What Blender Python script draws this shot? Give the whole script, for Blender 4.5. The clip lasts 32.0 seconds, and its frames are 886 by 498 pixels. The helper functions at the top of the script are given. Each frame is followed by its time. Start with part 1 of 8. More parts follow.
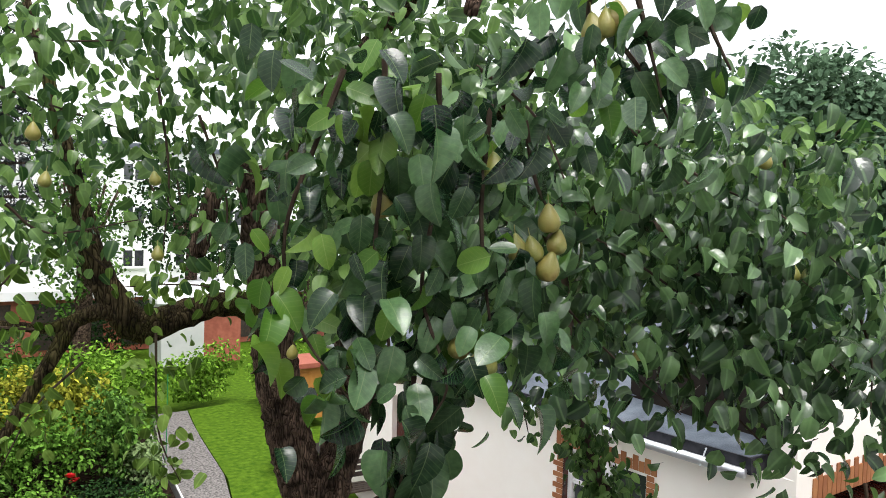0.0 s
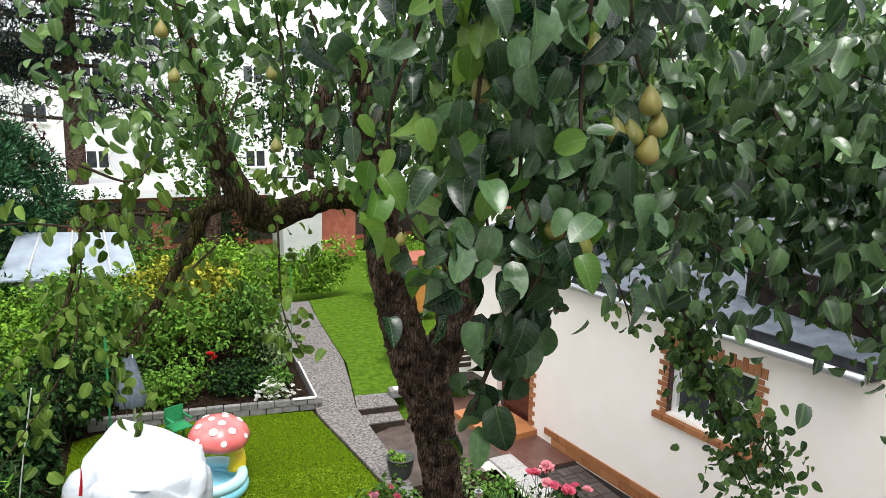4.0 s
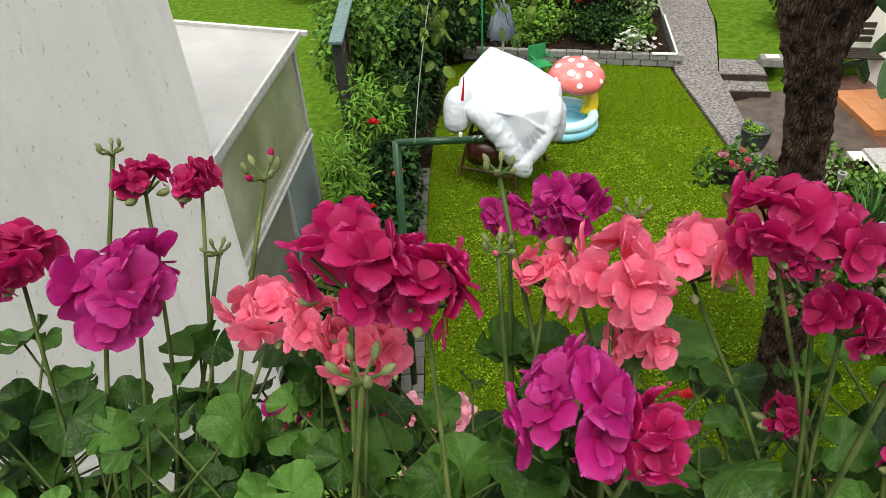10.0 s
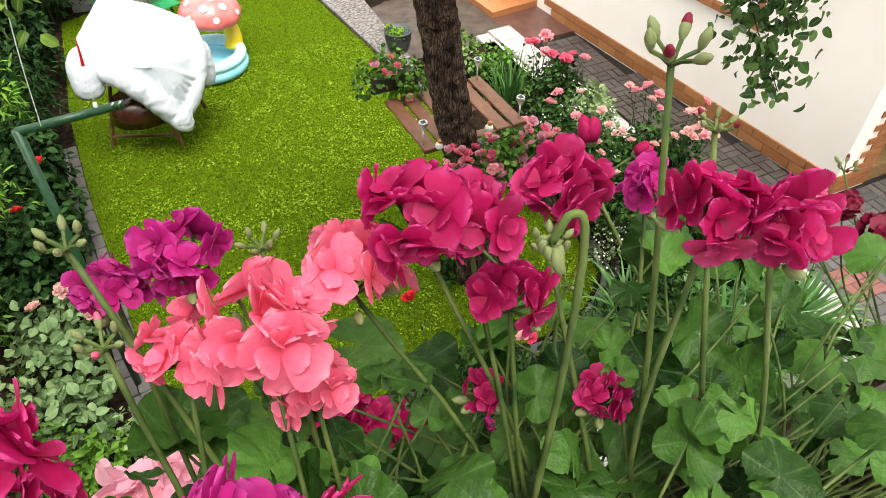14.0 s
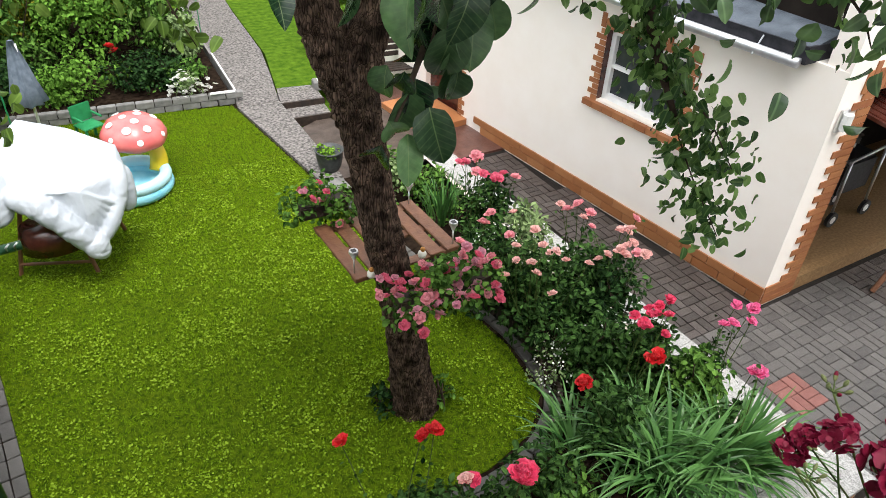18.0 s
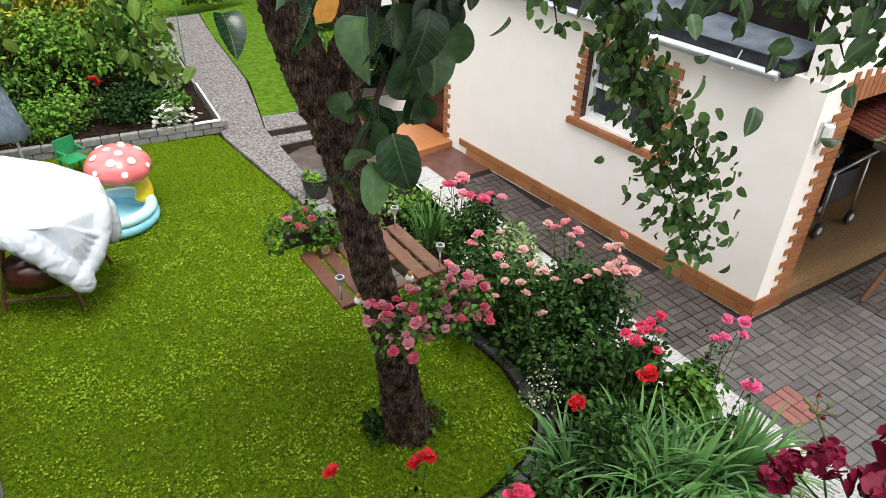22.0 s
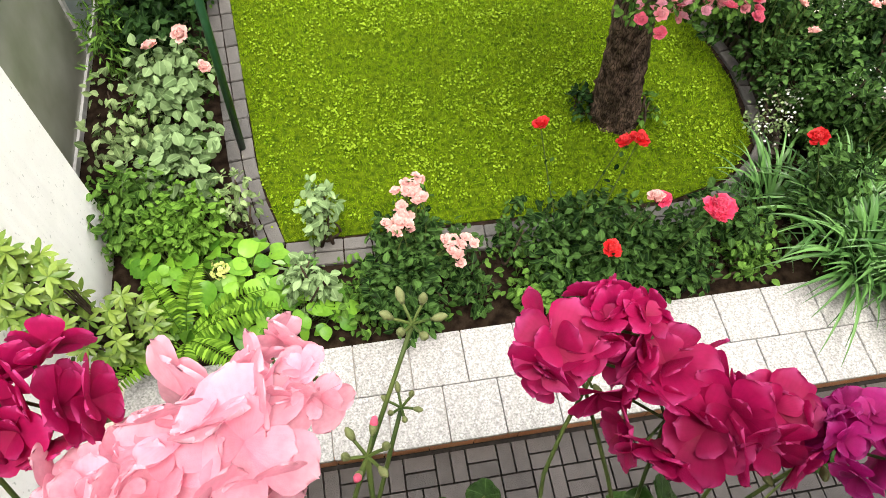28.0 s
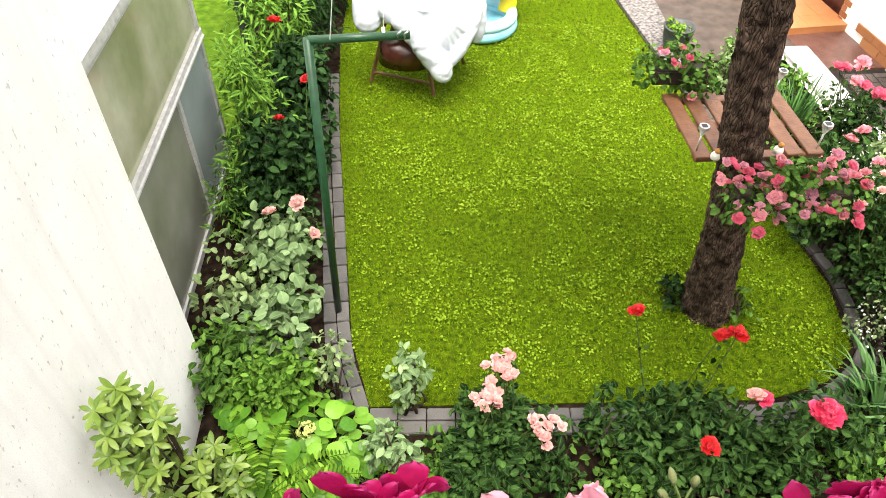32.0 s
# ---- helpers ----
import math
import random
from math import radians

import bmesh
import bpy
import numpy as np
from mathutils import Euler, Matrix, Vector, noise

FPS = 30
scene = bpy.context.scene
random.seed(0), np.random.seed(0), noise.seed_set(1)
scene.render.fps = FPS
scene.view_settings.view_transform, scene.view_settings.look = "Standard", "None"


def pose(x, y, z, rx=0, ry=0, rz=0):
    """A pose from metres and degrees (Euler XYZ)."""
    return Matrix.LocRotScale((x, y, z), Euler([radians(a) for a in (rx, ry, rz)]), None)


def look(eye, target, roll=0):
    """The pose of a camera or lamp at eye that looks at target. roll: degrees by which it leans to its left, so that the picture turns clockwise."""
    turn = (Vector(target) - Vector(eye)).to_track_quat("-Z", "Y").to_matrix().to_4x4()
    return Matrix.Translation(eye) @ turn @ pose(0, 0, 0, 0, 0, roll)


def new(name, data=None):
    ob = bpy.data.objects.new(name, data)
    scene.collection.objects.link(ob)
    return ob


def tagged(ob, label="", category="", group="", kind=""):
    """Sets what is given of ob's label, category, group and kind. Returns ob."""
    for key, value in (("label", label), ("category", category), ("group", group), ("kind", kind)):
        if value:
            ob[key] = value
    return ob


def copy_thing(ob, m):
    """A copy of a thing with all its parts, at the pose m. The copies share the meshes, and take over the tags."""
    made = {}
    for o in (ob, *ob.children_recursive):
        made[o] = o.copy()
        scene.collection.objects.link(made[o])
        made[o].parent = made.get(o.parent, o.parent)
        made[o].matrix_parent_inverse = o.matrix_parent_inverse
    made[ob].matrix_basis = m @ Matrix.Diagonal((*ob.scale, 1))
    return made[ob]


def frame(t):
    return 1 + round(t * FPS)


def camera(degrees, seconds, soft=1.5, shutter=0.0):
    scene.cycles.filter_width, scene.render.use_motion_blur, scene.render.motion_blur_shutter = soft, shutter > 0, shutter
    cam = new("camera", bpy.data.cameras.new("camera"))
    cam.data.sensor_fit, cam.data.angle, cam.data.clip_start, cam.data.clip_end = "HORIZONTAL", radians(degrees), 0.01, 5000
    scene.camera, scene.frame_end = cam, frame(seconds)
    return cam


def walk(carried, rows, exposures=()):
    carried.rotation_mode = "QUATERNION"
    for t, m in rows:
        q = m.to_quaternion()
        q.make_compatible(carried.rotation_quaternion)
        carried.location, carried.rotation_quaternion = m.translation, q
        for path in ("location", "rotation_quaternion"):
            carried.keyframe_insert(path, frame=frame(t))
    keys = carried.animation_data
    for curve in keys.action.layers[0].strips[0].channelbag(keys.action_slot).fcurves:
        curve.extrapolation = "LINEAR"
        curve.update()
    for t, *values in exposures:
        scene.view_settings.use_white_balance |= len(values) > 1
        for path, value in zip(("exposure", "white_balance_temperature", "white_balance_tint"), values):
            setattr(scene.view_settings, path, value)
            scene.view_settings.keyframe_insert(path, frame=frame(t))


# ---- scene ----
cam = camera(65.56, 32.0, 0.85)

# seconds, eye (m), yaw, pitch, lean (degrees)
PATH = [
    (0.0, -0.003, -0.055, 4.771, -33.03, -2.27, 1.53),
    (0.5, 0.004, -0.068, 4.760, -30.31, -3.28, 1.43),
    (1.0, 0.020, -0.076, 4.753, -28.28, -4.62, 1.93),
    (1.5, 0.030, -0.065, 4.750, -28.65, -4.35, 1.97),
    (2.0, 0.027, -0.058, 4.749, -28.00, -5.20, 1.83),
    (2.5, 0.027, -0.050, 4.741, -28.17, -7.08, 1.88),
    (4.5, -0.019, -0.156, 4.743, -20.97, -11.86, 0.73),
    (5.0, -0.020, -0.197, 4.735, -16.70, -13.94, 0.77),
    (5.5, -0.006, -0.213, 4.709, -11.30, -17.55, 0.84),
    (6.0, -0.006, -0.226, 4.701, -9.34, -18.60, 0.74),
    (6.5, 0.013, -0.214, 4.689, -8.62, -21.60, -0.22),
    (7.0, -0.010, -0.253, 4.672, -6.34, -25.58, -0.02),
    (7.5, -0.024, -0.263, 4.668, -4.27, -28.32, 0.43),
    (8.0, -0.038, -0.257, 4.659, -2.86, -31.32, -0.15),
    (8.5, -0.053, -0.245, 4.657, -0.18, -31.79, -0.85),
    (9.0, -0.066, -0.229, 4.656, 3.54, -31.94, -2.33),
    (9.5, -0.078, -0.206, 4.646, 4.93, -34.20, -2.58),
    (10.0, -0.077, -0.175, 4.636, 7.15, -38.05, -3.60),
    (10.5, -0.077, -0.162, 4.637, 8.99, -39.92, -4.42),
    (11.0, -0.073, -0.149, 4.628, 10.33, -41.15, -4.63),
    (11.5, -0.059, -0.132, 4.617, 10.92, -43.61, -6.22),
    (12.0, -0.065, -0.126, 4.620, 5.77, -44.73, -5.98),
    (12.5, -0.068, -0.115, 4.628, -5.92, -45.51, -3.24),
    (13.0, -0.049, -0.109, 4.632, -14.27, -44.35, -1.85),
    (13.5, -0.034, -0.095, 4.629, -19.77, -44.41, -1.02),
    (14.0, -0.021, -0.080, 4.627, -24.81, -44.66, 0.19),
    (14.5, -0.016, -0.059, 4.625, -25.89, -42.90, 0.70),
    (15.0, -0.007, -0.029, 4.620, -28.98, -41.70, 1.78),
    (15.5, 0.033, 0.002, 4.632, -31.38, -41.04, 0.50),
    (17.5, 0.125, 0.161, 4.629, -31.66, -35.97, 3.02),
    (18.0, 0.139, 0.176, 4.624, -31.28, -35.98, 2.71),
    (18.5, 0.144, 0.184, 4.626, -32.30, -35.54, 2.97),
    (19.0, 0.148, 0.188, 4.627, -32.74, -35.06, 2.89),
    (19.5, 0.160, 0.199, 4.617, -34.71, -35.44, 3.32),
    (20.0, 0.179, 0.201, 4.612, -36.45, -35.19, 2.39),
    (20.5, 0.177, 0.194, 4.612, -37.36, -35.07, 2.61),
    (21.0, 0.172, 0.184, 4.615, -34.41, -33.70, 1.97),
    (21.5, 0.169, 0.177, 4.617, -32.96, -33.85, 2.22),
    (22.0, 0.189, 0.186, 4.614, -32.01, -34.15, 1.33),
    (22.5, 0.178, 0.179, 4.615, -31.34, -34.86, 3.11),
    (23.0, 0.195, 0.182, 4.609, -26.06, -37.42, 2.39),
    (23.5, 0.187, 0.180, 4.609, -22.75, -39.74, 1.75),
    (24.0, 0.147, 0.213, 4.562, -17.72, -41.52, 1.58),
    (24.5, 0.132, 0.224, 4.546, -17.75, -44.11, 2.87),
    (25.0, 0.121, 0.212, 4.548, -17.71, -46.29, 3.93),
    (25.5, 0.105, 0.223, 4.536, -16.08, -48.40, 3.59),
    (27.5, -0.064, 0.240, 4.320, -16.40, -57.09, 5.17),
    (28.0, -0.089, 0.251, 4.284, -13.40, -59.76, 4.43),
    (28.5, -0.106, 0.253, 4.274, -11.77, -61.02, 4.78),
    (29.0, -0.112, 0.252, 4.270, -12.59, -60.33, 4.78),
    (29.5, -0.142, 0.250, 4.272, -10.91, -59.82, 4.64),
    (30.0, -0.172, 0.246, 4.284, -7.51, -58.47, 2.71),
    (30.5, -0.195, 0.241, 4.302, -3.61, -56.72, 0.70),
    (31.0, -0.207, 0.249, 4.310, -2.59, -52.95, 0.32),
    (31.5, -0.228, 0.227, 4.317, -2.77, -47.75, 0.93),
    (32.0, -0.254, 0.229, 4.344, -3.07, -45.63, 0.95),
]


def heading(x, y, z, yaw, pitch, lean):
    a, b = radians(yaw), radians(pitch)
    ahead = Vector((-math.sin(a) * math.cos(b), math.cos(a) * math.cos(b), math.sin(b)))
    return look((x, y, z), Vector((x, y, z)) + ahead, lean)


EXPOSURES = [(0, 0.66, 6450, 11), (2.5, 0.68, 6450, 11), (5, 0.64, 6450, 10), (7, 0.6, 6500, 9), (9, 0.62, 6800, 8), (11, 0.62, 6850, 8), (12.5, 0.88, 6900, 7), (14, 1.15, 6900, 8), (15.5, 1.08, 6750, 9), (18, 0.8, 6500, 10), (22, 0.78, 6500, 10), (25, 1.0, 6800, 11), (28, 1.72, 7000, 12), (30, 1.72, 7000, 12), (32, 1.7, 7000, 12)]
walk(cam, [(r[0], heading(*r[1:])) for r in PATH], EXPOSURES)

# ---- light ----
world = bpy.data.worlds.new("world")
scene.world = world
world.use_nodes = True
wn = world.node_tree
wn.nodes.clear()
sky = wn.nodes.new("ShaderNodeTexSky")
sky.sky_type = "NISHITA"
sky.sun_disc = False
sky.sun_elevation, sky.sun_rotation = radians(64), radians(218)
sky.air_density, sky.dust_density, sky.ozone_density = 1.0, 1.5, 1.0
grey = wn.nodes.new("ShaderNodeHueSaturation")
grey.inputs["Saturation"].default_value = 0.12
back = wn.nodes.new("ShaderNodeBackground")
back.inputs["Strength"].default_value = 0.255
wout = wn.nodes.new("ShaderNodeOutputWorld")
wn.links.new(sky.outputs[0], grey.inputs["Color"])
wn.links.new(grey.outputs[0], back.inputs[0])
wn.links.new(back.outputs[0], wout.inputs[0])

sun = new("sun", bpy.data.lights.new("sun", "SUN"))
sun.data.energy, sun.data.angle, sun.data.color = 2.3, radians(30), (1.0, 0.97, 0.93)
sun.matrix_world = look((0, 0, 0), (-0.05, 0.34, -1.0))


# ---- materials ----
def material(name, a, b=None, scale=8.0, rough=0.6, bump=0.2, bscale=60.0, island=0.0, metal=0.0, through_light=0.0, patch_tint=None, coat=0.0, piece=0.0, spec=0.5, skew=0.0):
    """Two base colours mixed by noise, fine relief; island: colour spread per loose piece; dirt: a third colour in patches."""
    m = bpy.data.materials.new(name)
    m.use_nodes = True
    nt = m.node_tree
    nt.nodes.clear()
    out = nt.nodes.new("ShaderNodeOutputMaterial")
    p = nt.nodes.new("ShaderNodeBsdfPrincipled")
    tc = nt.nodes.new("ShaderNodeTexCoord")
    n1 = nt.nodes.new("ShaderNodeTexNoise")
    n1.inputs["Scale"].default_value = scale
    n1.inputs["Detail"].default_value = 5
    nt.links.new(tc.outputs["Object"], n1.inputs["Vector"])
    ramp = nt.nodes.new("ShaderNodeMapRange")
    ramp.inputs["From Min"].default_value, ramp.inputs["From Max"].default_value = 0.33, 0.67
    nt.links.new(n1.outputs["Fac"], ramp.inputs["Value"])
    mix = nt.nodes.new("ShaderNodeMix")
    mix.data_type = "RGBA"
    mix.inputs[6].default_value = (*a, 1)
    mix.inputs[7].default_value = (*(b or [c * 0.8 for c in a]), 1)
    fac = ramp.outputs[0]
    if island:
        geo = nt.nodes.new("ShaderNodeNewGeometry")
        add = nt.nodes.new("ShaderNodeMix")
        add.inputs[0].default_value = island
        nt.links.new(fac, add.inputs[2])
        nt.links.new(geo.outputs["Random Per Island"], add.inputs[3])
        fac = add.outputs[0]
    if piece:
        info = nt.nodes.new("ShaderNodeObjectInfo")
        add = nt.nodes.new("ShaderNodeMix")
        add.inputs[0].default_value = piece
        nt.links.new(fac, add.inputs[2])
        nt.links.new(info.outputs["Random"], add.inputs[3])
        fac = add.outputs[0]
    if skew:
        fac = calc(nt, "POWER", fac, skew)
    nt.links.new(fac, mix.inputs[0])
    col = mix.outputs[2]
    if patch_tint:
        n2 = nt.nodes.new("ShaderNodeTexNoise")
        n2.inputs["Scale"].default_value = scale * 0.23
        n2.inputs["Detail"].default_value = 7
        n2.inputs["Roughness"].default_value = 0.7
        nt.links.new(tc.outputs["Object"], n2.inputs["Vector"])
        r2 = nt.nodes.new("ShaderNodeMapRange")
        r2.inputs["From Min"].default_value, r2.inputs["From Max"].default_value = 0.48, 0.72
        r2.inputs["To Max"].default_value = 0.8
        nt.links.new(n2.outputs["Fac"], r2.inputs["Value"])
        mx = nt.nodes.new("ShaderNodeMix")
        mx.data_type = "RGBA"
        nt.links.new(r2.outputs[0], mx.inputs[0])
        nt.links.new(col, mx.inputs[6])
        mx.inputs[7].default_value = (*patch_tint, 1)
        col = mx.outputs[2]
    nt.links.new(col, p.inputs["Base Color"])
    p.inputs["Roughness"].default_value = rough
    p.inputs["Metallic"].default_value = metal
    p.inputs["Specular IOR Level"].default_value = spec
    p.inputs["Coat Weight"].default_value = coat
    if bump:
        n3 = nt.nodes.new("ShaderNodeTexNoise")
        n3.inputs["Scale"].default_value = bscale
        n3.inputs["Detail"].default_value = 4
        nt.links.new(tc.outputs["Object"], n3.inputs["Vector"])
        bp = nt.nodes.new("ShaderNodeBump")
        bp.inputs["Strength"].default_value = bump
        bp.inputs["Distance"].default_value = 0.01
        nt.links.new(n3.outputs["Fac"], bp.inputs["Height"])
        nt.links.new(bp.outputs[0], p.inputs["Normal"])
    shader = p.outputs[0]
    if through_light:
        tr = nt.nodes.new("ShaderNodeBsdfTranslucent")
        nt.links.new(col, tr.inputs["Color"])
        ms = nt.nodes.new("ShaderNodeMixShader")
        ms.inputs[0].default_value = through_light
        nt.links.new(shader, ms.inputs[1])
        nt.links.new(tr.outputs[0], ms.inputs[2])
        shader = ms.outputs[0]
    nt.links.new(shader, out.inputs[0])
    return m


def blade_socket(m):
    """Place on the blade: x across, y from base to tip, z one where a mesh carries it."""
    nt = m.node_tree
    at = nt.nodes.new("ShaderNodeAttribute")
    at.attribute_name = "blade"
    sep = nt.nodes.new("ShaderNodeSeparateXYZ")
    nt.links.new(at.outputs["Vector"], sep.inputs[0])
    return sep


def map_range(nt, src, lo, hi, a, b):
    n = nt.nodes.new("ShaderNodeMapRange")
    for k, v in zip(("From Min", "From Max", "To Min", "To Max"), (lo, hi, a, b)):
        n.inputs[k].default_value = v
    nt.links.new(src, n.inputs["Value"])
    return n.outputs[0]


def calc(nt, op, *ins):
    n = nt.nodes.new("ShaderNodeMath")
    n.operation = op
    for i, v in enumerate(ins):
        if isinstance(v, (int, float)):
            n.inputs[i].default_value = v
        else:
            nt.links.new(v, n.inputs[i])
    return n.outputs[0]


def bark_material(name, a, b, moss):
    m = material(name, a, b, 14, 0.8, 0.0, patch_tint=moss)
    nt = m.node_tree
    tc = nt.nodes["Texture Coordinate"]
    mp = nt.nodes.new("ShaderNodeMapping")
    mp.inputs["Scale"].default_value = (1.0, 1.0, 0.17)
    nt.links.new(tc.outputs["Object"], mp.inputs["Vector"])
    vo = nt.nodes.new("ShaderNodeTexVoronoi")
    vo.feature = "DISTANCE_TO_EDGE"
    vo.inputs["Scale"].default_value = 62
    no = nt.nodes.new("ShaderNodeTexNoise")
    no.inputs["Scale"].default_value = 9
    ad = nt.nodes.new("ShaderNodeMix")
    ad.data_type = "VECTOR"
    ad.inputs[0].default_value = 0.12
    nt.links.new(mp.outputs[0], no.inputs["Vector"])
    nt.links.new(mp.outputs[0], ad.inputs[4])
    nt.links.new(no.outputs["Color"], ad.inputs[5])
    nt.links.new(ad.outputs[1], vo.inputs["Vector"])
    bp = nt.nodes.new("ShaderNodeBump")
    bp.inputs["Strength"].default_value = 1.0
    bp.inputs["Distance"].default_value = 0.035
    nt.nodes["Principled BSDF"].inputs["Specular IOR Level"].default_value = 0.02
    src = nt.nodes["Principled BSDF"].inputs["Base Color"].links[0].from_socket
    # shade of the furrows put into the colour: near black along the cracks
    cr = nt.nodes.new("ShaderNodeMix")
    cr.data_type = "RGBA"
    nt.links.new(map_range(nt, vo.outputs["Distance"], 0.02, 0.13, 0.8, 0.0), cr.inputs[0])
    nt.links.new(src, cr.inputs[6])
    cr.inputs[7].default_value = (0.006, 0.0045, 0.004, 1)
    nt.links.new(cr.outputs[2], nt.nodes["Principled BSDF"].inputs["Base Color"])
    nt.links.new(vo.outputs["Distance"], bp.inputs["Height"])
    nt.links.new(bp.outputs[0], nt.nodes["Principled BSDF"].inputs["Normal"])
    return m


def veined(name, a, b, rough, glow, vein, round_leaf=False):
    """Leaf with a pale midrib and side veins, in the leaf's own coordinates."""
    m = material(name, a, b, 5.0, rough, 0.25 if round_leaf else 0.07, 14.0, piece=0.8, skew=1.4 if round_leaf else 2.1, through_light=glow, spec=0.13 if round_leaf else 0.6)
    nt = m.node_tree
    p = nt.nodes["Principled BSDF"]
    src = p.inputs["Base Color"].links[0].from_socket
    tc = nt.nodes["Texture Coordinate"]
    sep = nt.nodes.new("ShaderNodeSeparateXYZ")
    nt.links.new(tc.outputs["Object"], sep.inputs[0])

    def mth(op, *ins):
        n = nt.nodes.new("ShaderNodeMath")
        n.operation = op
        for i, v in enumerate(ins):
            if isinstance(v, (int, float)):
                n.inputs[i].default_value = v
            else:
                nt.links.new(v, n.inputs[i])
        return n.outputs[0]
    ax = mth("ABSOLUTE", sep.outputs[0])
    if round_leaf:
        ang = mth("ARCTAN2", sep.outputs[0], sep.outputs[1])
        line = mth("POWER", mth("ABSOLUTE", mth("COSINE", mth("MULTIPLY", ang, 2.73))), 220.0)
    else:
        rib = mth("LESS_THAN", ax, 0.011)
        side = mth("POWER", mth("ABSOLUTE", mth("SINE", mth("MULTIPLY", mth("SUBTRACT", sep.outputs[1], mth("MULTIPLY", ax, 0.7)), 26.0))), 30.0)
        line = mth("MAXIMUM", rib, mth("MULTIPLY", side, 0.35))
    mx = nt.nodes.new("ShaderNodeMix")
    mx.data_type = "RGBA"
    nt.links.new(mth("MULTIPLY", line, 0.35 if round_leaf else 0.6), mx.inputs[0])
    nt.links.new(src, mx.inputs[6])
    mx.inputs[7].default_value = (*vein, 1)
    nt.links.new(mx.outputs[2], p.inputs["Base Color"])
    return m


def leaf_mat(name, a, b, rough=0.4, glow=0.3, island=0.75, gloss=0.03, patch_tint=None, skew=1.9):
    m = material(name, [c * 0.18 for c in a], [c * 0.72 for c in b], 14.0, rough, 0.15, 90.0, island, through_light=glow * 0.6, spec=gloss, patch_tint=patch_tint, skew=skew)
    nt = m.node_tree
    p = nt.nodes["Principled BSDF"]
    src = p.inputs["Base Color"].links[0].from_socket
    sep = blade_socket(m)
    rib = calc(nt, "MULTIPLY", map_range(nt, calc(nt, "ABSOLUTE", sep.outputs[0]), 0.015, 0.06, 0.22, 0.0), sep.outputs[2])
    mx = nt.nodes.new("ShaderNodeMix")
    mx.data_type = "RGBA"
    nt.links.new(rib, mx.inputs[0])
    nt.links.new(src, mx.inputs[6])
    mx.inputs[7].default_value = (*[min(0.8, c * 1.15 + 0.01) for c in b], 1)
    nt.links.new(mx.outputs[2], p.inputs["Base Color"])
    return m


def petal_mat(name, deep, mid, rim, glow=0.22, rough=0.55):
    """Velvety petal: deep at its base, veined, paler along the rim."""
    m = material(name, [min(0.95, c * 1.2) for c in mid], [c * 0.66 for c in mid], 10.0, rough, 0.2, 70.0, 0.7, through_light=glow, spec=0.3)
    nt = m.node_tree
    p = nt.nodes["Principled BSDF"]
    src = p.inputs["Base Color"].links[0].from_socket
    sep = blade_socket(m)
    vein = calc(nt, "MULTIPLY", calc(nt, "POWER", calc(nt, "ABSOLUTE", calc(nt, "SINE", calc(nt, "MULTIPLY", calc(nt, "DIVIDE", sep.outputs[0], calc(nt, "ADD", sep.outputs[1], 0.25)), 30.0))), 4.0), 0.14)
    for fac, colour in ((calc(nt, "MULTIPLY", calc(nt, "ADD", map_range(nt, sep.outputs[1], 0.05, 0.55, 0.55, 0.0), vein), sep.outputs[2]), deep), (calc(nt, "MULTIPLY", map_range(nt, sep.outputs[1], 0.72, 1.02, 0.0, 0.55), sep.outputs[2]), rim)):
        mx = nt.nodes.new("ShaderNodeMix")
        mx.data_type = "RGBA"
        nt.links.new(fac, mx.inputs[0])
        nt.links.new(src, mx.inputs[6])
        mx.inputs[7].default_value = (*colour, 1)
        src = mx.outputs[2]
    nt.links.new(src, p.inputs["Base Color"])
    return m


def stucco_wear(m):
    """Rain streaks down the wall and small dark pits."""
    nt = m.node_tree
    p = nt.nodes["Principled BSDF"]
    src = p.inputs["Base Color"].links[0].from_socket
    tc = nt.nodes["Texture Coordinate"]
    for scale, size, lo, hi, top, colour in (((9.0, 9.0, 0.5), 1.0, 0.5, 0.75, 0.35, (0.66, 0.655, 0.65)), ((1.0, 1.0, 0.55), 44.0, 0.67, 0.72, 0.5, (0.25, 0.25, 0.25)), ((1.0, 1.0, 0.8), 140.0, 0.62, 0.75, 0.4, (0.52, 0.52, 0.52))):
        mp = nt.nodes.new("ShaderNodeMapping")
        mp.inputs["Scale"].default_value = scale
        nt.links.new(tc.outputs["Object"], mp.inputs["Vector"])
        no = nt.nodes.new("ShaderNodeTexNoise")
        no.inputs["Scale"].default_value = size
        no.inputs["Detail"].default_value = 3
        nt.links.new(mp.outputs[0], no.inputs["Vector"])
        mx = nt.nodes.new("ShaderNodeMix")
        mx.data_type = "RGBA"
        nt.links.new(map_range(nt, no.outputs["Fac"], lo, hi, 0.0, top), mx.inputs[0])
        nt.links.new(src, mx.inputs[6])
        mx.inputs[7].default_value = (*colour, 1)
        src = mx.outputs[2]
    nt.links.new(src, p.inputs["Base Color"])


M_PEAR = leaf_mat("pear_leaf", (0.06, 0.18, 0.07), (0.28, 0.50, 0.18), 0.15, 0.55, 0.75, 0.85, skew=2.4)
M_PEAR_BRIGHT = leaf_mat("young_pear_leaf", (0.1875, 0.4125, 0.0375), (0.4, 0.625, 0.125), 0.36, 0.45, 0.75, 0.16)
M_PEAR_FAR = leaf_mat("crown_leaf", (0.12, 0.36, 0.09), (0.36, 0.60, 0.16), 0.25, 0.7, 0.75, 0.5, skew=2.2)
M_GERA_LEAF = veined("geranium_leaf", (0.003, 0.016, 0.002), (0.070, 0.165, 0.026), 0.33, 0.16, (0.11, 0.19, 0.07), True)
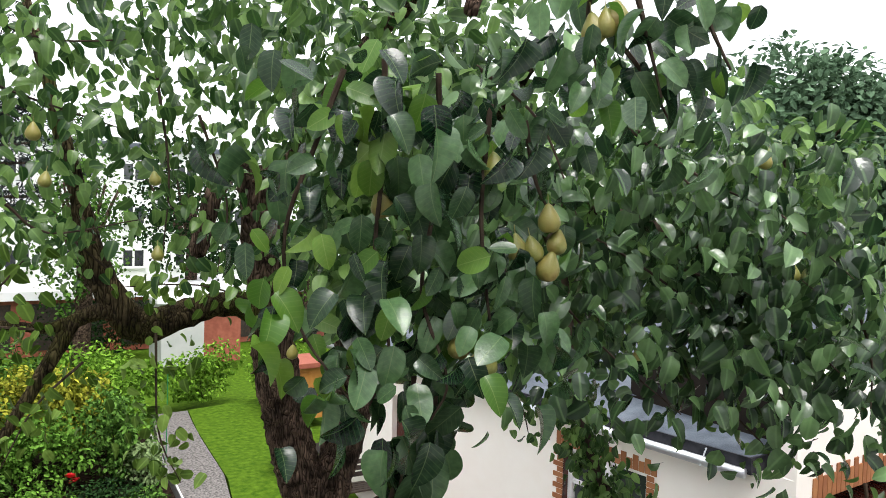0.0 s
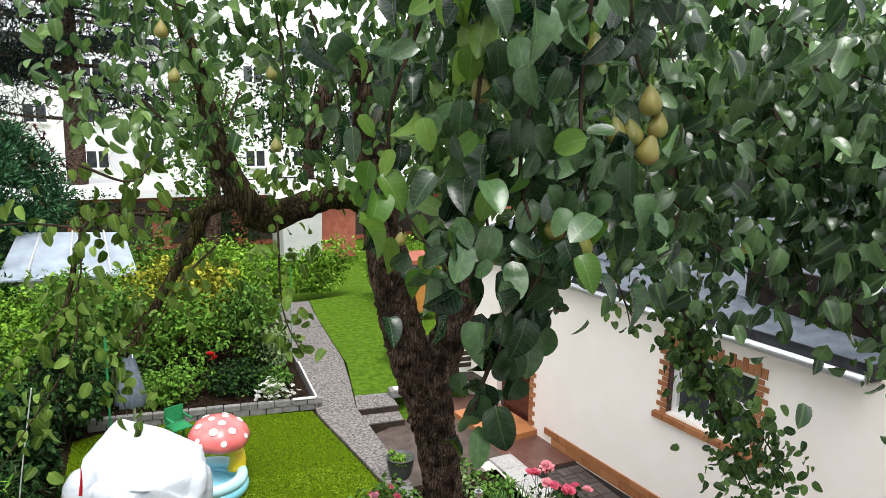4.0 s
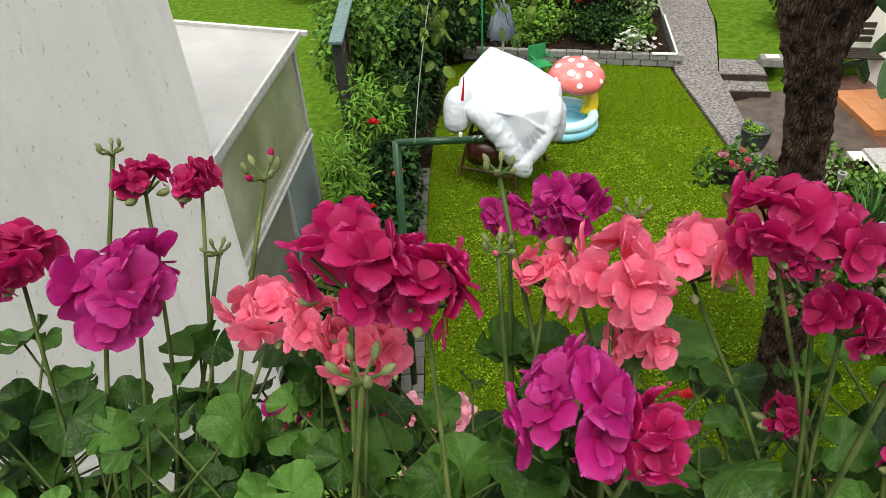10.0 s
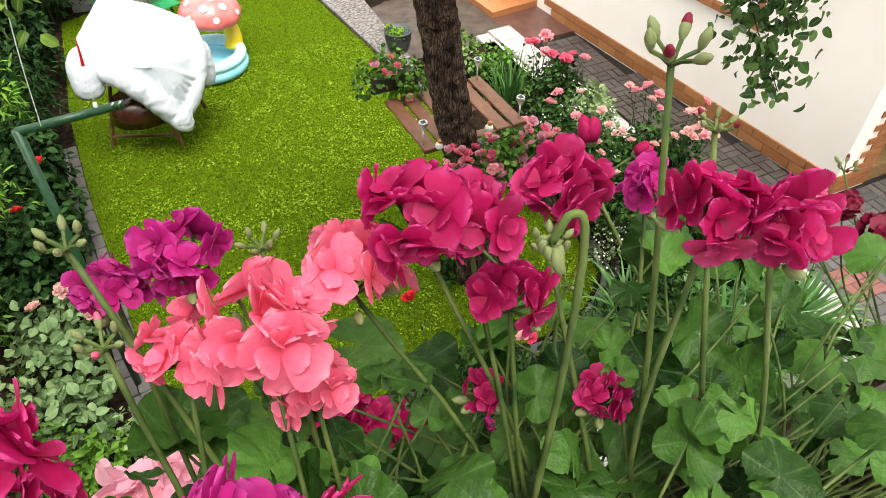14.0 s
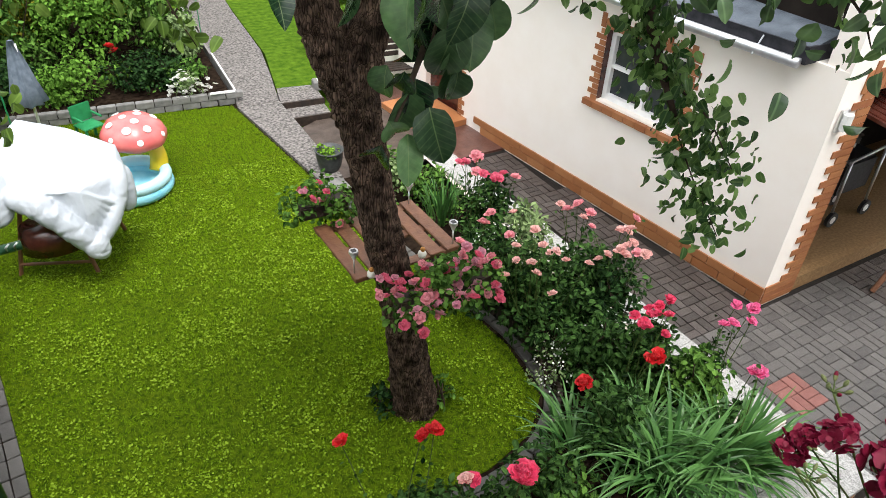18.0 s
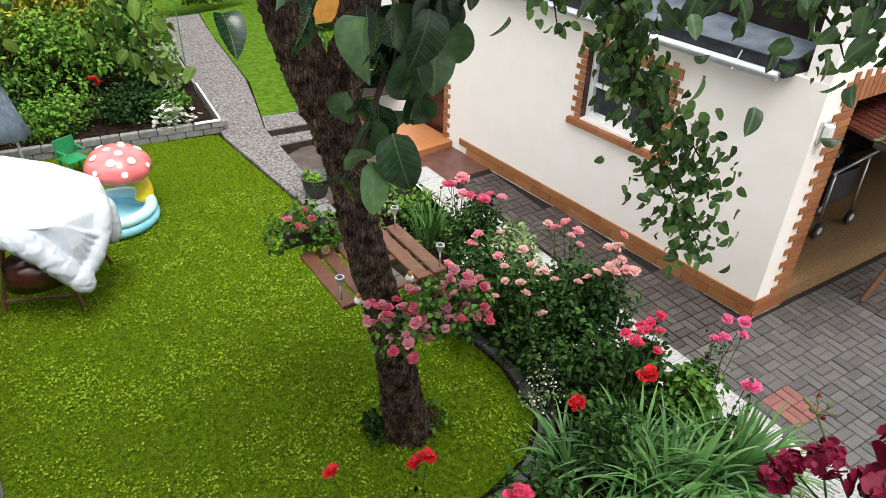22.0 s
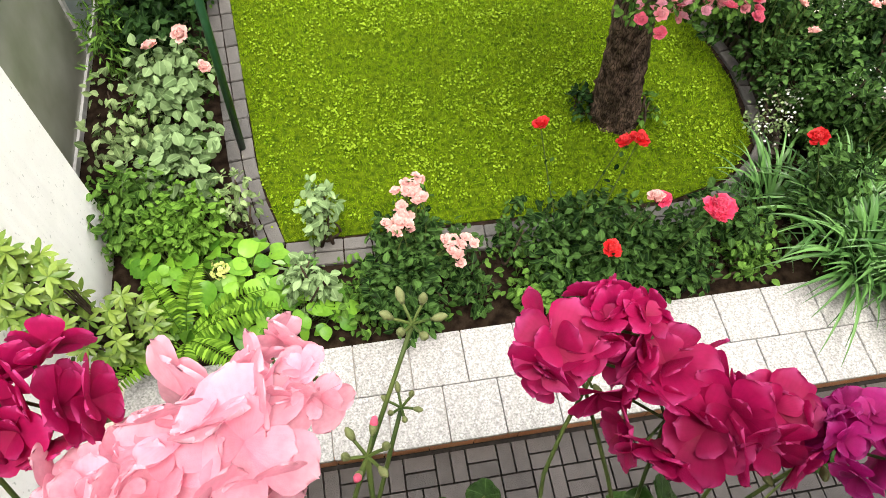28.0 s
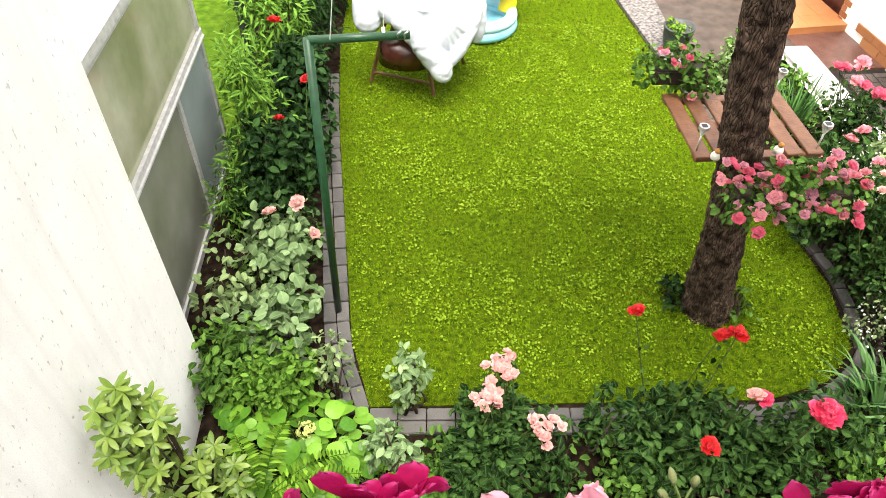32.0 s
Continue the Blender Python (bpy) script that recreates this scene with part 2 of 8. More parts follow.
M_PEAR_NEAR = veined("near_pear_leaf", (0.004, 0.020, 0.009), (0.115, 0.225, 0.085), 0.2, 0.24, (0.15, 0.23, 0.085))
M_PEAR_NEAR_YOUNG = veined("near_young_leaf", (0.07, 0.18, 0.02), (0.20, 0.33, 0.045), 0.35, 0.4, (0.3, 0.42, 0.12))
M_ROSE_LEAF = leaf_mat("rose_leaf", (0.012, 0.06, 0.014), (0.11, 0.235, 0.055), 0.4, 0.22)
M_SHRUB = leaf_mat("shrub_leaf", (0.05, 0.18, 0.025), (0.21, 0.42, 0.075), 0.45, 0.32, skew=1.5)
M_SHRUB_DARK = leaf_mat("dark_shrub_leaf", (0.014, 0.052, 0.016), (0.055, 0.135, 0.035), 0.42, 0.2)
M_LIME = leaf_mat("lime_leaf", (0.195, 0.52, 0.0325), (0.39, 0.702, 0.078), 0.45, 0.33)
M_LIME_PIECE = material("broad_leaf", (0.04, 0.16, 0.012), (0.21, 0.43, 0.04), 5, 0.42, 0.1, 20, piece=0.8, through_light=0.22, spec=0.3)
M_OLIVE_PIECE = material("rosette_leaf", (0.07, 0.15, 0.018), (0.24, 0.34, 0.06), 5, 0.4, 0.1, 20, piece=0.8, through_light=0.22, spec=0.35)
M_FAR_LEAF = leaf_mat("far_leaf", (0.18, 0.36, 0.20), (0.25, 0.40, 0.24), 0.5, 0.4, skew=1.2)
M_FRESH = leaf_mat("fresh_leaf", (0.12, 0.36, 0.03), (0.24, 0.48, 0.07), 0.45, 0.35, skew=1.3)
M_YELLOW = leaf_mat("yellow_leaf", (0.374, 0.484, 0.033), (0.748, 0.726, 0.088), 0.5, 0.35)
M_SAGE = leaf_mat("sage_leaf", (0.34, 0.58, 0.20), (0.42, 0.57, 0.25), 0.55, 0.35, skew=1.2)
M_GREY_LEAF = leaf_mat("grey_leaf", (0.30, 0.56, 0.19), (0.44, 0.64, 0.30), 0.5, 0.4, skew=1.3)
M_YEW = leaf_mat("yew_needle", (0.05, 0.16, 0.075), (0.12, 0.30, 0.13), 0.55, 0.12)
M_JUNIPER = leaf_mat("juniper_needle", (0.04, 0.16, 0.03), (0.14, 0.34, 0.075), 0.55, 0.12)
M_PINE = leaf_mat("pine_needle", (0.02, 0.035, 0.03), (0.05, 0.07, 0.055), 0.6, 0.1)
M_PURPLE_LEAF = leaf_mat("purple_leaf", (0.05, 0.012, 0.02), (0.11, 0.03, 0.04), 0.5, 0.25)
M_IRIS = material("strap_leaf", (0.015, 0.070, 0.014), (0.13, 0.285, 0.075), 6, 0.34, 0.05, 30, piece=0.8, through_light=0.15, spec=0.35)
M_GRASS = leaf_mat("grass_blade", (0.80, 1.35, 0.03), (0.30, 0.50, 0.014), 0.5, 0.4, 0.75, 0.04, patch_tint=(0.18, 0.21, 0.012), skew=1.0)
M_CLOVER = leaf_mat("clover_leaf", (0.75, 1.30, 0.04), (0.42, 0.62, 0.05), 0.5, 0.4, 0.8, 0.06, skew=1.2)
# magenta: own base-to-rim gradient, with the head's shade and purple sheen put in
M_MAGENTA = petal_mat("magenta_petal", (0.17, 0.001, 0.016), (0.44, 0.006, 0.10), (0.70, 0.10, 0.36), 0.5)
M_PURPLE = petal_mat("purple_petal", (0.25, 0.002, 0.05), (0.45, 0.012, 0.19), (0.64, 0.11, 0.46), 0.5)
M_CORAL = petal_mat("coral_petal", (0.80, 0.05, 0.12), (0.95, 0.17, 0.29), (0.97, 0.40, 0.51), 0.5)
M_PINK = petal_mat("pink_petal", (0.85, 0.24, 0.34), (0.95, 0.42, 0.53), (0.97, 0.62, 0.70), 0.5)
M_PALEPINK = petal_mat("pale_pink_petal", (0.84, 0.38, 0.36), (0.88, 0.48, 0.45), (0.91, 0.64, 0.60))
M_ROSEPINK = petal_mat("rose_pink_petal", (0.82, 0.20, 0.27), (0.92, 0.33, 0.38), (0.95, 0.56, 0.60))
M_DEEPPINK = petal_mat("deep_pink_petal", (0.62, 0.06, 0.20), (0.82, 0.13, 0.33), (0.92, 0.36, 0.54))
M_RED = petal_mat("red_petal", (0.45, 0.008, 0.012), (0.64, 0.016, 0.022), (0.78, 0.09, 0.09))
M_CRIMSON = petal_mat("crimson_petal", (0.55, 0.02, 0.07), (0.78, 0.055, 0.15), (0.90, 0.22, 0.32))
M_DARKRED = petal_mat("dark_red_petal", (0.07, 0.002, 0.008), (0.17, 0.003, 0.025), (0.26, 0.015, 0.07), 0.3)
M_WHITE_PETAL = petal_mat("white_petal", (0.70, 0.70, 0.55), (0.84, 0.83, 0.77), (0.9, 0.9, 0.86))
M_LIME_PETAL = petal_mat("lime_petal", (0.42, 0.50, 0.12), (0.62, 0.66, 0.22), (0.75, 0.76, 0.40))
M_STEM = material("green_stem", (0.020, 0.045, 0.010), (0.085, 0.115, 0.030), 30, 0.5, 0.1, spec=0.15)
M_BUD = material("bud_green", (0.06, 0.10, 0.028), (0.19, 0.20, 0.085), 60, 0.6, 0.3, 200, island=0.5, spec=0.3)
M_TWIG = material("twig_bark", (0.025, 0.018, 0.013), (0.07, 0.05, 0.036), 20, 0.8, 0.4, 80, spec=0.05)
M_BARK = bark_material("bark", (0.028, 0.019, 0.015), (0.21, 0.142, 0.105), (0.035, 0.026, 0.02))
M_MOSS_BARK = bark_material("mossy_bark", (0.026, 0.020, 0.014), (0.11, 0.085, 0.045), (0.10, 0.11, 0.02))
M_PEAR_SKIN = material("pear_skin", (0.15, 0.18, 0.035), (0.27, 0.22, 0.055), 22, 0.4, 0.15, 200, piece=0.5, patch_tint=(0.27, 0.15, 0.065))
M_LAWN = material("lawn_base", (0.020, 0.045, 0.002), (0.085, 0.130, 0.005), 22, 0.9, 1.0, 70, spec=0.03)
M_FIELD = material("field_grass", (0.034, 0.08, 0.006), (0.085, 0.15, 0.012), 9.0, 0.9, 1.0, 40, patch_tint=(0.05, 0.1, 0.008), spec=0.03)
M_SOIL = material("soil", (0.006, 0.004, 0.003), (0.028, 0.019, 0.013), 14, 0.9, 1.0, 40, spec=0.01)
M_STUCCO = material("wing_stucco", (0.88, 0.87, 0.86), (0.92, 0.91, 0.90), 4, 0.85, 0.35, 220, patch_tint=(0.80, 0.79, 0.78))
stucco_wear(M_STUCCO)
M_RENDER = material("shed_render", (0.88, 0.82, 0.75), (0.90, 0.85, 0.79), 3, 0.85, 0.2, 240)
M_BRICK = material("brick_slip", (0.255, 0.085, 0.02975), (0.3825, 0.1615, 0.0595), 9, 0.65, 0.3, 90, piece=0.7)
M_MORTAR = material("mortar", (0.55, 0.48, 0.42), (0.62, 0.56, 0.5), 20, 0.9, 0.3, 150)
M_PLINTH = material("plinth_tile", (0.2805, 0.102, 0.034), (0.3995, 0.1785, 0.07225), 5, 0.5, 0.2, 100, piece=0.7)
M_FELT = material("roof_felt", (0.055, 0.068, 0.085), (0.11, 0.13, 0.155), 6, 0.5, 0.5, 70, patch_tint=(0.045, 0.055, 0.07), spec=0.3)
M_ZINC = material("zinc", (0.55, 0.57, 0.6), (0.65, 0.67, 0.7), 10, 0.35, 0.05, metal=0.9)
M_DARK_EDGE = material("roof_edge", (0.012, 0.013, 0.016), (0.03, 0.03, 0.036), 12, 0.5, 0.2, spec=0.15)
M_PAVER = material("paver", (0.04675, 0.0442, 0.0425), (0.1275, 0.119, 0.1122), 10, 0.45, 0.5, 160, piece=0.6, patch_tint=(0.051, 0.0442, 0.0408))
M_PAVER_JOIN = material("paver_far", (0.0306, 0.02584, 0.02312), (0.0816, 0.068, 0.06256), 10, 0.4, 0.5, 160, island=0.6, patch_tint=(0.034, 0.02448, 0.0204))
M_PAVER_RED = material("paver_red", (0.16, 0.06, 0.05), (0.24, 0.10, 0.085), 10, 0.45, 0.5, 160, piece=0.5)
M_PAVER_BED = material("paver_bed", (0.012, 0.010, 0.009), (0.025, 0.021, 0.018), 30, 0.9, 0.4, spec=0.2)
M_SLAB = material("granite_slab", (0.15, 0.15, 0.145), (0.52, 0.515, 0.505), 80, 0.5, 0.2, 180, piece=0.15, patch_tint=(0.26, 0.255, 0.24))
M_EDGE_BRICK = material("border_brick", (0.051, 0.04845, 0.0459), (0.119, 0.1122, 0.1037), 10, 0.5, 0.6, 120, piece=0.6)
M_TERRACOTTA = material("terracotta", (0.36, 0.14, 0.05), (0.46, 0.20, 0.085), 7, 0.3, 0.25, 120, piece=0.5)
M_PEBBLE = material("washed_concrete", (0.035, 0.032, 0.03), (0.26, 0.24, 0.225), 26, 0.6, 1.0, 60, spec=0.3)
M_CONCRETE = material("wet_concrete", (0.045, 0.033, 0.027), (0.095, 0.072, 0.058), 6, 0.5, 0.3, 80, spec=0.25)
M_STONE = material("bed_stone", (0.11, 0.11, 0.105), (0.25, 0.245, 0.235), 12, 0.7, 0.7, 60, piece=0.5)
M_WHITE = material("white_paint", (0.78, 0.78, 0.78), (0.84, 0.84, 0.83), 6, 0.5, 0.05)
M_TARP = material("white_tarp", (0.43, 0.47, 0.52), (0.49, 0.53, 0.57), 3, 0.42, 0.9, 16, through_light=0.06)
M_BLUE = material("blue_vinyl", (0.17, 0.527, 0.68), (0.272, 0.612, 0.731), 7, 0.25, 0.1, 30)
M_PALEBLUE = material("pale_blue_vinyl", (0.3825, 0.646, 0.731), (0.4675, 0.697, 0.765), 7, 0.25, 0.1, 30)
M_YELLOW_V = material("yellow_vinyl", (0.7225, 0.527, 0.017), (0.765, 0.595, 0.051), 7, 0.25, 0.1, 30)
M_CORAL_V = material("coral_vinyl", (0.66, 0.13, 0.13), (0.70, 0.20, 0.19), 7, 0.25, 0.1, 30)
M_WOOD = material("brown_wood", (0.1105, 0.04675, 0.0238), (0.2125, 0.0935, 0.04675), 14, 0.5, 0.4, 50, piece=0.4)
M_WOOD_DARK = material("dark_wood", (0.014, 0.010, 0.008), (0.045, 0.028, 0.019), 14, 0.6, 0.5, 50)
M_WOOD_RED = material("door_panel", (0.045, 0.012, 0.008), (0.08, 0.022, 0.014), 12, 0.22, 0.1, 50)
M_OSB = material("osb_floor", (0.20, 0.11, 0.042), (0.30, 0.18, 0.08), 30, 0.7, 0.2, 80)
M_SHADE_LINING = material("shade_lining", (0.010, 0.008, 0.007), (0.02, 0.016, 0.013), 5, 0.9, 0.2, spec=0.1)
M_GREEN_METAL = material("green_paint", (0.006, 0.040, 0.014), (0.010, 0.06, 0.022), 20, 0.4, 0.1)
M_BLACK = material("black_plastic", (0.02, 0.02, 0.022), (0.04, 0.04, 0.045), 20, 0.5, 0.2)
M_POT = material("dark_pot", (0.03, 0.035, 0.035), (0.06, 0.065, 0.065), 20, 0.55, 0.2)
M_GREENPLASTIC = material("green_plastic", (0.015, 0.18, 0.06), (0.03, 0.26, 0.10), 10, 0.4, 0.1)
M_CAP_GREEN = material("weathered_cap", (0.05, 0.10, 0.095), (0.13, 0.19, 0.185), 30, 0.5, 0.3, 60)
M_CANVAS = material("slate_canvas", (0.10, 0.13, 0.17), (0.17, 0.21, 0.26), 12, 0.8, 0.3)
M_STEEL = material("brushed_steel", (0.6, 0.6, 0.6), (0.72, 0.72, 0.72), 40, 0.3, 0.1, metal=0.9)
M_REDPAINT = material("red_balcony", (0.55, 0.07, 0.09), (0.62, 0.10, 0.11), 2, 0.7, 0.1)
M_CREAM = material("cream_facade", (0.68, 0.66, 0.58), (0.74, 0.72, 0.64), 2, 0.85, 0.1)
M_GREYFACADE = material("grey_facade", (0.42, 0.43, 0.42), (0.5, 0.5, 0.49), 2, 0.85, 0.1)
M_WHITEFACADE = material("white_facade", (0.72, 0.72, 0.72), (0.80, 0.80, 0.80), 1.5, 0.85, 0.1)
M_ORANGE = material("orange_board", (0.40, 0.16, 0.025), (0.50, 0.23, 0.05), 6, 0.6, 0.2)
M_WETBRICK = material("wet_brick", (0.08, 0.036, 0.028), (0.136, 0.064, 0.048), 8, 0.3, 0.4, 90)
M_RUST = material("rusty_red", (0.24, 0.06, 0.035), (0.34, 0.10, 0.06), 6, 0.7, 0.2)
M_DARKGLASS = material("window_glass", (0.02, 0.025, 0.03), (0.05, 0.055, 0.06), 3, 0.06, 0.0)
M_GLASSROOF = material("pale_glass_roof", (0.20, 0.24, 0.29), (0.30, 0.35, 0.40), 3, 0.3, 0.0)
# pale and olive tones put the panel's reflection of sky and garden into its colour
M_FROSTED = material("frosted_panel", (0.26, 0.27, 0.16), (0.55, 0.54, 0.44), 1.1, 0.12, 0.05, 6, patch_tint=(0.14, 0.17, 0.06))
M_PANEL_GREY = material("grey_panel", (0.17, 0.18, 0.13), (0.30, 0.305, 0.26), 1.4, 0.15, 0.05, 6)
M_PANEL_BLUE = material("blue_grey_panel", (0.30, 0.35, 0.36), (0.40, 0.46, 0.47), 1.4, 0.15, 0.05, 6)
M_ROOFPANEL = material("clouded_roof_panel", (0.30, 0.30, 0.295), (0.38, 0.38, 0.37), 2, 0.4, 0.1, 40, patch_tint=(0.26, 0.255, 0.24))
M_ALU = material("aluminium", (0.38, 0.38, 0.38), (0.52, 0.52, 0.51), 20, 0.45, 0.1, metal=0.1)
M_BULB = material("clear_plastic", (0.6, 0.62, 0.6), (0.75, 0.76, 0.74), 30, 0.15, 0.0)


# ---- mesh helpers ----
def mesh_of(name, verts, faces, mat, smooth=False, blade=None):
    me = bpy.data.meshes.new(name)
    me.from_pydata(np.asarray(verts, float).tolist(), [], faces if isinstance(faces, list) else faces.tolist())
    if mat:
        me.materials.append(mat)
    if smooth:
        me.polygons.foreach_set("use_smooth", [True] * len(me.polygons))
    if blade is not None:
        at = me.attributes.new("blade", "FLOAT_VECTOR", "POINT")
        one = np.c_[np.asarray(blade)[:, :2], np.ones(len(blade))]
        at.data.foreach_set("vector", np.tile(one, (len(verts) // len(one), 1)).ravel())
    me.update()
    return me


def put(name, me, parent=None, label="", m=None):
    ob = new(name, me)
    if parent is not None:
        ob.parent = parent
    if m is not None:
        ob.matrix_basis = m
    if label:
        ob["label"] = label
    return ob


def part(name, bm, mat, parent=None, label="", smooth=False):
    me = bpy.data.meshes.new(name)
    bm.to_mesh(me)
    bm.free()
    me.materials.append(mat)
    if smooth:
        me.polygons.foreach_set("use_smooth", [True] * len(me.polygons))
    return put(name, me, parent, label)


def thing(name, label, category, at=(0, 0, 0), turn=0.0, group="", kind=""):
    ob = new(name)
    ob.matrix_basis = pose(*at, 0, 0, turn)
    return tagged(ob, label, category, group, kind)


def box(x0, x1, y0, y1, z0, z1, bevel=0.0, bm=None):
    bm = bm or bmesh.new()
    r = bmesh.ops.create_cube(bm, size=1.0)
    for v in r["verts"]:
        v.co = Vector(((x0 + x1) / 2 + v.co.x * (x1 - x0), (y0 + y1) / 2 + v.co.y * (y1 - y0), (z0 + z1) / 2 + v.co.z * (z1 - z0)))
    if bevel:
        edges = {e for v in r["verts"] for e in v.link_edges}
        bmesh.ops.bevel(bm, geom=list(edges), offset=bevel, segments=2, affect="EDGES")
    return bm


def prism(points, z0, z1):
    """An upright block over a plan outline (counter-clockwise)."""
    bm = bmesh.new()
    lo = [bm.verts.new((x, y, z0)) for x, y in points]
    hi = [bm.verts.new((x, y, z1)) for x, y in points]
    bm.faces.new(hi)
    bm.faces.new(lo[::-1])
    n = len(points)
    for i in range(n):
        bm.faces.new((lo[i], lo[(i + 1) % n], hi[(i + 1) % n], hi[i]))
    return bm


def tube(points, radii, sides=8, lumps=0.0, seed=0):
    """Verts and faces of a round limb through points."""
    pts = np.array(points, float)
    r = np.broadcast_to(np.array(radii, float), len(pts)) if np.ndim(radii) else np.full(len(pts), radii)
    rng = np.random.default_rng(seed)
    d = np.gradient(pts, axis=0)
    d /= np.linalg.norm(d, axis=1)[:, None] + 1e-9
    ref = np.array([0.31, 0.17, 1.0]) if abs(d[:, 2]).mean() < 0.8 else np.array([1.0, 0.2, 0.1])
    u = np.cross(d, ref)
    u /= np.linalg.norm(u, axis=1)[:, None]
    w = np.cross(d, u)
    a = np.linspace(0, 2 * np.pi, sides, endpoint=False)
    ring = np.cos(a)[None, :, None] * u[:, None] + np.sin(a)[None, :, None] * w[:, None]
    rr = r[:, None] * (1 + lumps * rng.normal(size=(len(pts), sides)))
    v = (pts[:, None] + ring * rr[:, :, None]).reshape(-1, 3)
    f = []
    for i in range(len(pts) - 1):
        for j in range(sides):
            k = (j + 1) % sides
            f.append((i * sides + j, i * sides + k, (i + 1) * sides + k, (i + 1) * sides + j))
    f.append(tuple(range(sides))[::-1])
    f.append(tuple((len(pts) - 1) * sides + j for j in range(sides)))
    return v, f


def smooth_path(points, n=6):
    """More points along a soft curve through the given ones (each may carry a radius as its last value)."""
    p = np.array(points, float)
    t = np.arange(len(p))
    q = np.vstack([2 * p[0] - p[1], p, 2 * p[-1] - p[-2]])
    out = []
    for i in range(len(p) - 1):
        for s in np.linspace(0, 1, n, endpoint=False):
            a, b, c, d = q[i], q[i + 1], q[i + 2], q[i + 3]
            out.append(0.5 * (2 * b + (c - a) * s + (2 * a - 5 * b + 4 * c - d) * s**2 + (3 * b - a - 3 * c + d) * s**3))
    out.append(p[-1])
    return np.array(out)


def join(pieces):
    vs, fs, k = [], [], 0
    for v, f in pieces:
        vs.append(np.asarray(v, float))
        fs += [tuple(int(i) + k for i in face) for face in f]
        k += len(v)
    return np.vstack(vs), fs


def leaf_shape(width=0.55, fold=0.12, droop=0.15, rows=4, blunt=0.42, oval=False):
    """A leaf one unit long along +y, folded at its midrib and bent down at its tip."""
    t = np.linspace(0, 1, rows + 1)
    half = width / 2 * np.abs(np.sin(np.pi * t**(0.72 + 0.5 * (0.5 - blunt)))) ** 0.78
    if oval:
        half = width / 2 * np.sqrt(np.maximum(0.0, 1 - (2 * t**0.82 - 1) ** 2)) * (1 - 0.30 * np.clip((t - 0.72) / 0.28, 0, 1))
    v, f = [], []
    for i in range(rows + 1):
        z = -droop * t[i] ** 2
        v += [(-half[i], t[i], z + fold * half[i] * 2), (0, t[i], z), (half[i], t[i], z + fold * half[i] * 2)]
    for i in range(rows):
        a, b = 3 * i, 3 * i + 3
        if i == 0:
            f += [(1, b + 1, b), (1, b + 2, b + 1)]
        elif i == rows - 1:
            f += [(a, a + 1, b + 1), (a + 1, a + 2, b + 1)]
        else:
            f += [(a, a + 1, b + 1, b), (a + 1, a + 2, b + 2, b + 1)]
    return np.array(v), f


def blade_shape():
    return np.array([(-0.5, 0, 0), (0.5, 0, 0), (0, 1, 0.1)]), [(0, 1, 2)]


def needle_shape():
    v = [(-0.10, 0, 0), (0.10, 0, 0), (0.06, 0.6, 0.05), (-0.06, 0.6, 0.05), (0, 1, 0.0)]
    return np.array(v), [(0, 1, 2, 3), (3, 2, 4)]


PEAR_LEAF = leaf_shape(0.64, 0.22, 0.34, 7, oval=True)
SMALL_LEAF = leaf_shape(0.64, 0.14, 0.20, 4, 0.2)
NARROW_LEAF = leaf_shape(0.26, 0.12, 0.25, 3)
ROUND_LEAF = leaf_shape(0.86, 0.10, 0.22, 6, 0.2)
SPOON_LEAF = leaf_shape(0.34, 0.10, 0.30, 5, -0.75)


def petal_shape(width=0.95, cup=0.25, ruffle=0.07, seed=0, rows=7, cols=8):
    """A broad petal with a round ruffled rim, one unit long along +y."""
    rng = np.random.default_rng(seed)
    ph = rng.uniform(0, 6.28, 3)
    v, f = [], []
    for i in range(rows + 1):
        t = 1 - (1 - i / rows) ** 1.6
        half = width / 2 * (0.13 + 0.87 * math.sin(min(1.0, t / 0.72) * math.pi / 2) ** 1.2) * (1.0 if t < 0.72 else math.sqrt(max(0.03, 1 - ((t - 0.72) / 0.285) ** 2)))
        for j in range(cols + 1):
            s = 2 * j / cols - 1
            z = cup * (0.35 * s * s * t - 0.9 * t * t + 0.3 * t) + ruffle * t * t * (math.sin(4.2 * s + ph[0]) + 0.6 * math.sin(7.5 * s + 3 * t + ph[1])) - 0.03 * (1 - s * s) * t
            v.append((half * s, t * (1 - 0.06 * s * s * t) + 0.02 * math.sin(9 * s + ph[2]) * t, z))
    for i in range(rows):
        for j in range(cols):
            a = (cols + 1) * i + j
            f.append((a, a + 1, a + cols + 2, a + cols + 1))
    return np.array(v), f


PETALS = [petal_shape(0.92, 0.14, 0.025, 1), petal_shape(0.84, 0.34, 0.035, 2), petal_shape(0.98, -0.06, 0.03, 3)]
PETAL = petal_shape(0.95, 0.25, 0.06, 4, 4, 4)


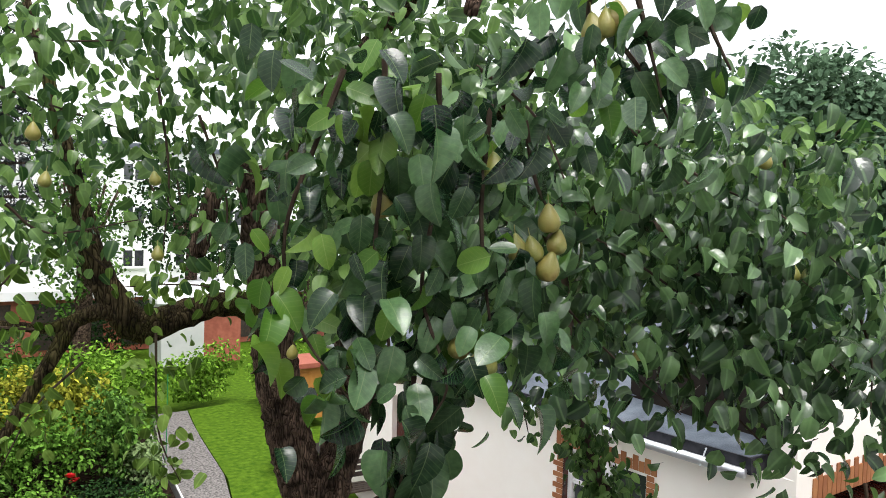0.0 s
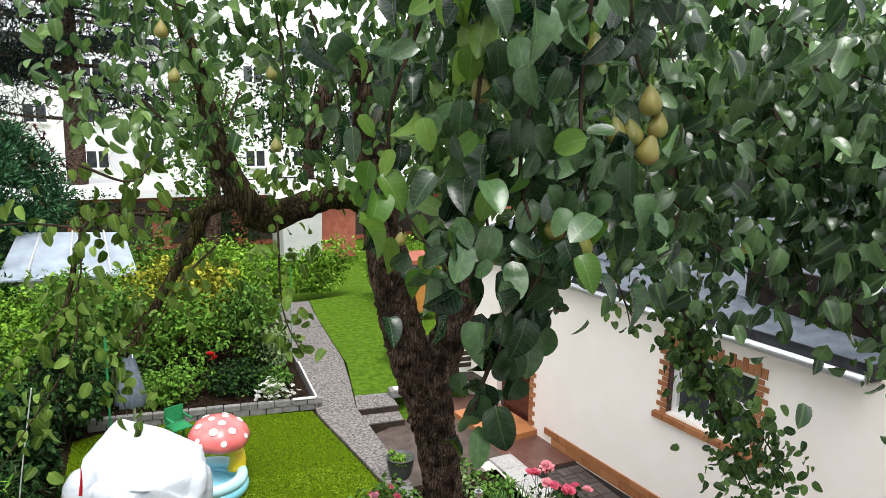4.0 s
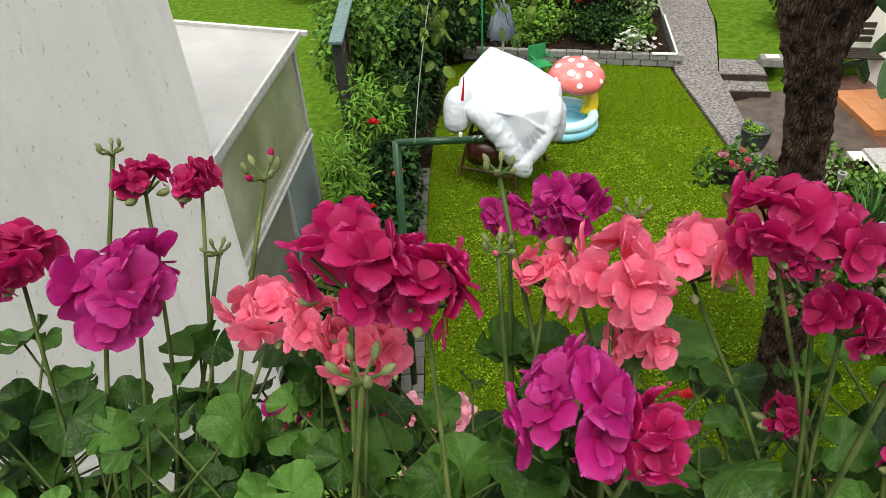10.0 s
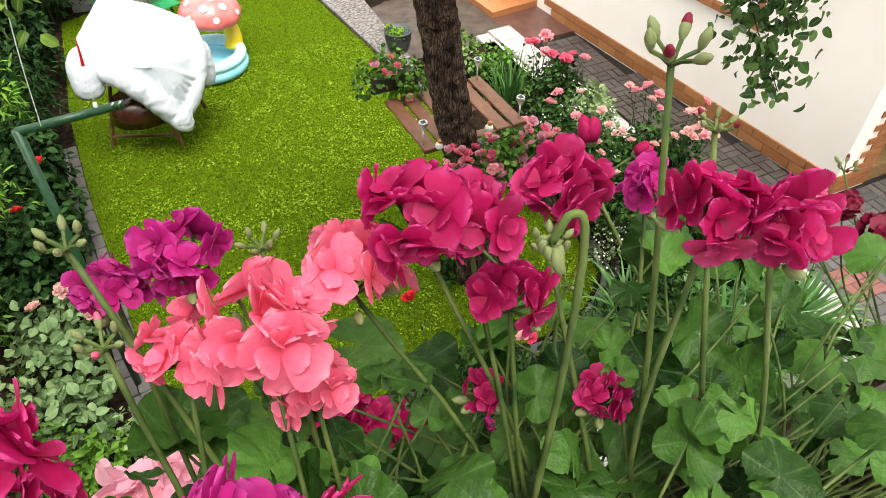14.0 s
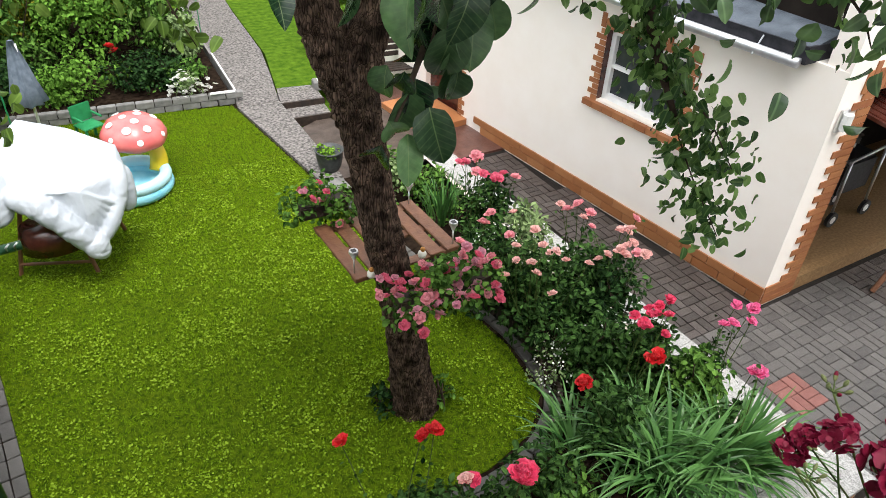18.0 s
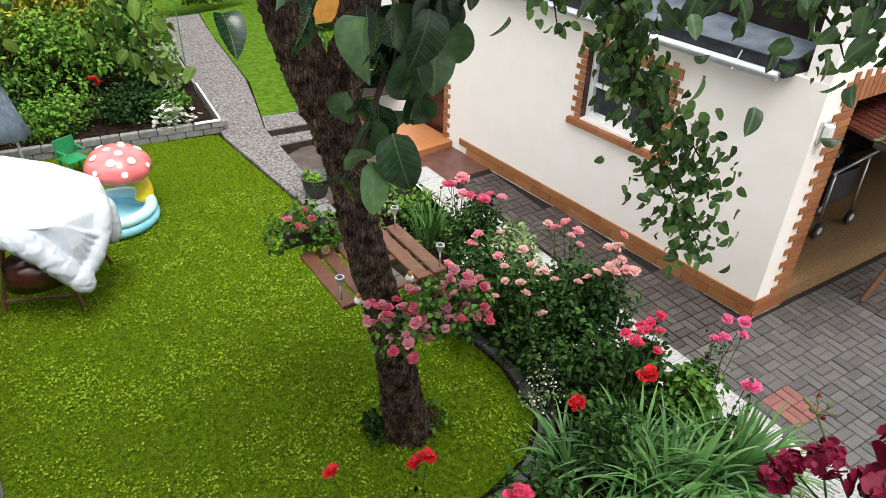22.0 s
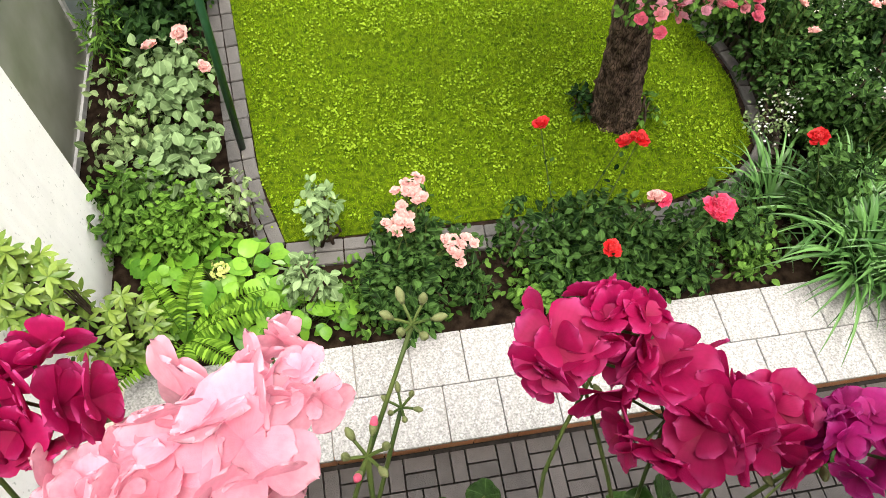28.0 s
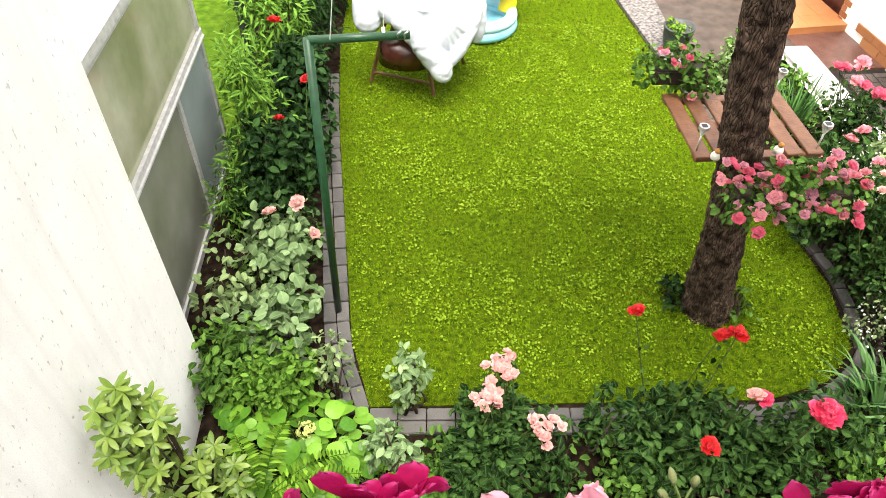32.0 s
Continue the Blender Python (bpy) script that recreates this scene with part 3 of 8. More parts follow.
def spread(shape, pos, along, up, size, rng=None, width=None):
    """Copies of a leaf shape at pos, pointing along, facing up, as verts and faces."""
    sv, sf = shape
    y = along / (np.linalg.norm(along, axis=1)[:, None] + 1e-9)
    x = np.cross(y, up)
    x /= np.linalg.norm(x, axis=1)[:, None] + 1e-9
    z = np.cross(x, y)
    s = np.asarray(size, float) * np.ones(len(pos))
    w = s if width is None else np.asarray(width) * np.ones(len(pos))
    v = pos[:, None] + (sv[None, :, 0, None] * w[:, None, None]) * x[:, None] + (sv[None, :, 1, None] * s[:, None, None]) * y[:, None] + (sv[None, :, 2, None] * s[:, None, None]) * z[:, None]
    k = len(sv)
    faces = []
    for i in range(len(pos)):
        o = i * k
        faces += [tuple(j + o for j in face) for face in sf]
    return v.reshape(-1, 3), faces


def unit(rng, n):
    v = rng.normal(size=(n, 3))
    return v / np.linalg.norm(v, axis=1)[:, None]


def clumped(rng, n, centre, radii, clumps=14, fill=0.35):
    """Points and outward ways of an uneven leafy mass made of smaller clumps."""
    c = unit(rng, clumps) * rng.uniform(0.45, 0.85, (clumps, 1))
    k = rng.integers(0, clumps, n)
    d = unit(rng, n)
    r = rng.uniform(fill, 1.0, n) ** 0.5
    p = c[k] + d * (r * rng.uniform(0.30, 0.48, clumps)[k])[:, None]
    return np.array(centre) + p * np.array(radii), d


def foliage(name, parent, mat, shape, rng, n, centre, radii, size, clumps=14, hang=0.3, floor=None, label="", level=0.9):
    p, d = clumped(rng, n, centre, radii, clumps)
    if floor is not None:
        p[:, 2] = np.maximum(p[:, 2], floor + rng.uniform(0.0, 0.1, n))
    along = d * 0.7 + unit(rng, n) * 0.7 + np.array([0, 0, -hang])
    up = d + np.array([0, 0, level]) + unit(rng, n) * 0.4
    v, f = spread(shape, p, along, up, size * rng.uniform(0.65, 1.25, n))
    return put(name, mesh_of(name, v, f, mat, False, shape[0]), parent, label)


def stems(name, parent, mat, rng, n, base, centre, radii, r=0.008):
    for i in range(n):
        e = np.array(centre) + unit(rng, 1)[0] * np.array(radii) * 0.7
        b = np.array(base) + rng.normal(size=3) * np.array([0.06, 0.06, 0])
        mid = (b + e) / 2 + rng.normal(size=3) * 0.05
        put(name, mesh_of(name, *tube(smooth_path([b, mid, e], 3), np.linspace(r, r * 0.4, 7), 5), mat, True), parent)


def bush(name, label, category, centre, radii, n, size, mat, shape=SMALL_LEAF, seed=0, clumps=14, hang=0.3, group="", base=None):
    rng = np.random.default_rng(seed)
    foot = base if base is not None else (centre[0], centre[1], 0.0)
    t = thing(name, label, category, (0, 0, 0), 0, group)
    stems("stem", t, M_TWIG, rng, 7, foot, centre, radii, 0.012 + 0.006 * radii[2])
    foliage("foliage", t, mat, shape, rng, n, centre, radii, size, clumps, hang, floor=foot[2] + 0.02)
    return t


# ---- ground and paving ----
def plan(name, points, z0, z1, mat, label="", kind="structure", category="ground"):
    ob = part(name, prism(points, z0, z1), mat)
    return tagged(ob, label, category, kind=kind)


ground_bm = bmesh.new()
bmesh.ops.create_grid(ground_bm, x_segments=24, y_segments=24, size=400)
ground = part("ground", ground_bm, M_FIELD)
ground.location = (0, 100, -0.24)
tagged(ground, "wide green meadow ground round the garden", "ground", kind="structure")

LAWN = [(-0.62, 2.9), (2.3, 2.86), (2.8, 3.0), (3.12, 3.3), (3.22, 4.0), (3.13, 4.7), (3.0, 5.6), (2.85, 6.6), (2.72, 7.55), (2.38, 10.4), (-0.3, 10.9), (-1.1, 10.6), (-1.15, 8.0), (-1.05, 6.3), (-0.9, 4.75), (-0.78, 3.5)]
plan("garden_soil", [(-2.15, 2.03), (4.28, 2.03), (4.3, 7.6), (3.05, 7.6), (3.05, 9.5), (2.5, 10.4), (2.6, 17.0), (-2.15, 17.0)], -0.24, -0.012, M_SOIL, "dark damp garden soil of the beds", category="soil")
plan("lawn", LAWN, -0.1, 0.0, M_LAWN, "short green lawn with clover and yellowed patches", category="lawn")
plan("lawn_behind", [(3.2, 10.72), (3.82, 10.62), (5.2, 10.4), (6.0, 17.5), (3.92, 17.2), (3.72, 15.4), (3.52, 12.3)], -0.24, 0.02, M_FIELD, "bright green grass beside the garden path", category="lawn")
plan("neighbour_lawn", [(-2.16, 3.0), (-2.16, 30.0), (-7.6, 30.0), (-8.3, 22.0), (-8.6, 16.0), (-8.8, 3.0)], -0.24, 0.0, M_FIELD, "neighbouring smooth bright green lawn", category="lawn")
plan("garage_path", [(-8.9, 14.0), (-8.35, 21.5), (-6.8, 23.4), (-14.0, 23.4), (-14.0, 14.0)], -0.24, 0.006, M_CONCRETE, "grey gravel drive before the white garage", category="path")
plan("paving_bed", [(-6, -3), (14, -3), (14, 14), (4.3, 14), (4.3, 1.34), (-6, 1.34)], -0.235, -0.185, M_PAVER_BED, "dark sand bed under the block paving", category="paving")
plan("lower_terrace", [(3.06, 7.62), (4.75, 7.62), (4.6, 10.2), (3.06, 9.45)], -0.23, -0.145, M_CONCRETE, "wet grey concrete terrace below the path", category="paving")
plan("door_terrace", [(4.75, 7.62), (5.9, 7.62), (5.6, 10.4), (4.6, 10.4)], -0.23, -0.15, M_WETBRICK, "wet reddish paving before the shed door", category="paving")


def grass(name, label, outline, n, size, mat, seed, z=0.0):
    rng = np.random.default_rng(seed)
    o = np.array(outline)
    pts = []
    while len(pts) < n:
        q = rng.uniform(o.min(0), o.max(0), (n, 2))
        inside = np.zeros(n, bool)
        j = len(o) - 1
        for i in range(len(o)):
            c = ((o[i, 1] > q[:, 1]) != (o[j, 1] > q[:, 1])) & (q[:, 0] < (o[j, 0] - o[i, 0]) * (q[:, 1] - o[i, 1]) / (o[j, 1] - o[i, 1] + 1e-12) + o[i, 0])
            inside ^= c
            j = i
        pts += q[inside].tolist()
    p = np.array(pts[:n])
    p = np.c_[p, np.full(n, z)]
    along = np.c_[rng.normal(size=(n, 2)) * 0.9, np.ones(n)]
    up = np.c_[rng.normal(size=(n, 2)), np.full(n, 0.3)]
    s = size * rng.uniform(0.5, 1.3, n)
    v, f = spread(blade_shape(), p, along, up, s, width=np.full(n, 0.006))
    ob = put(name, mesh_of(name, v, f, mat))
    return tagged(ob, label, "grass", kind="stuff")


grass("lawn_grass", "short dense blades of the lawn", LAWN, 130000, 0.036, M_GRASS, 3)


def clover(outline, n, seed):
    rng = np.random.default_rng(seed)
    o = np.array(outline)
    p = rng.uniform(o.min(0) + 0.15, o.max(0) - 0.15, (n, 2))
    dens = np.array([noise.noise(Vector((x * 1.4, y * 1.4, 0))) * 0.7 + noise.noise(Vector((x * 5.5, y * 5.5, 3.0))) for x, y in p])
    k = (dens + rng.uniform(-0.5, 0.5, n) > 0.22) & (p[:, 0] > -0.75 - 0.05 * (p[:, 1] - 3)) & (p[:, 0] < 3.0 - 0.05 * np.maximum(p[:, 1] - 4, 0) * 2) & (p[:, 1] > 2.98) & (p[:, 1] < 8.5)
    p = p[k]
    n = len(p)
    p3 = np.c_[p, rng.uniform(0.015, 0.035, n)]
    along = np.c_[rng.normal(size=(n, 2)), rng.normal(size=n) * 0.2]
    v, f = spread(ROUND_LEAF, p3, along, np.c_[rng.normal(size=(n, 2)) * 0.3, np.ones(n)], rng.uniform(0.010, 0.026, n))
    return tagged(put("clover", mesh_of("clover", v, f, M_CLOVER)), "pale clover leaves scattered over the lawn", "clover", kind="stuff")


clover(LAWN, 56000, 5)


# ---- shed with the garage ----
SHED_LEAN = 0.114
SX, SY = 6.13, 3.35
shed = thing("garage_building", "cream rendered garage with brick trims and grey felt roof", "garage", (SX, SY, 0))


def wall_point(u, z, out=0.0):
    """A place on the long wall: u metres from the corner, out metres proud of it."""
    k = math.hypot(1, SHED_LEAN)
    return Vector((-SHED_LEAN * u / k - out / k, u / k - SHED_LEAN * out / k, z))


def wall_piece(u0, u1, z0, z1, o0, o1, bm=None):
    bm = bm or bmesh.new()
    v = [bm.verts.new(wall_point(u, z, o)) for o in (o0, o1) for u, z in ((u0, z0), (u1, z0), (u1, z1), (u0, z1))]
    for f in ((0, 1, 2, 3), (7, 6, 5, 4), (0, 4, 5, 1), (1, 5, 6, 2), (2, 6, 7, 3), (3, 7, 4, 0)):
        bm.faces.new([v[i] for i in f])
    bmesh.ops.recalc_face_normals(bm, faces=bm.faces)
    return bm


WU0, WU1, WZ0, WZ1 = 1.56, 2.74, 1.22, 2.08
DU0, DU1 = 5.45, 6.35
for u0, u1, z0, z1 in ((0, WU0, -0.2, 2.48), (WU1, DU0, -0.2, 2.48), (DU1, 8.0, -0.2, 2.48), (WU0, WU1, -0.2, WZ0), (WU0, WU1, WZ1, 2.48), (DU0, DU1, 1.95, 2.48)):
    part("wall", wall_piece(u0, u1, z0, z1, -0.24, 0.0), M_RENDER, shed)
# front with the garage opening
GX0, GX1, GZ = 0.52, 4.6, 2.24
for x0, x1, z0, z1 in ((0.24, GX0, -0.2, 3.4), (GX0, GX1, GZ, 3.4), (GX1, 5.2, -0.2, 3.4)):
    part("wall", box(x0, x1, 0.001, 0.24, z0, z1), M_RENDER, shed)
part("wall", box(0.0, 0.24, 0.001, 0.24, -0.2, 3.4), M_RENDER, shed)
part("side_wall", box(5.0, 5.2, 0.24, 8.0, -0.2, 3.4), M_RENDER, shed)
part("back_wall", box(-0.9, 5.0, 7.9, 8.1, -0.2, 3.0), M_RENDER, shed)
part("garage_floor", box(0.1, 5.0, 0.02, 7.8, -0.2, 0.0), M_OSB, shed, "pale wood board floor")
# added near-black panels that stand in for the shade inside the garage
part("inner_wall", box(0.31, 5.0, 1.7, 1.8, 0.0, 2.35), M_SHADE_LINING, shed)
part("inner_wall", box(0.25, 0.30, 0.25, 2.2, 0.0, 3.2), M_SHADE_LINING, shed)
part("inner_ceiling", box(0.31, 5.0, 0.25, 2.2, 2.36, 2.42), M_SHADE_LINING, shed)
# roof: rises from the gutter side
bm = bmesh.new()
e0, e1 = wall_point(0.36, 0, 0.13), wall_point(8.3, 0, 0.13)
rv = [(e0.x, e0.y, 2.60), (e1.x, e1.y, 2.60), (4.6, 8.3, 3.85), (4.6, 0.30, 3.85)]
top = [bm.verts.new(p) for p in rv]
low = [bm.verts.new((p[0], p[1], p[2] - 0.14)) for p in rv]
bm.faces.new(top)
bm.faces.new(low[::-1])
for i in range(4):
    bm.faces.new((low[i], low[(i + 1) % 4], top[(i + 1) % 4], top[i]))
bmesh.ops.recalc_face_normals(bm, faces=bm.faces)
roof = part("roof", bm, M_FELT, shed, "wet grey roofing felt")
for i in range(5):
    s = (i + 0.7) / 5.5
    a = Vector(rv[0]).lerp(Vector(rv[3]), s)
    b = Vector(rv[1]).lerp(Vector(rv[2]), s)
    v, f = tube([a + Vector((0, 0, 0.006)), b + Vector((0, 0, 0.006))], 0.012, 6)
    put("felt_lap", mesh_of("felt_lap", v, f, M_FELT), roof)
part("roof_edge", wall_piece(0.35, 8.3, 2.47, 2.63, 0.131, 0.155), M_DARK_EDGE, shed)
part("roof_edge", box(e0.x - 0.01, 4.6, 0.33, 0.359, 2.47, 2.63), M_DARK_EDGE, shed)
g = [wall_point(u, 2.49, 0.215) for u in (0.38, 3.0, 8.3)]
v, f = tube(g, 0.05, 10)
put("gutter", mesh_of("gutter", v, f, M_ZINC, True), shed, "zinc gutter")
for u in (0.8, 2.0, 3.2, 4.4):
    a, b = wall_point(u, 2.61, 0.16), wall_point(u, 2.45, 0.27)
    v, f = tube([a, b], 0.008, 5)
    put("gutter_hook", mesh_of("gutter_hook", v, f, M_ZINC), shed)

# window in the long wall
window_1 = tagged(part("window_1", wall_piece(WU0, WU1, WZ0, WZ1, -0.16, -0.15), M_DARKGLASS), "white-framed shed window with dark panes", "window", kind="structure")
window_1.location = (SX, SY, 0)
for u0, u1, z0, z1 in ((WU0, WU0 + 0.07, WZ0, WZ1), (WU1 - 0.07, WU1, WZ0, WZ1), (WU0 + 0.07, WU1 - 0.07, WZ0, WZ0 + 0.07), (WU0 + 0.07, WU1 - 0.07, WZ1 - 0.07, WZ1), (2.12, 2.20, WZ0 + 0.07, WZ1 - 0.07)):
    part("window_frame", wall_piece(u0, u1, z0, z1, -0.15, -0.09), M_WHITE, window_1)
for u0, u1 in ((WU0 + 0.07, 2.12), (2.20, WU1 - 0.07)):
    part("glazing_bar", wall_piece(u0, u1, 1.62, 1.66, -0.15, -0.10), M_WHITE, window_1)
# brick slips round the window: toothed sides and a soldier course above


def slip(u0, u1, z0, z1, parent=shed, out=0.012):
    part("brick", wall_piece(u0, u1, z0, z1, 0.001, out), M_BRICK, parent)


n_course = 13
for i in range(n_course):
    z0 = WZ0 - 0.02 + i * (WZ1 - WZ0 + 0.02) / n_course
    z1 = z0 + (WZ1 - WZ0 + 0.02) / n_course - 0.01
    ext = 0.15 if i % 2 else 0.09
    slip(WU0 - ext, WU0, z0, z1)
    slip(WU1, WU1 + ext, z0, z1)
for i in range(18):
    u0 = WU0 - 0.12 + i * (WU1 - WU0 + 0.24) / 18
    slip(u0, u0 + (WU1 - WU0 + 0.24) / 18 - 0.01, WZ1 + 0.005, WZ1 + (0.17 if i % 2 else 0.12))
for i in range(9):
    u0 = WU0 - 0.17 + i * (WU1 - WU0 + 0.34) / 9
    slip(u0, u0 + (WU1 - WU0 + 0.34) / 9 - 0.008, WZ0 - 0.10, WZ0 - 0.025, out=0.07)
part("reveal", wall_piece(WU1 - 0.004, WU1, WZ0, WZ1, -0.09, 0.0), M_WOOD_RED, shed)
part("reveal", wall_piece(WU0, WU0 + 0.004, WZ0, WZ1, -0.09, 0.0), M_WOOD_RED, shed)
# door of the shed
door_1 = tagged(part("door_1", wall_piece(DU0, DU1, -0.1, 1.95, -0.16, -0.10), M_WOOD_RED), "dark brown wooden shed door", "door", kind="structure")
door_1.location = (SX, SY, 0)
part("door_handle", wall_piece(DU0 + 0.08, DU0 + 0.2, 0.95, 0.98, -0.09, -0.05), M_STEEL, door_1)
for i in range(26):
    z0 = -0.1 + i * 0.079
    slip(DU0 - (0.15 if i % 2 else 0.09), DU0, z0, z0 + 0.068)
# plinth tiles
for i in range(14):
    u0 = i * 0.36
    for z0, z1 in ((-0.15, -0.04), (-0.03, 0.07)):
        off = 0.18 if z0 < -0.1 else 0.0
        a, b = max(0.0, u0 - off), u0 + 0.35 - off
        if b < DU0:
            part("plinth_tile", wall_piece(a, b, z0, z1, 0.001, 0.022), M_PLINTH, shed)
# front brick trim beside and over the opening
for i in range(29):
    z0 = -0.15 + i * 0.083
    x0 = GX0 - (0.30 if i % 2 else 0.20)
    if i < 3:
        x0 = 0.0
    part("brick", box(x0, GX0, -0.014, -0.001, z0, z0 + 0.071), M_BRICK, shed)
for i in range(54):
    x0 = GX0 - 0.25 + i * 0.083
    part("brick", box(x0, x0 + 0.071, -0.014, -0.001, GZ + 0.004, GZ + (0.30 if i % 2 else 0.22)), M_BRICK, shed)
# tilted garage door standing half open
DOOR_TILT = 6
DOOR_OUT, DOOR_LOW = 0.95, 1.85
garage_door = thing("garage_door", "brown ribbed up-and-over garage door standing half open", "garage door", (SX + GX0 + 0.05, SY - DOOR_OUT, DOOR_LOW), 0)
bm = box(0, 3.95, 0, 1.75, 0, 0.035)
bmesh.ops.rotate(bm, cent=(0, 0, 0), matrix=Matrix.Rotation(radians(DOOR_TILT), 3, "X"), verts=bm.verts)
leaf_panel = part("door_leaf", bm, M_WOOD_RED, garage_door)
for i in range(37):
    bm = box(0.05 + i * 0.105, 0.13 + i * 0.105, 0.02, 1.73, 0.035, 0.043)
    bmesh.ops.rotate(bm, cent=(0, 0, 0), matrix=Matrix.Rotation(radians(DOOR_TILT), 3, "X"), verts=bm.verts)
    part("rib", bm, M_WOOD_RED, leaf_panel)
part("door_handle", box(1.9, 2.02, -0.03, -0.001, 0.0, 0.03), M_STEEL, leaf_panel)
prop = thing("door_prop", "long brown wooden prop under the garage door", "pole", (0, 0, 0))
v, f = tube([(SX + 1.35, SY - 0.45, -0.14), (SX + 2.25, SY - 0.60, DOOR_LOW - 0.01)], 0.03, 6)
put("pole", mesh_of("pole", v, f, M_WOOD), prop)
lamp = thing("wall_lamp", "square steel outdoor lamp on the garage front", "lamp", (SX + 0.12, SY, 2.02))
part("plate", box(-0.06, 0.06, -0.03, -0.002, -0.11, 0.11, 0.005), M_STEEL, lamp)
part("diffuser", box(-0.045, 0.045, -0.09, -0.031, -0.08, 0.08, 0.005), M_BULB, lamp)
cart = thing("garden_machine", "dark wheeled machine with steel tubes in the garage", "cart", (SX + 2.10, SY + 0.55, 0.0))
for pts in ([(-0.35, 0, 0.9), (0.5, 0, 1.0)], [(-0.3, 0, 0.9), (-0.25, 0, 0.12)], [(0.35, 0, 0.95), (0.42, 0, 0.12)], [(0.2, 0.3, 0.9), (0.25, 0.3, 0.12)]):
    v, f = tube(pts, 0.018, 8)
    put("frame_tube", mesh_of("frame_tube", v, f, M_STEEL, True), cart)
part("tank", box(-0.3, 0.4, 0.05, 0.5, 0.35, 0.85, 0.05), M_BLACK, cart)
for k, (x, y, w, h) in enumerate([(0.35, 1.25, 0.5, 1.1), (0.95, 1.3, 0.7, 0.8), (1.8, 1.2, 0.6, 1.5), (2.5, 1.15, 0.55, 0.7)]):
    o = thing("storage_crate", "dark stacked crate at the back of the garage", "crate", (SX + x, SY + y, 0.0), group="garage crates")
    part("body", box(0, w, 0, 0.4, 0, h, 0.02), (M_WOOD_DARK, M_BLACK)[k % 2], o)
    part("lid", box(-0.01, w + 0.01, -0.01, 0.41, h + 0.001, h + 0.03, 0.01), M_WOOD_DARK, o)
for x, y in ((-0.25, -0.02), (0.42, -0.02), (0.25, 0.3)):
    bm = bmesh.new()
    bmesh.ops.create_cone(bm, cap_ends=True, segments=20, radius1=0.1, radius2=0.1, depth=0.045, matrix=Matrix.Translation((x, y, 0.1)) @ Matrix.Rotation(radians(90), 4, "X"))
    wheel = part("wheel", bm, M_BLACK, cart, smooth=False)
    bm = bmesh.new()
    bmesh.ops.create_cone(bm, cap_ends=True, segments=14, radius1=0.05, radius2=0.05, depth=0.05, matrix=Matrix.Translation((x, y, 0.1)) @ Matrix.Rotation(radians(90), 4, "X"))
    part("rim", bm, M_WHITE, wheel)

# terracotta step at the shed door
step = thing("door_step", "wet terracotta tiled step at the shed door", "step", (4.72, 8.45, -0.19), 6)
part("base", box(0.004, 0.846, 0.004, 1.208, 0.0, 0.119), M_TERRACOTTA, step)
for i in range(3):
    for j in range(4):
        part("tile", box(0.001 + i * 0.283, 0.2825 + i * 0.283, 0.001 + j * 0.303, 0.3025 + j * 0.303, 0.12, 0.138, 0.002), M_TERRACOTTA, step)


# ---- slab strips with a terracotta face ----
front_kerb = thing("front_slab_strip", "two rows of pale granite slabs before the bed", "paving strip", (0, 0, 0), kind="structure")
part("strip_bed", box(-1.85, 4.88, 1.335, 2.03, -0.235, -0.012), M_MORTAR, front_kerb)
slab_me = None
for j in range(2):
    for i in range(19):
        x0 = -1.85 + i * 0.36 - (0.18 if j else 0.0)
        if x0 < -1.86:
            continue
        ob = put("slab", slab_me, front_kerb, m=pose(x0, 1.30 + j * 0.365, 0)) if slab_me else part("slab", box(0.003, 0.357, 0.003, 0.362, -0.012, 0.03, 0.004), M_SLAB, front_kerb)
        if slab_me is None:
            slab_me = ob.data
            ob.location = (x0, 1.30 + j * 0.365, 0)
tile_me = None
for i in range(23):
    x0 = -1.85 + i * 0.29
    if tile_me is None:
        ob = part("face_tile", box(0.003, 0.285, 0, 0.012, -0.185, -0.014), M_TERRACOTTA, front_kerb)
        tile_me = ob.data
        ob.location = (x0, 1.322, 0)
    else:
        put("face_tile", tile_me, front_kerb, m=pose(x0, 1.322, 0))
side_kerb = thing("side_slab_strip", "pale granite slab strip between rose bed and drive", "paving strip", (4.90, 2.06, 0), 2.2, kind="structure")
part("strip_bed", box(-0.54, -0.02, 0, 5.8, -0.235, -0.012), M_MORTAR, side_kerb)
for i in range(16):
    put("slab", slab_me, side_kerb, m=pose(-0.36, 0.01 + i * 0.362, 0))
    put("face_tile", tile_me, side_kerb, m=pose(-0.005, 0.01 + i * 0.362, 0, 0, 0, 90))


# ---- greenhouse and wing of the house ----
wing = tagged(part("house_wing_wall", box(-6.0, -1.81, -4.0, 3.19, -0.2, 6.6, 0.01), M_STUCCO), "pale grey roughcast wall of the house wing", "wall", kind="structure")
greenhouse = thing("greenhouse", "lean-to greenhouse with clouded panels and aluminium frame", "greenhouse", (0, 0, 0))
GXW, GY1 = -2.12, 5.80
part("panel", box(GXW - 0.01, GXW, 3.26, 4.90, 0.08, 1.30), M_PANEL_GREY, greenhouse)
part("panel", box(GXW - 0.01, GXW, 4.96, GY1, 0.08, 1.30), M_PANEL_BLUE, greenhouse)
part("panel", box(GXW - 0.01, GXW, 3.26, GY1, 1.39, 2.24), M_FROSTED, greenhouse)
for y in (3.23, 4.93, GY1 + 0.03):
    part("post", box(GXW - 0.035, GXW + 0.02, y - 0.028, y + 0.028, 0.075, 1.30), M_ALU, greenhouse)
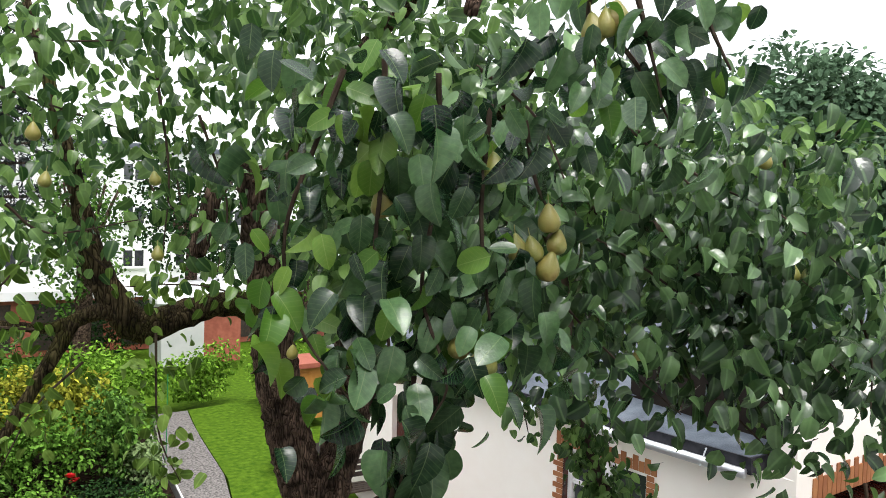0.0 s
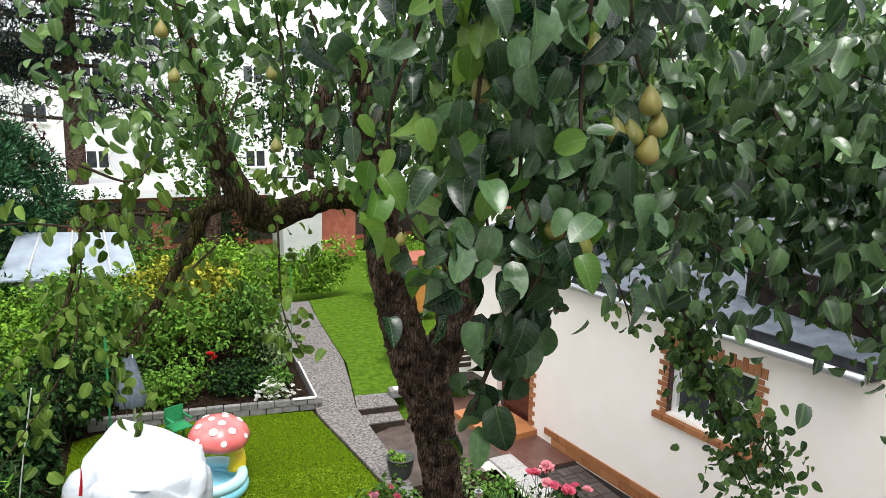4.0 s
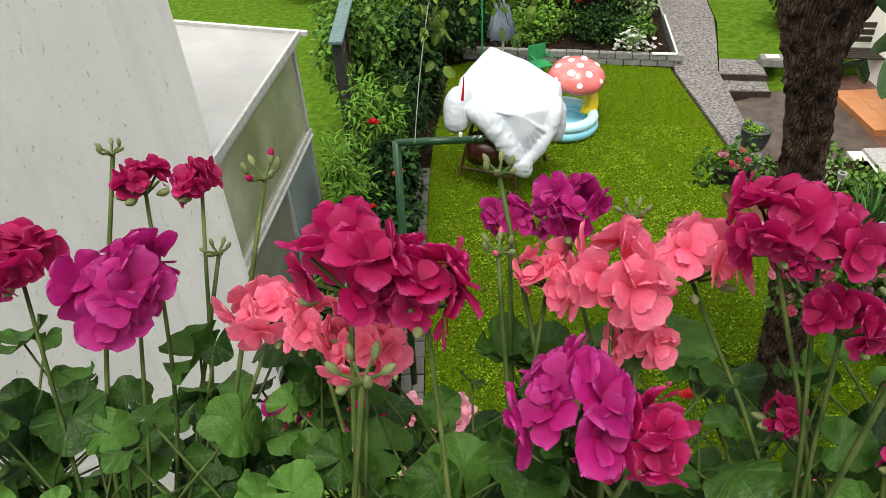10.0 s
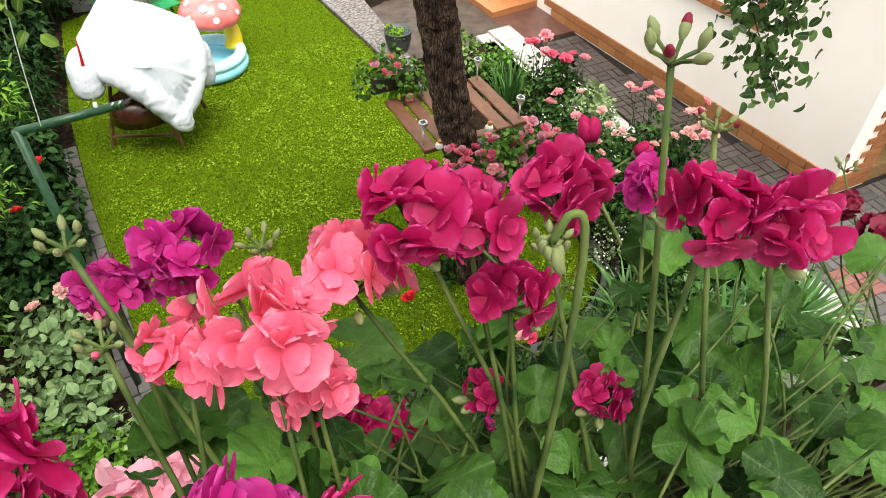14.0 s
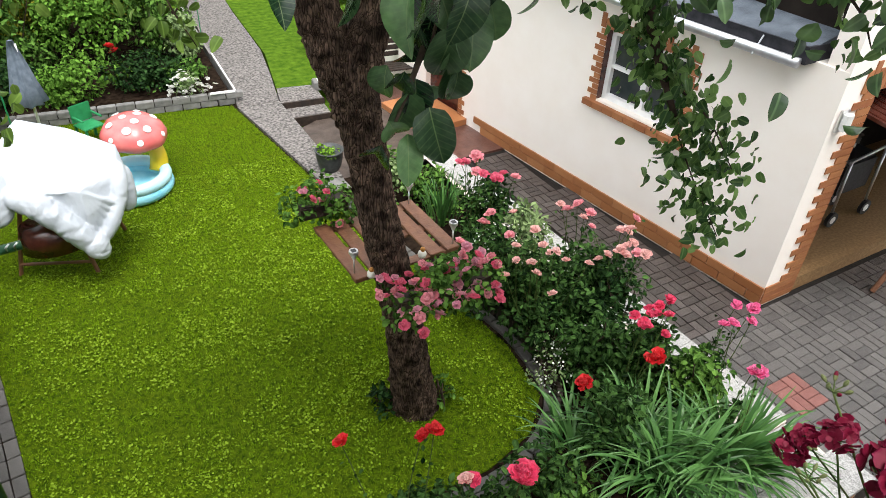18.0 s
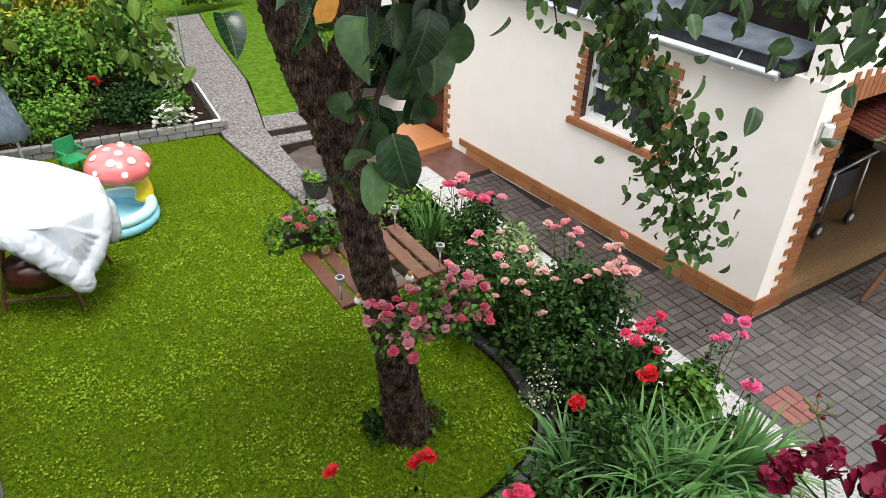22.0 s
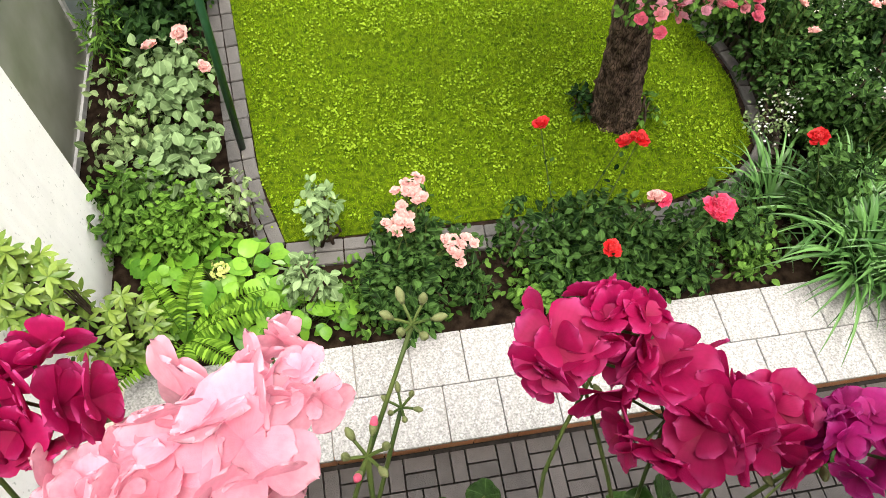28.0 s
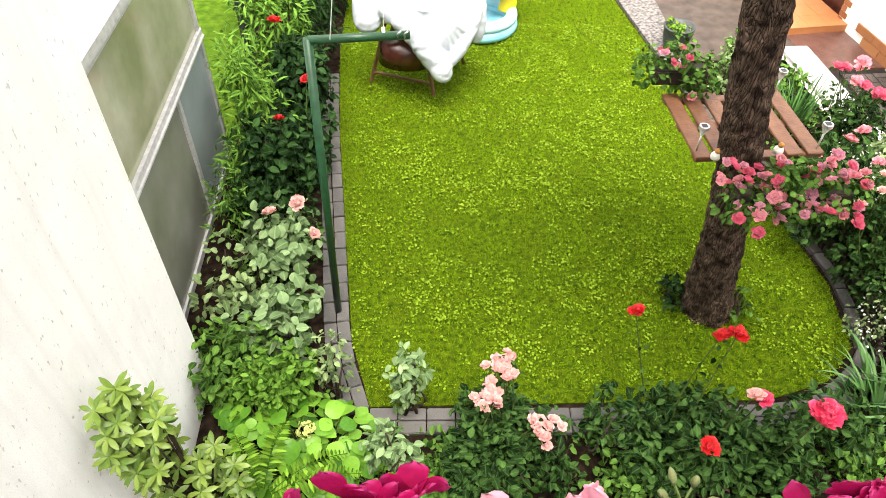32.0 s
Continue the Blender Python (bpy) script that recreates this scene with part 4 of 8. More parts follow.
part("post", box(GXW - 0.035, GXW + 0.02, GY1 + 0.002, GY1 + 0.058, 1.39, 2.24), M_ALU, greenhouse)
for z, h, d in ((0.04, 0.035, 0.02), (1.345, 0.045, 0.03), (2.30, 0.06, 0.035)):
    part("rail", box(GXW - 0.035, GXW + d, 3.2, GY1 + 0.07, z - h, z + h), M_ALU, greenhouse)
part("water_bar", box(GXW + 0.031, GXW + 0.05, 3.2, GY1 + 0.05, 1.325, 1.34), M_ALU, greenhouse)
for k in range(9):
    bm = bmesh.new()
    bmesh.ops.create_cone(bm, cap_ends=True, segments=8, radius1=0.009, radius2=0.006, depth=0.01, matrix=Matrix.Translation((GXW + 0.040, 3.4 + 0.28 * k, 2.31)) @ Matrix.Rotation(radians(90), 4, "Y"))
    part("screw", bm, M_BLACK, greenhouse)
bm = bmesh.new()
rv = [(GXW + 0.07, 3.2, 2.365), (GXW + 0.07, GY1 + 0.04, 2.365), (-6.0, GY1 + 0.04, 2.75), (-6.0, 3.2, 2.75)]
tv = [bm.verts.new(p) for p in rv]
lv = [bm.verts.new((p[0], p[1], p[2] - 0.03)) for p in rv]
bm.faces.new(tv)
bm.faces.new(lv[::-1])
for i in range(4):
    bm.faces.new((lv[i], lv[(i + 1) % 4], tv[(i + 1) % 4], tv[i]))
bmesh.ops.recalc_face_normals(bm, faces=bm.faces)
part("roof", bm, M_ROOFPANEL, greenhouse, "clouded grey flat roof panel")
part("roof_edge", box(GXW + 0.072, GXW + 0.10, 3.2, GY1 + 0.06, 2.335, 2.40), M_ALU, greenhouse)
bm = bmesh.new()
ev = [(GXW + 0.16, 2.345), (GXW + 0.16, 2.385), (-6.0, 2.79), (-6.0, 2.75)]
lo = [bm.verts.new((x, GY1 + 0.042, z)) for x, z in ev]
hi = [bm.verts.new((x, GY1 + 0.09, z)) for x, z in ev]
bm.faces.new(lo)
bm.faces.new(hi[::-1])
for i in range(4):
    bm.faces.new((lo[i], hi[i], hi[(i + 1) % 4], lo[(i + 1) % 4]))
bmesh.ops.recalc_face_normals(bm, faces=bm.faces)
part("roof_edge", bm, M_ALU, greenhouse)
part("back_panel", box(-6.0, GXW - 0.04, GY1 + 0.01, GY1 + 0.04, 0.0, 2.33), M_FROSTED, greenhouse)

# balcony under the flower box, and the house behind the camera
balcony = thing("balcony", "plain pale balcony of the house", "balcony", (0, 0, 0), kind="structure")
part("floor_slab", box(-1.80, 4.0, -2.2, 0.02, 2.9, 3.1), M_STUCCO, balcony)
part("parapet", box(-1.80, 4.0, -0.12, 0.0, 3.1, 3.90), M_STUCCO, balcony)
house = tagged(part("house_wall", box(-1.80, 12.0, -3.0, -2.2, -0.2, 6.4), M_STUCCO), "plain pale house wall behind the balcony", "wall", kind="structure")


# ---- pear tree ----
def limb(rows, n=6, sides=12, lumps=0.05, seed=1):
    q = smooth_path(rows, n)
    return tube(q[:, :3], np.maximum(q[:, 3], 0.004), sides, lumps, seed)


pear_tree = thing("pear_tree", "old pear tree with ridged dark bark and hanging fruit", "tree", (0, 0, 0))
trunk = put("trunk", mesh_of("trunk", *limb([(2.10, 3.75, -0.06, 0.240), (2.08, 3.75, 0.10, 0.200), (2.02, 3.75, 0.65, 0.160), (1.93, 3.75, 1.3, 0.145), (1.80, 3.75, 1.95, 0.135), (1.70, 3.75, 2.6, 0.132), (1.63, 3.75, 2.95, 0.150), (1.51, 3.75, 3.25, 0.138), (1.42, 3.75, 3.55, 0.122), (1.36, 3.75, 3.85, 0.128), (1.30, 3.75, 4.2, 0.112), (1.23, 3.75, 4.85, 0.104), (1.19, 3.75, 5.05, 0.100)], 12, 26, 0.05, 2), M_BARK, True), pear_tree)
for rows, mat, sd in (
    ([(1.60, 3.74, 2.80, 0.12), (1.68, 3.73, 3.15, 0.128), (1.76, 3.71, 3.40, 0.118), (1.82, 3.68, 3.7, 0.115), (1.75, 3.6, 4.05, 0.095), (1.9, 3.3, 4.6, 0.075), (2.0, 2.8, 5.1, 0.055), (1.9, 2.2, 5.5, 0.04)], M_BARK, 3),
    ([(1.34, 3.75, 4.15, 0.10), (1.10, 3.73, 4.29, 0.068), (0.85, 3.7, 4.26, 0.072), (0.62, 3.68, 4.20, 0.088), (0.50, 3.68, 4.32, 0.074), (0.40, 3.7, 4.55, 0.06), (0.32, 3.72, 4.9, 0.042), (0.20, 3.74, 5.4, 0.03), (0.05, 3.75, 6.0, 0.018)], M_MOSS_BARK, 4),
    ([(0.66, 3.68, 4.22, 0.055), (0.45, 3.66, 4.29, 0.046), (0.28, 3.63, 4.24, 0.034), (0.17, 3.6, 4.23, 0.024), (-0.08, 3.55, 4.27, 0.018), (-0.25, 3.5, 4.21, 0.016), (-0.33, 3.45, 3.92, 0.013), (-0.42, 3.4, 3.6, 0.008)], M_MOSS_BARK, 5),
    ([(0.30, 3.63, 4.25, 0.04), (0.18, 3.6, 4.02, 0.032), (0.02, 3.55, 3.75, 0.022), (-0.12, 3.5, 3.55, 0.012)], M_MOSS_BARK, 6),
    ([(1.24, 3.75, 5.0, 0.05), (1.05, 3.76, 5.05, 0.045), (0.92, 3.77, 4.62, 0.05), (0.90, 3.78, 4.55, 0.03)], M_BARK, 7),
    ([(1.28, 3.7, 4.9, 0.06), (1.5, 3.3, 5.5, 0.045), (1.5, 2.4, 5.75, 0.035), (1.2, 1.6, 5.55, 0.025), (0.8, 1.1, 5.2, 0.015)], M_BARK, 8),
    ([(2.0, 2.8, 5.1, 0.04), (2.0, 2.2, 4.75, 0.03), (1.97, 1.95, 4.05, 0.022), (1.98, 1.83, 3.80, 0.018), (2.0, 1.7, 3.6, 0.010)], M_TWIG, 9),
    ([(1.9, 3.2, 4.65, 0.05), (2.2, 2.3, 4.85, 0.035), (2.3, 1.6, 4.7, 0.02)], M_TWIG, 10),
):
    put("branch", mesh_of("branch", *limb(rows, 6, 10, 0.08, sd), mat, True), pear_tree)

leaf_rng = np.random.default_rng(11)
LEAF_DATA = {}
for key, mat in (("dark", M_PEAR_NEAR), ("young", M_PEAR_NEAR_YOUNG)):
    LEAF_DATA[key] = []
    for k in range(4):
        sv, sf = leaf_shape(0.60 + 0.05 * k, 0.10 + 0.12 * k, 0.10 + 0.20 * k, 10, oval=True)
        LEAF_DATA[key].append(mesh_of("leaf", sv, sf, mat, True))


def twig(points, n, size, where=pear_tree, kind="dark", spread_r=0.09, single=False, store=None, young=0.12, hang=0.0):
    """A thin twig with leaves hanging along it; single: each leaf an object of its own."""
    q = smooth_path(points, 5)
    put("twig", mesh_of("twig", *tube(q, np.linspace(0.006, 0.002, len(q)), 5), M_TWIG), where)
    t = leaf_rng.uniform(0.0, 1.0, n) * (len(q) - 1)
    i = np.minimum(t.astype(int), len(q) - 2)
    p = q[i] + (q[i + 1] - q[i]) * (t - i)[:, None] + leaf_rng.normal(size=(n, 3)) * spread_r * np.array([1, 1, 0.7])
    along = np.c_[leaf_rng.normal(size=(n, 2)) * 0.6, -0.95 + leaf_rng.normal(size=n) * 0.45]
    # blades hang with their upper side turned outward, to the light in front of the tree
    up = np.c_[leaf_rng.normal(size=n) * 0.6 - 0.25, leaf_rng.normal(size=n) * 0.6 - 0.7, 0.58 + leaf_rng.normal(size=n) * 0.4]
    along[:, 2] -= hang
    up[:, 1] -= hang
    s = size * leaf_rng.uniform(0.7, 1.25, n)
    if single:
        for k in range(n):
            if hang == 0.0 and p[k][2] < 4.46 and p[k][0] > 0.60:
                continue
            y = Vector(along[k]).normalized()
            x = y.cross(Vector(up[k])).normalized()
            z = x.cross(y)
            m = Matrix((x, y, z)).transposed().to_4x4()
            m.translation = p[k]
            pick = "young" if leaf_rng.random() < young else kind
            put("leaf", LEAF_DATA[pick][int(leaf_rng.integers(4))], where, m=m @ Matrix.Scale(s[k], 4))
        return
    store.append((p, along, up, s))


def flush(store, name, mat):
    p, a, u, s = (np.concatenate([r[k] for r in store]) for k in range(4))
    v, f = spread(PEAR_LEAF, p, a, u, s)
    tagged(put(name, mesh_of(name, v, f, mat, True, PEAR_LEAF[0]), pear_tree), kind="stuff")


near = dict(single=True)
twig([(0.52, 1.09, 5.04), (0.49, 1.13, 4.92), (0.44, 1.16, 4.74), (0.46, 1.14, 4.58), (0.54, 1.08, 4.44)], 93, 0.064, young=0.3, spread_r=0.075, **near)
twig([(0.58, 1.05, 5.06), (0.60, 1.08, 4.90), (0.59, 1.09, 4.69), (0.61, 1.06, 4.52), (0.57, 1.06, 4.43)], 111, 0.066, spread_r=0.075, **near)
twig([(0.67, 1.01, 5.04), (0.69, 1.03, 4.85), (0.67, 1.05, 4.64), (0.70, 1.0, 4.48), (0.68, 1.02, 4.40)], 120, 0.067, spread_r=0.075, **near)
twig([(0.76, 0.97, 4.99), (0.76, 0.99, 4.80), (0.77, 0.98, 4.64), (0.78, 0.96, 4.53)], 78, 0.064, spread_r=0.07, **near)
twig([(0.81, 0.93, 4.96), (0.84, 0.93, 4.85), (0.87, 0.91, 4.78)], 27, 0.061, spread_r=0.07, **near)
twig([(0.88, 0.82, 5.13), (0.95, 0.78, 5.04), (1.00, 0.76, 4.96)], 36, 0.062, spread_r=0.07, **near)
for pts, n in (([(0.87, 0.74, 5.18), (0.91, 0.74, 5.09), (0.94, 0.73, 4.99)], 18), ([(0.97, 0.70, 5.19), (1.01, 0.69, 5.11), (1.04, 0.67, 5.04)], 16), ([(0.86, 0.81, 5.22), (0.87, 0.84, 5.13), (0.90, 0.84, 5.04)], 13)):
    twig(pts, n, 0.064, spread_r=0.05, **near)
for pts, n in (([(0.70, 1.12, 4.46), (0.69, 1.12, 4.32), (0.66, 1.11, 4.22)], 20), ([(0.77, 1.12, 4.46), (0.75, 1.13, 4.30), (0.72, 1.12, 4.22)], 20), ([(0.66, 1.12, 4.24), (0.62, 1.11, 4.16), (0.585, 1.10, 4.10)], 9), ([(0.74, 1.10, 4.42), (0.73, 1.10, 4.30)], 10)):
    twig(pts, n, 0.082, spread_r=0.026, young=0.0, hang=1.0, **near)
mid = []
B = dict(store=mid)
for pts, n in (
    ([(1.56, 1.69, 5.29), (1.81, 1.50, 5.04), (1.98, 1.30, 4.79), (2.11, 1.09, 4.59)], 150),
    ([(1.62, 1.72, 4.80), (1.83, 1.49, 4.62), (1.98, 1.27, 4.41), (2.05, 1.08, 4.20)], 170),
    ([(1.58, 1.74, 4.58), (1.71, 1.59, 4.37), (1.85, 1.36, 4.17)], 110),
    ([(1.74, 1.56, 5.13), (1.93, 1.37, 4.93), (2.06, 1.18, 4.82), (2.16, 1.00, 4.63)], 150),
    ([(1.89, 1.43, 4.64), (2.03, 1.22, 4.55), (2.12, 1.01, 4.35)], 130),
    ([(2.15, 1.35, 4.62), (2.20, 1.20, 4.35), (2.22, 1.10, 4.16)], 110),
    ([(2.32, 1.12, 4.65), (2.32, 1.02, 4.40), (2.30, 1.00, 4.22)], 110),
    ([(2.05, 1.48, 4.60), (2.12, 1.40, 4.40)], 60),
    ([(1.20, 1.6, 4.75), (1.30, 1.5, 4.55), (1.40, 1.45, 4.45)], 90),
    ([(1.10, 1.5, 5.2), (1.25, 1.4, 5.05), (1.35, 1.35, 4.8)], 80),
):
    twig(pts, int(n * 1.7), 0.071, spread_r=0.16, **B)
flush(mid, "outer_leaves", M_PEAR)
hanging = []
B = dict(store=hanging)
for pts, n in (
    ([(1.93, 2.03, 4.19), (1.97, 1.93, 3.99), (1.98, 1.83, 3.79), (2.00, 1.61, 3.48), (2.01, 1.40, 3.27)], 120),
    ([(1.97, 1.93, 3.99), (2.00, 1.78, 3.74), (2.07, 1.62, 3.62), (2.09, 1.48, 3.48)], 60),
    ([(1.79, 2.13, 4.08), (1.80, 2.08, 4.0), (1.81, 2.06, 3.92)], 5),
    ([(2.13, 1.47, 4.19), (2.19, 1.31, 4.06), (2.20, 1.24, 3.97)], 9),
    ([(2.16, 0.94, 4.03), (2.13, 0.90, 3.89), (2.09, 0.82, 3.72)], 7),
):
    twig(pts, int(n * 5.2), 0.043, spread_r=0.058, **B)
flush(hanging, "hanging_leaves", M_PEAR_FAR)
left, upper = [], []
for pts, n in (
    ([(-0.17, 2.47, 5.23), (0.01, 2.49, 5.15), (0.22, 2.50, 5.09), (0.40, 2.48, 5.04)], 85),
    ([(0.02, 2.52, 4.79), (0.14, 2.52, 4.70), (0.41, 2.50, 4.75)], 40),
    ([(0.45, 2.44, 5.24), (0.50, 2.48, 4.91), (0.48, 2.48, 4.61)], 75),
    ([(-0.19, 2.51, 4.57), (-0.03, 2.51, 4.51), (0.07, 2.52, 4.61)], 26),
    ([(0.59, 2.44, 5.12), (0.69, 2.44, 4.82), (0.66, 2.44, 4.57)], 60),
    ([(-0.08, 2.45, 5.37), (0.14, 2.46, 5.31), (0.52, 2.40, 5.37)], 85),
    ([(0.14, 2.95, 4.32), (-0.07, 2.95, 4.34), (-0.22, 2.94, 4.29), (-0.25, 2.90, 4.07), (-0.43, 2.83, 3.86), (-0.58, 2.76, 3.70)], 75),
    ([(-0.22, 2.94, 4.29), (-0.45, 2.92, 4.32), (-0.64, 2.88, 4.28)], 18),
    ([(-0.01, 2.88, 3.94), (-0.14, 2.83, 3.74), (-0.10, 2.76, 3.55)], 46),
    ([(-0.25, 2.90, 4.07), (-0.29, 2.83, 3.80), (-0.54, 2.67, 3.44)], 70),
    ([(0.54, 2.90, 4.29), (0.54, 2.83, 3.91), (0.61, 2.75, 3.71)], 60),
    ([(0.28, 2.92, 4.19), (0.12, 2.90, 4.04), (0.01, 2.85, 3.84)], 30),
    ([(1.15, 3.5, 4.32), (0.85, 3.5, 4.42), (0.45, 3.5, 4.42)], 70),
    ([(0.45, 3.6, 4.5), (0.2, 3.5, 4.7), (-0.1, 3.4, 4.75)], 60),
):
    twig(pts, int(n * 1.15), 0.056, spread_r=0.075, store=left if max(p[2] for p in pts) < 4.72 else upper)
flush(left, "young_leaves", M_PEAR_BRIGHT)
flush(upper, "upper_leaves", M_PEAR_FAR)
crown_rng = np.random.default_rng(21)
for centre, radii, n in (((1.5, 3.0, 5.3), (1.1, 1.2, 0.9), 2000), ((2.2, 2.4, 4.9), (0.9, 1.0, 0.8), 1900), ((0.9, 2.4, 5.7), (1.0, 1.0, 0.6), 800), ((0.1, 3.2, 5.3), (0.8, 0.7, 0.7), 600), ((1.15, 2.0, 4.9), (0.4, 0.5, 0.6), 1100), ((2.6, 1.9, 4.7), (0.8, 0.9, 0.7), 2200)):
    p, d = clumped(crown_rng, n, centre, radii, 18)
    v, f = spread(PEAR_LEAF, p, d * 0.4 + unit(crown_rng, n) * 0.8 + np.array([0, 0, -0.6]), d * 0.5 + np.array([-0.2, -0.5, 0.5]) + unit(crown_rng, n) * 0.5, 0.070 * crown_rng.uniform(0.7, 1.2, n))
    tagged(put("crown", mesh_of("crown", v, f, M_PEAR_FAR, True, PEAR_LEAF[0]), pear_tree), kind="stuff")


def pear_mesh():
    prof = [(0.0, 0.0), (0.012, 0.001), (0.022, 0.008), (0.027, 0.020), (0.026, 0.032), (0.020, 0.045), (0.013, 0.056), (0.008, 0.064), (0.003, 0.068), (0.0012, 0.070), (0.001, 0.09)]
    n = 14
    v = [(r * math.cos(a), r * math.sin(a), z) for r, z in prof for a in (2 * math.pi * k / n for k in range(n))]
    f = [(i * n + k, i * n + (k + 1) % n, (i + 1) * n + (k + 1) % n, (i + 1) * n + k) for i in range(len(prof) - 1) for k in range(n)]
    return mesh_of("fruit", v, f, M_PEAR_SKIN, True)


FRUIT = pear_mesh()
for k, (x, y, z) in enumerate([(0.72, 1.00, 4.55), (0.735, 0.985, 4.50), (0.76, 0.965, 4.52), (0.86, 0.91, 4.79), (0.845, 0.93, 4.735), (0.875, 0.91, 4.75), (0.82, 0.95, 4.735), (0.86, 0.92, 4.70), (0.78, 0.97, 4.88), (0.09, 2.40, 5.02), (0.12, 2.42, 4.88), (0.44, 2.38, 4.90), (0.45, 2.39, 4.65), (0.62, 1.11, 4.81), (1.72, 1.43, 4.36), (2.00, 1.10, 4.65), (1.94, 1.17, 4.99), (0.80, 2.06, 4.35), (0.88, 0.80, 5.13), (0.87, 0.82, 5.12), (0.89, 0.79, 5.14)]):
    put("pear", FRUIT, pear_tree, m=pose(x, y, z - 0.035, 12 * math.sin(k * 2.1), 12 * math.cos(k * 1.7), k * 50) @ Matrix.Scale(0.80 + 0.08 * math.sin(k), 4))

# ---- shelf round the trunk ----
shelf = thing("tree_shelf", "brown slatted pallet shelf fixed round the tree trunk", "shelf", (2.04, 4.18, 1.50), 2)
for x0 in (-0.445, -0.30, -0.155, 0.185, 0.33):
    part("slat", box(x0, x0 + 0.115, -0.385, 0.385, 0, 0.022, 0.004), M_WOOD, shelf)
for y0 in (-0.375, -0.04, 0.295):
    part("batten", box(-0.44, 0.44, y0, y0 + 0.08, -0.025, -0.001, 0.003), M_WOOD, shelf)


def solar_lamp():
    t = thing("solar_lamp", "small steel solar garden lamp on a stake", "lamp", group="solar lamps")
    v, f = tube([(0, 0, -0.02), (0, 0, 0.13)], 0.006, 8)
    put("stake", mesh_of("stake", v, f, M_STEEL, True), t)
    bm = bmesh.new()
    bmesh.ops.create_cone(bm, cap_ends=True, segments=16, radius1=0.012, radius2=0.03, depth=0.05, matrix=Matrix.Translation((0, 0, 0.155)))
    part("glass", bm, M_BULB, t, smooth=False)
    bm = bmesh.new()
    bmesh.ops.create_cone(bm, cap_ends=True, segments=16, radius1=0.036, radius2=0.034, depth=0.022, matrix=Matrix.Translation((0, 0, 0.192)))
    cap = part("cap", bm, M_STEEL, t)
    part("solar_cell", box(-0.018, 0.018, -0.018, 0.018, 0.203, 0.206), M_BLACK, cap)
    return t


first_lamp = solar_lamp()
first_lamp.matrix_basis = pose(1.635, 3.86, 1.52)
copy_thing(first_lamp, pose(2.46, 3.86, 1.52))
copy_thing(first_lamp, pose(2.42, 4.52, 1.52))
for k, (x, y, z) in enumerate([(1.72, 3.75, 1.525), (2.16, 3.80, 1.525)]):
    o = thing("stone_figure", "small round pale garden ornament on the shelf", "ornament", (x, y, z), 40 * k)
    bm = bmesh.new()
    bmesh.ops.create_icosphere(bm, subdivisions=2, radius=0.035, matrix=Matrix.Translation((0, 0, 0.033)))
    part("body", bm, M_CREAM, o, smooth=True)
    bm = bmesh.new()
    bmesh.ops.create_icosphere(bm, subdivisions=2, radius=0.02, matrix=Matrix.Translation((0, -0.005, 0.078)))
    part("head", bm, M_ORANGE, o, smooth=True)


# ---- flowers ----
def bloom_mesh(name, mat, florets, seed, flat=0.70, size=0.56):
    """A domed umbel of ruffled florets, one unit in radius, open underneath."""
    rng = np.random.default_rng(seed)
    sets = [([], [], [], []) for _ in PETALS]
    for k in range(florets):
        cz = 1 - 1.12 * (k + 0.35) / florets
        a = k * 2.39996 + rng.normal() * 0.25
        rad = math.sqrt(max(0.0, 1 - cz * cz))
        d = np.array([rad * math.cos(a), rad * math.sin(a), cz])
        c = d * np.array([1, 1, flat]) * (0.68 + 0.10 * rng.normal()) - np.array([0, 0, 0.10])
        d = d + rng.normal(size=3) * 0.36 + np.array([0, 0, -0.12])
        d /= np.linalg.norm(d)
        e1 = np.cross(d, [0.2, 0.3, 1.0] if abs(d[2]) < 0.9 else [1.0, 0.1, 0.0])
        e1 /= np.linalg.norm(e1)
        e2 = np.cross(d, e1)
        fs = rng.uniform(0.82, 1.15)
        for ringno, (m, lift, s) in enumerate(((5, 0.30, 1.0), (3, 0.85, 0.66))):
            for q in range(m):
                b = 2 * math.pi * q / m + rng.normal() * 0.18 + ringno * 0.6
                o = e1 * math.cos(b) + e2 * math.sin(b)
                g = sets[int(rng.integers(len(PETALS)))]
                g[0].append(c - d * 0.05)
                g[1].append(o + d * (lift + 0.12 * rng.normal()))
                g[2].append(d - o * 0.3 + rng.normal(size=3) * 0.10)
                g[3].append(size * s * fs * rng.uniform(0.85, 1.15))
    pieces = [spread(PETALS[k], *(np.array(g[i]) for i in range(4))) for k, g in enumerate(sets)]
    blade = np.concatenate([np.tile(PETALS[k][0], (len(g[0]), 1)) for k, g in enumerate(sets)])
    return mesh_of(name, *join(pieces), mat, True, blade)


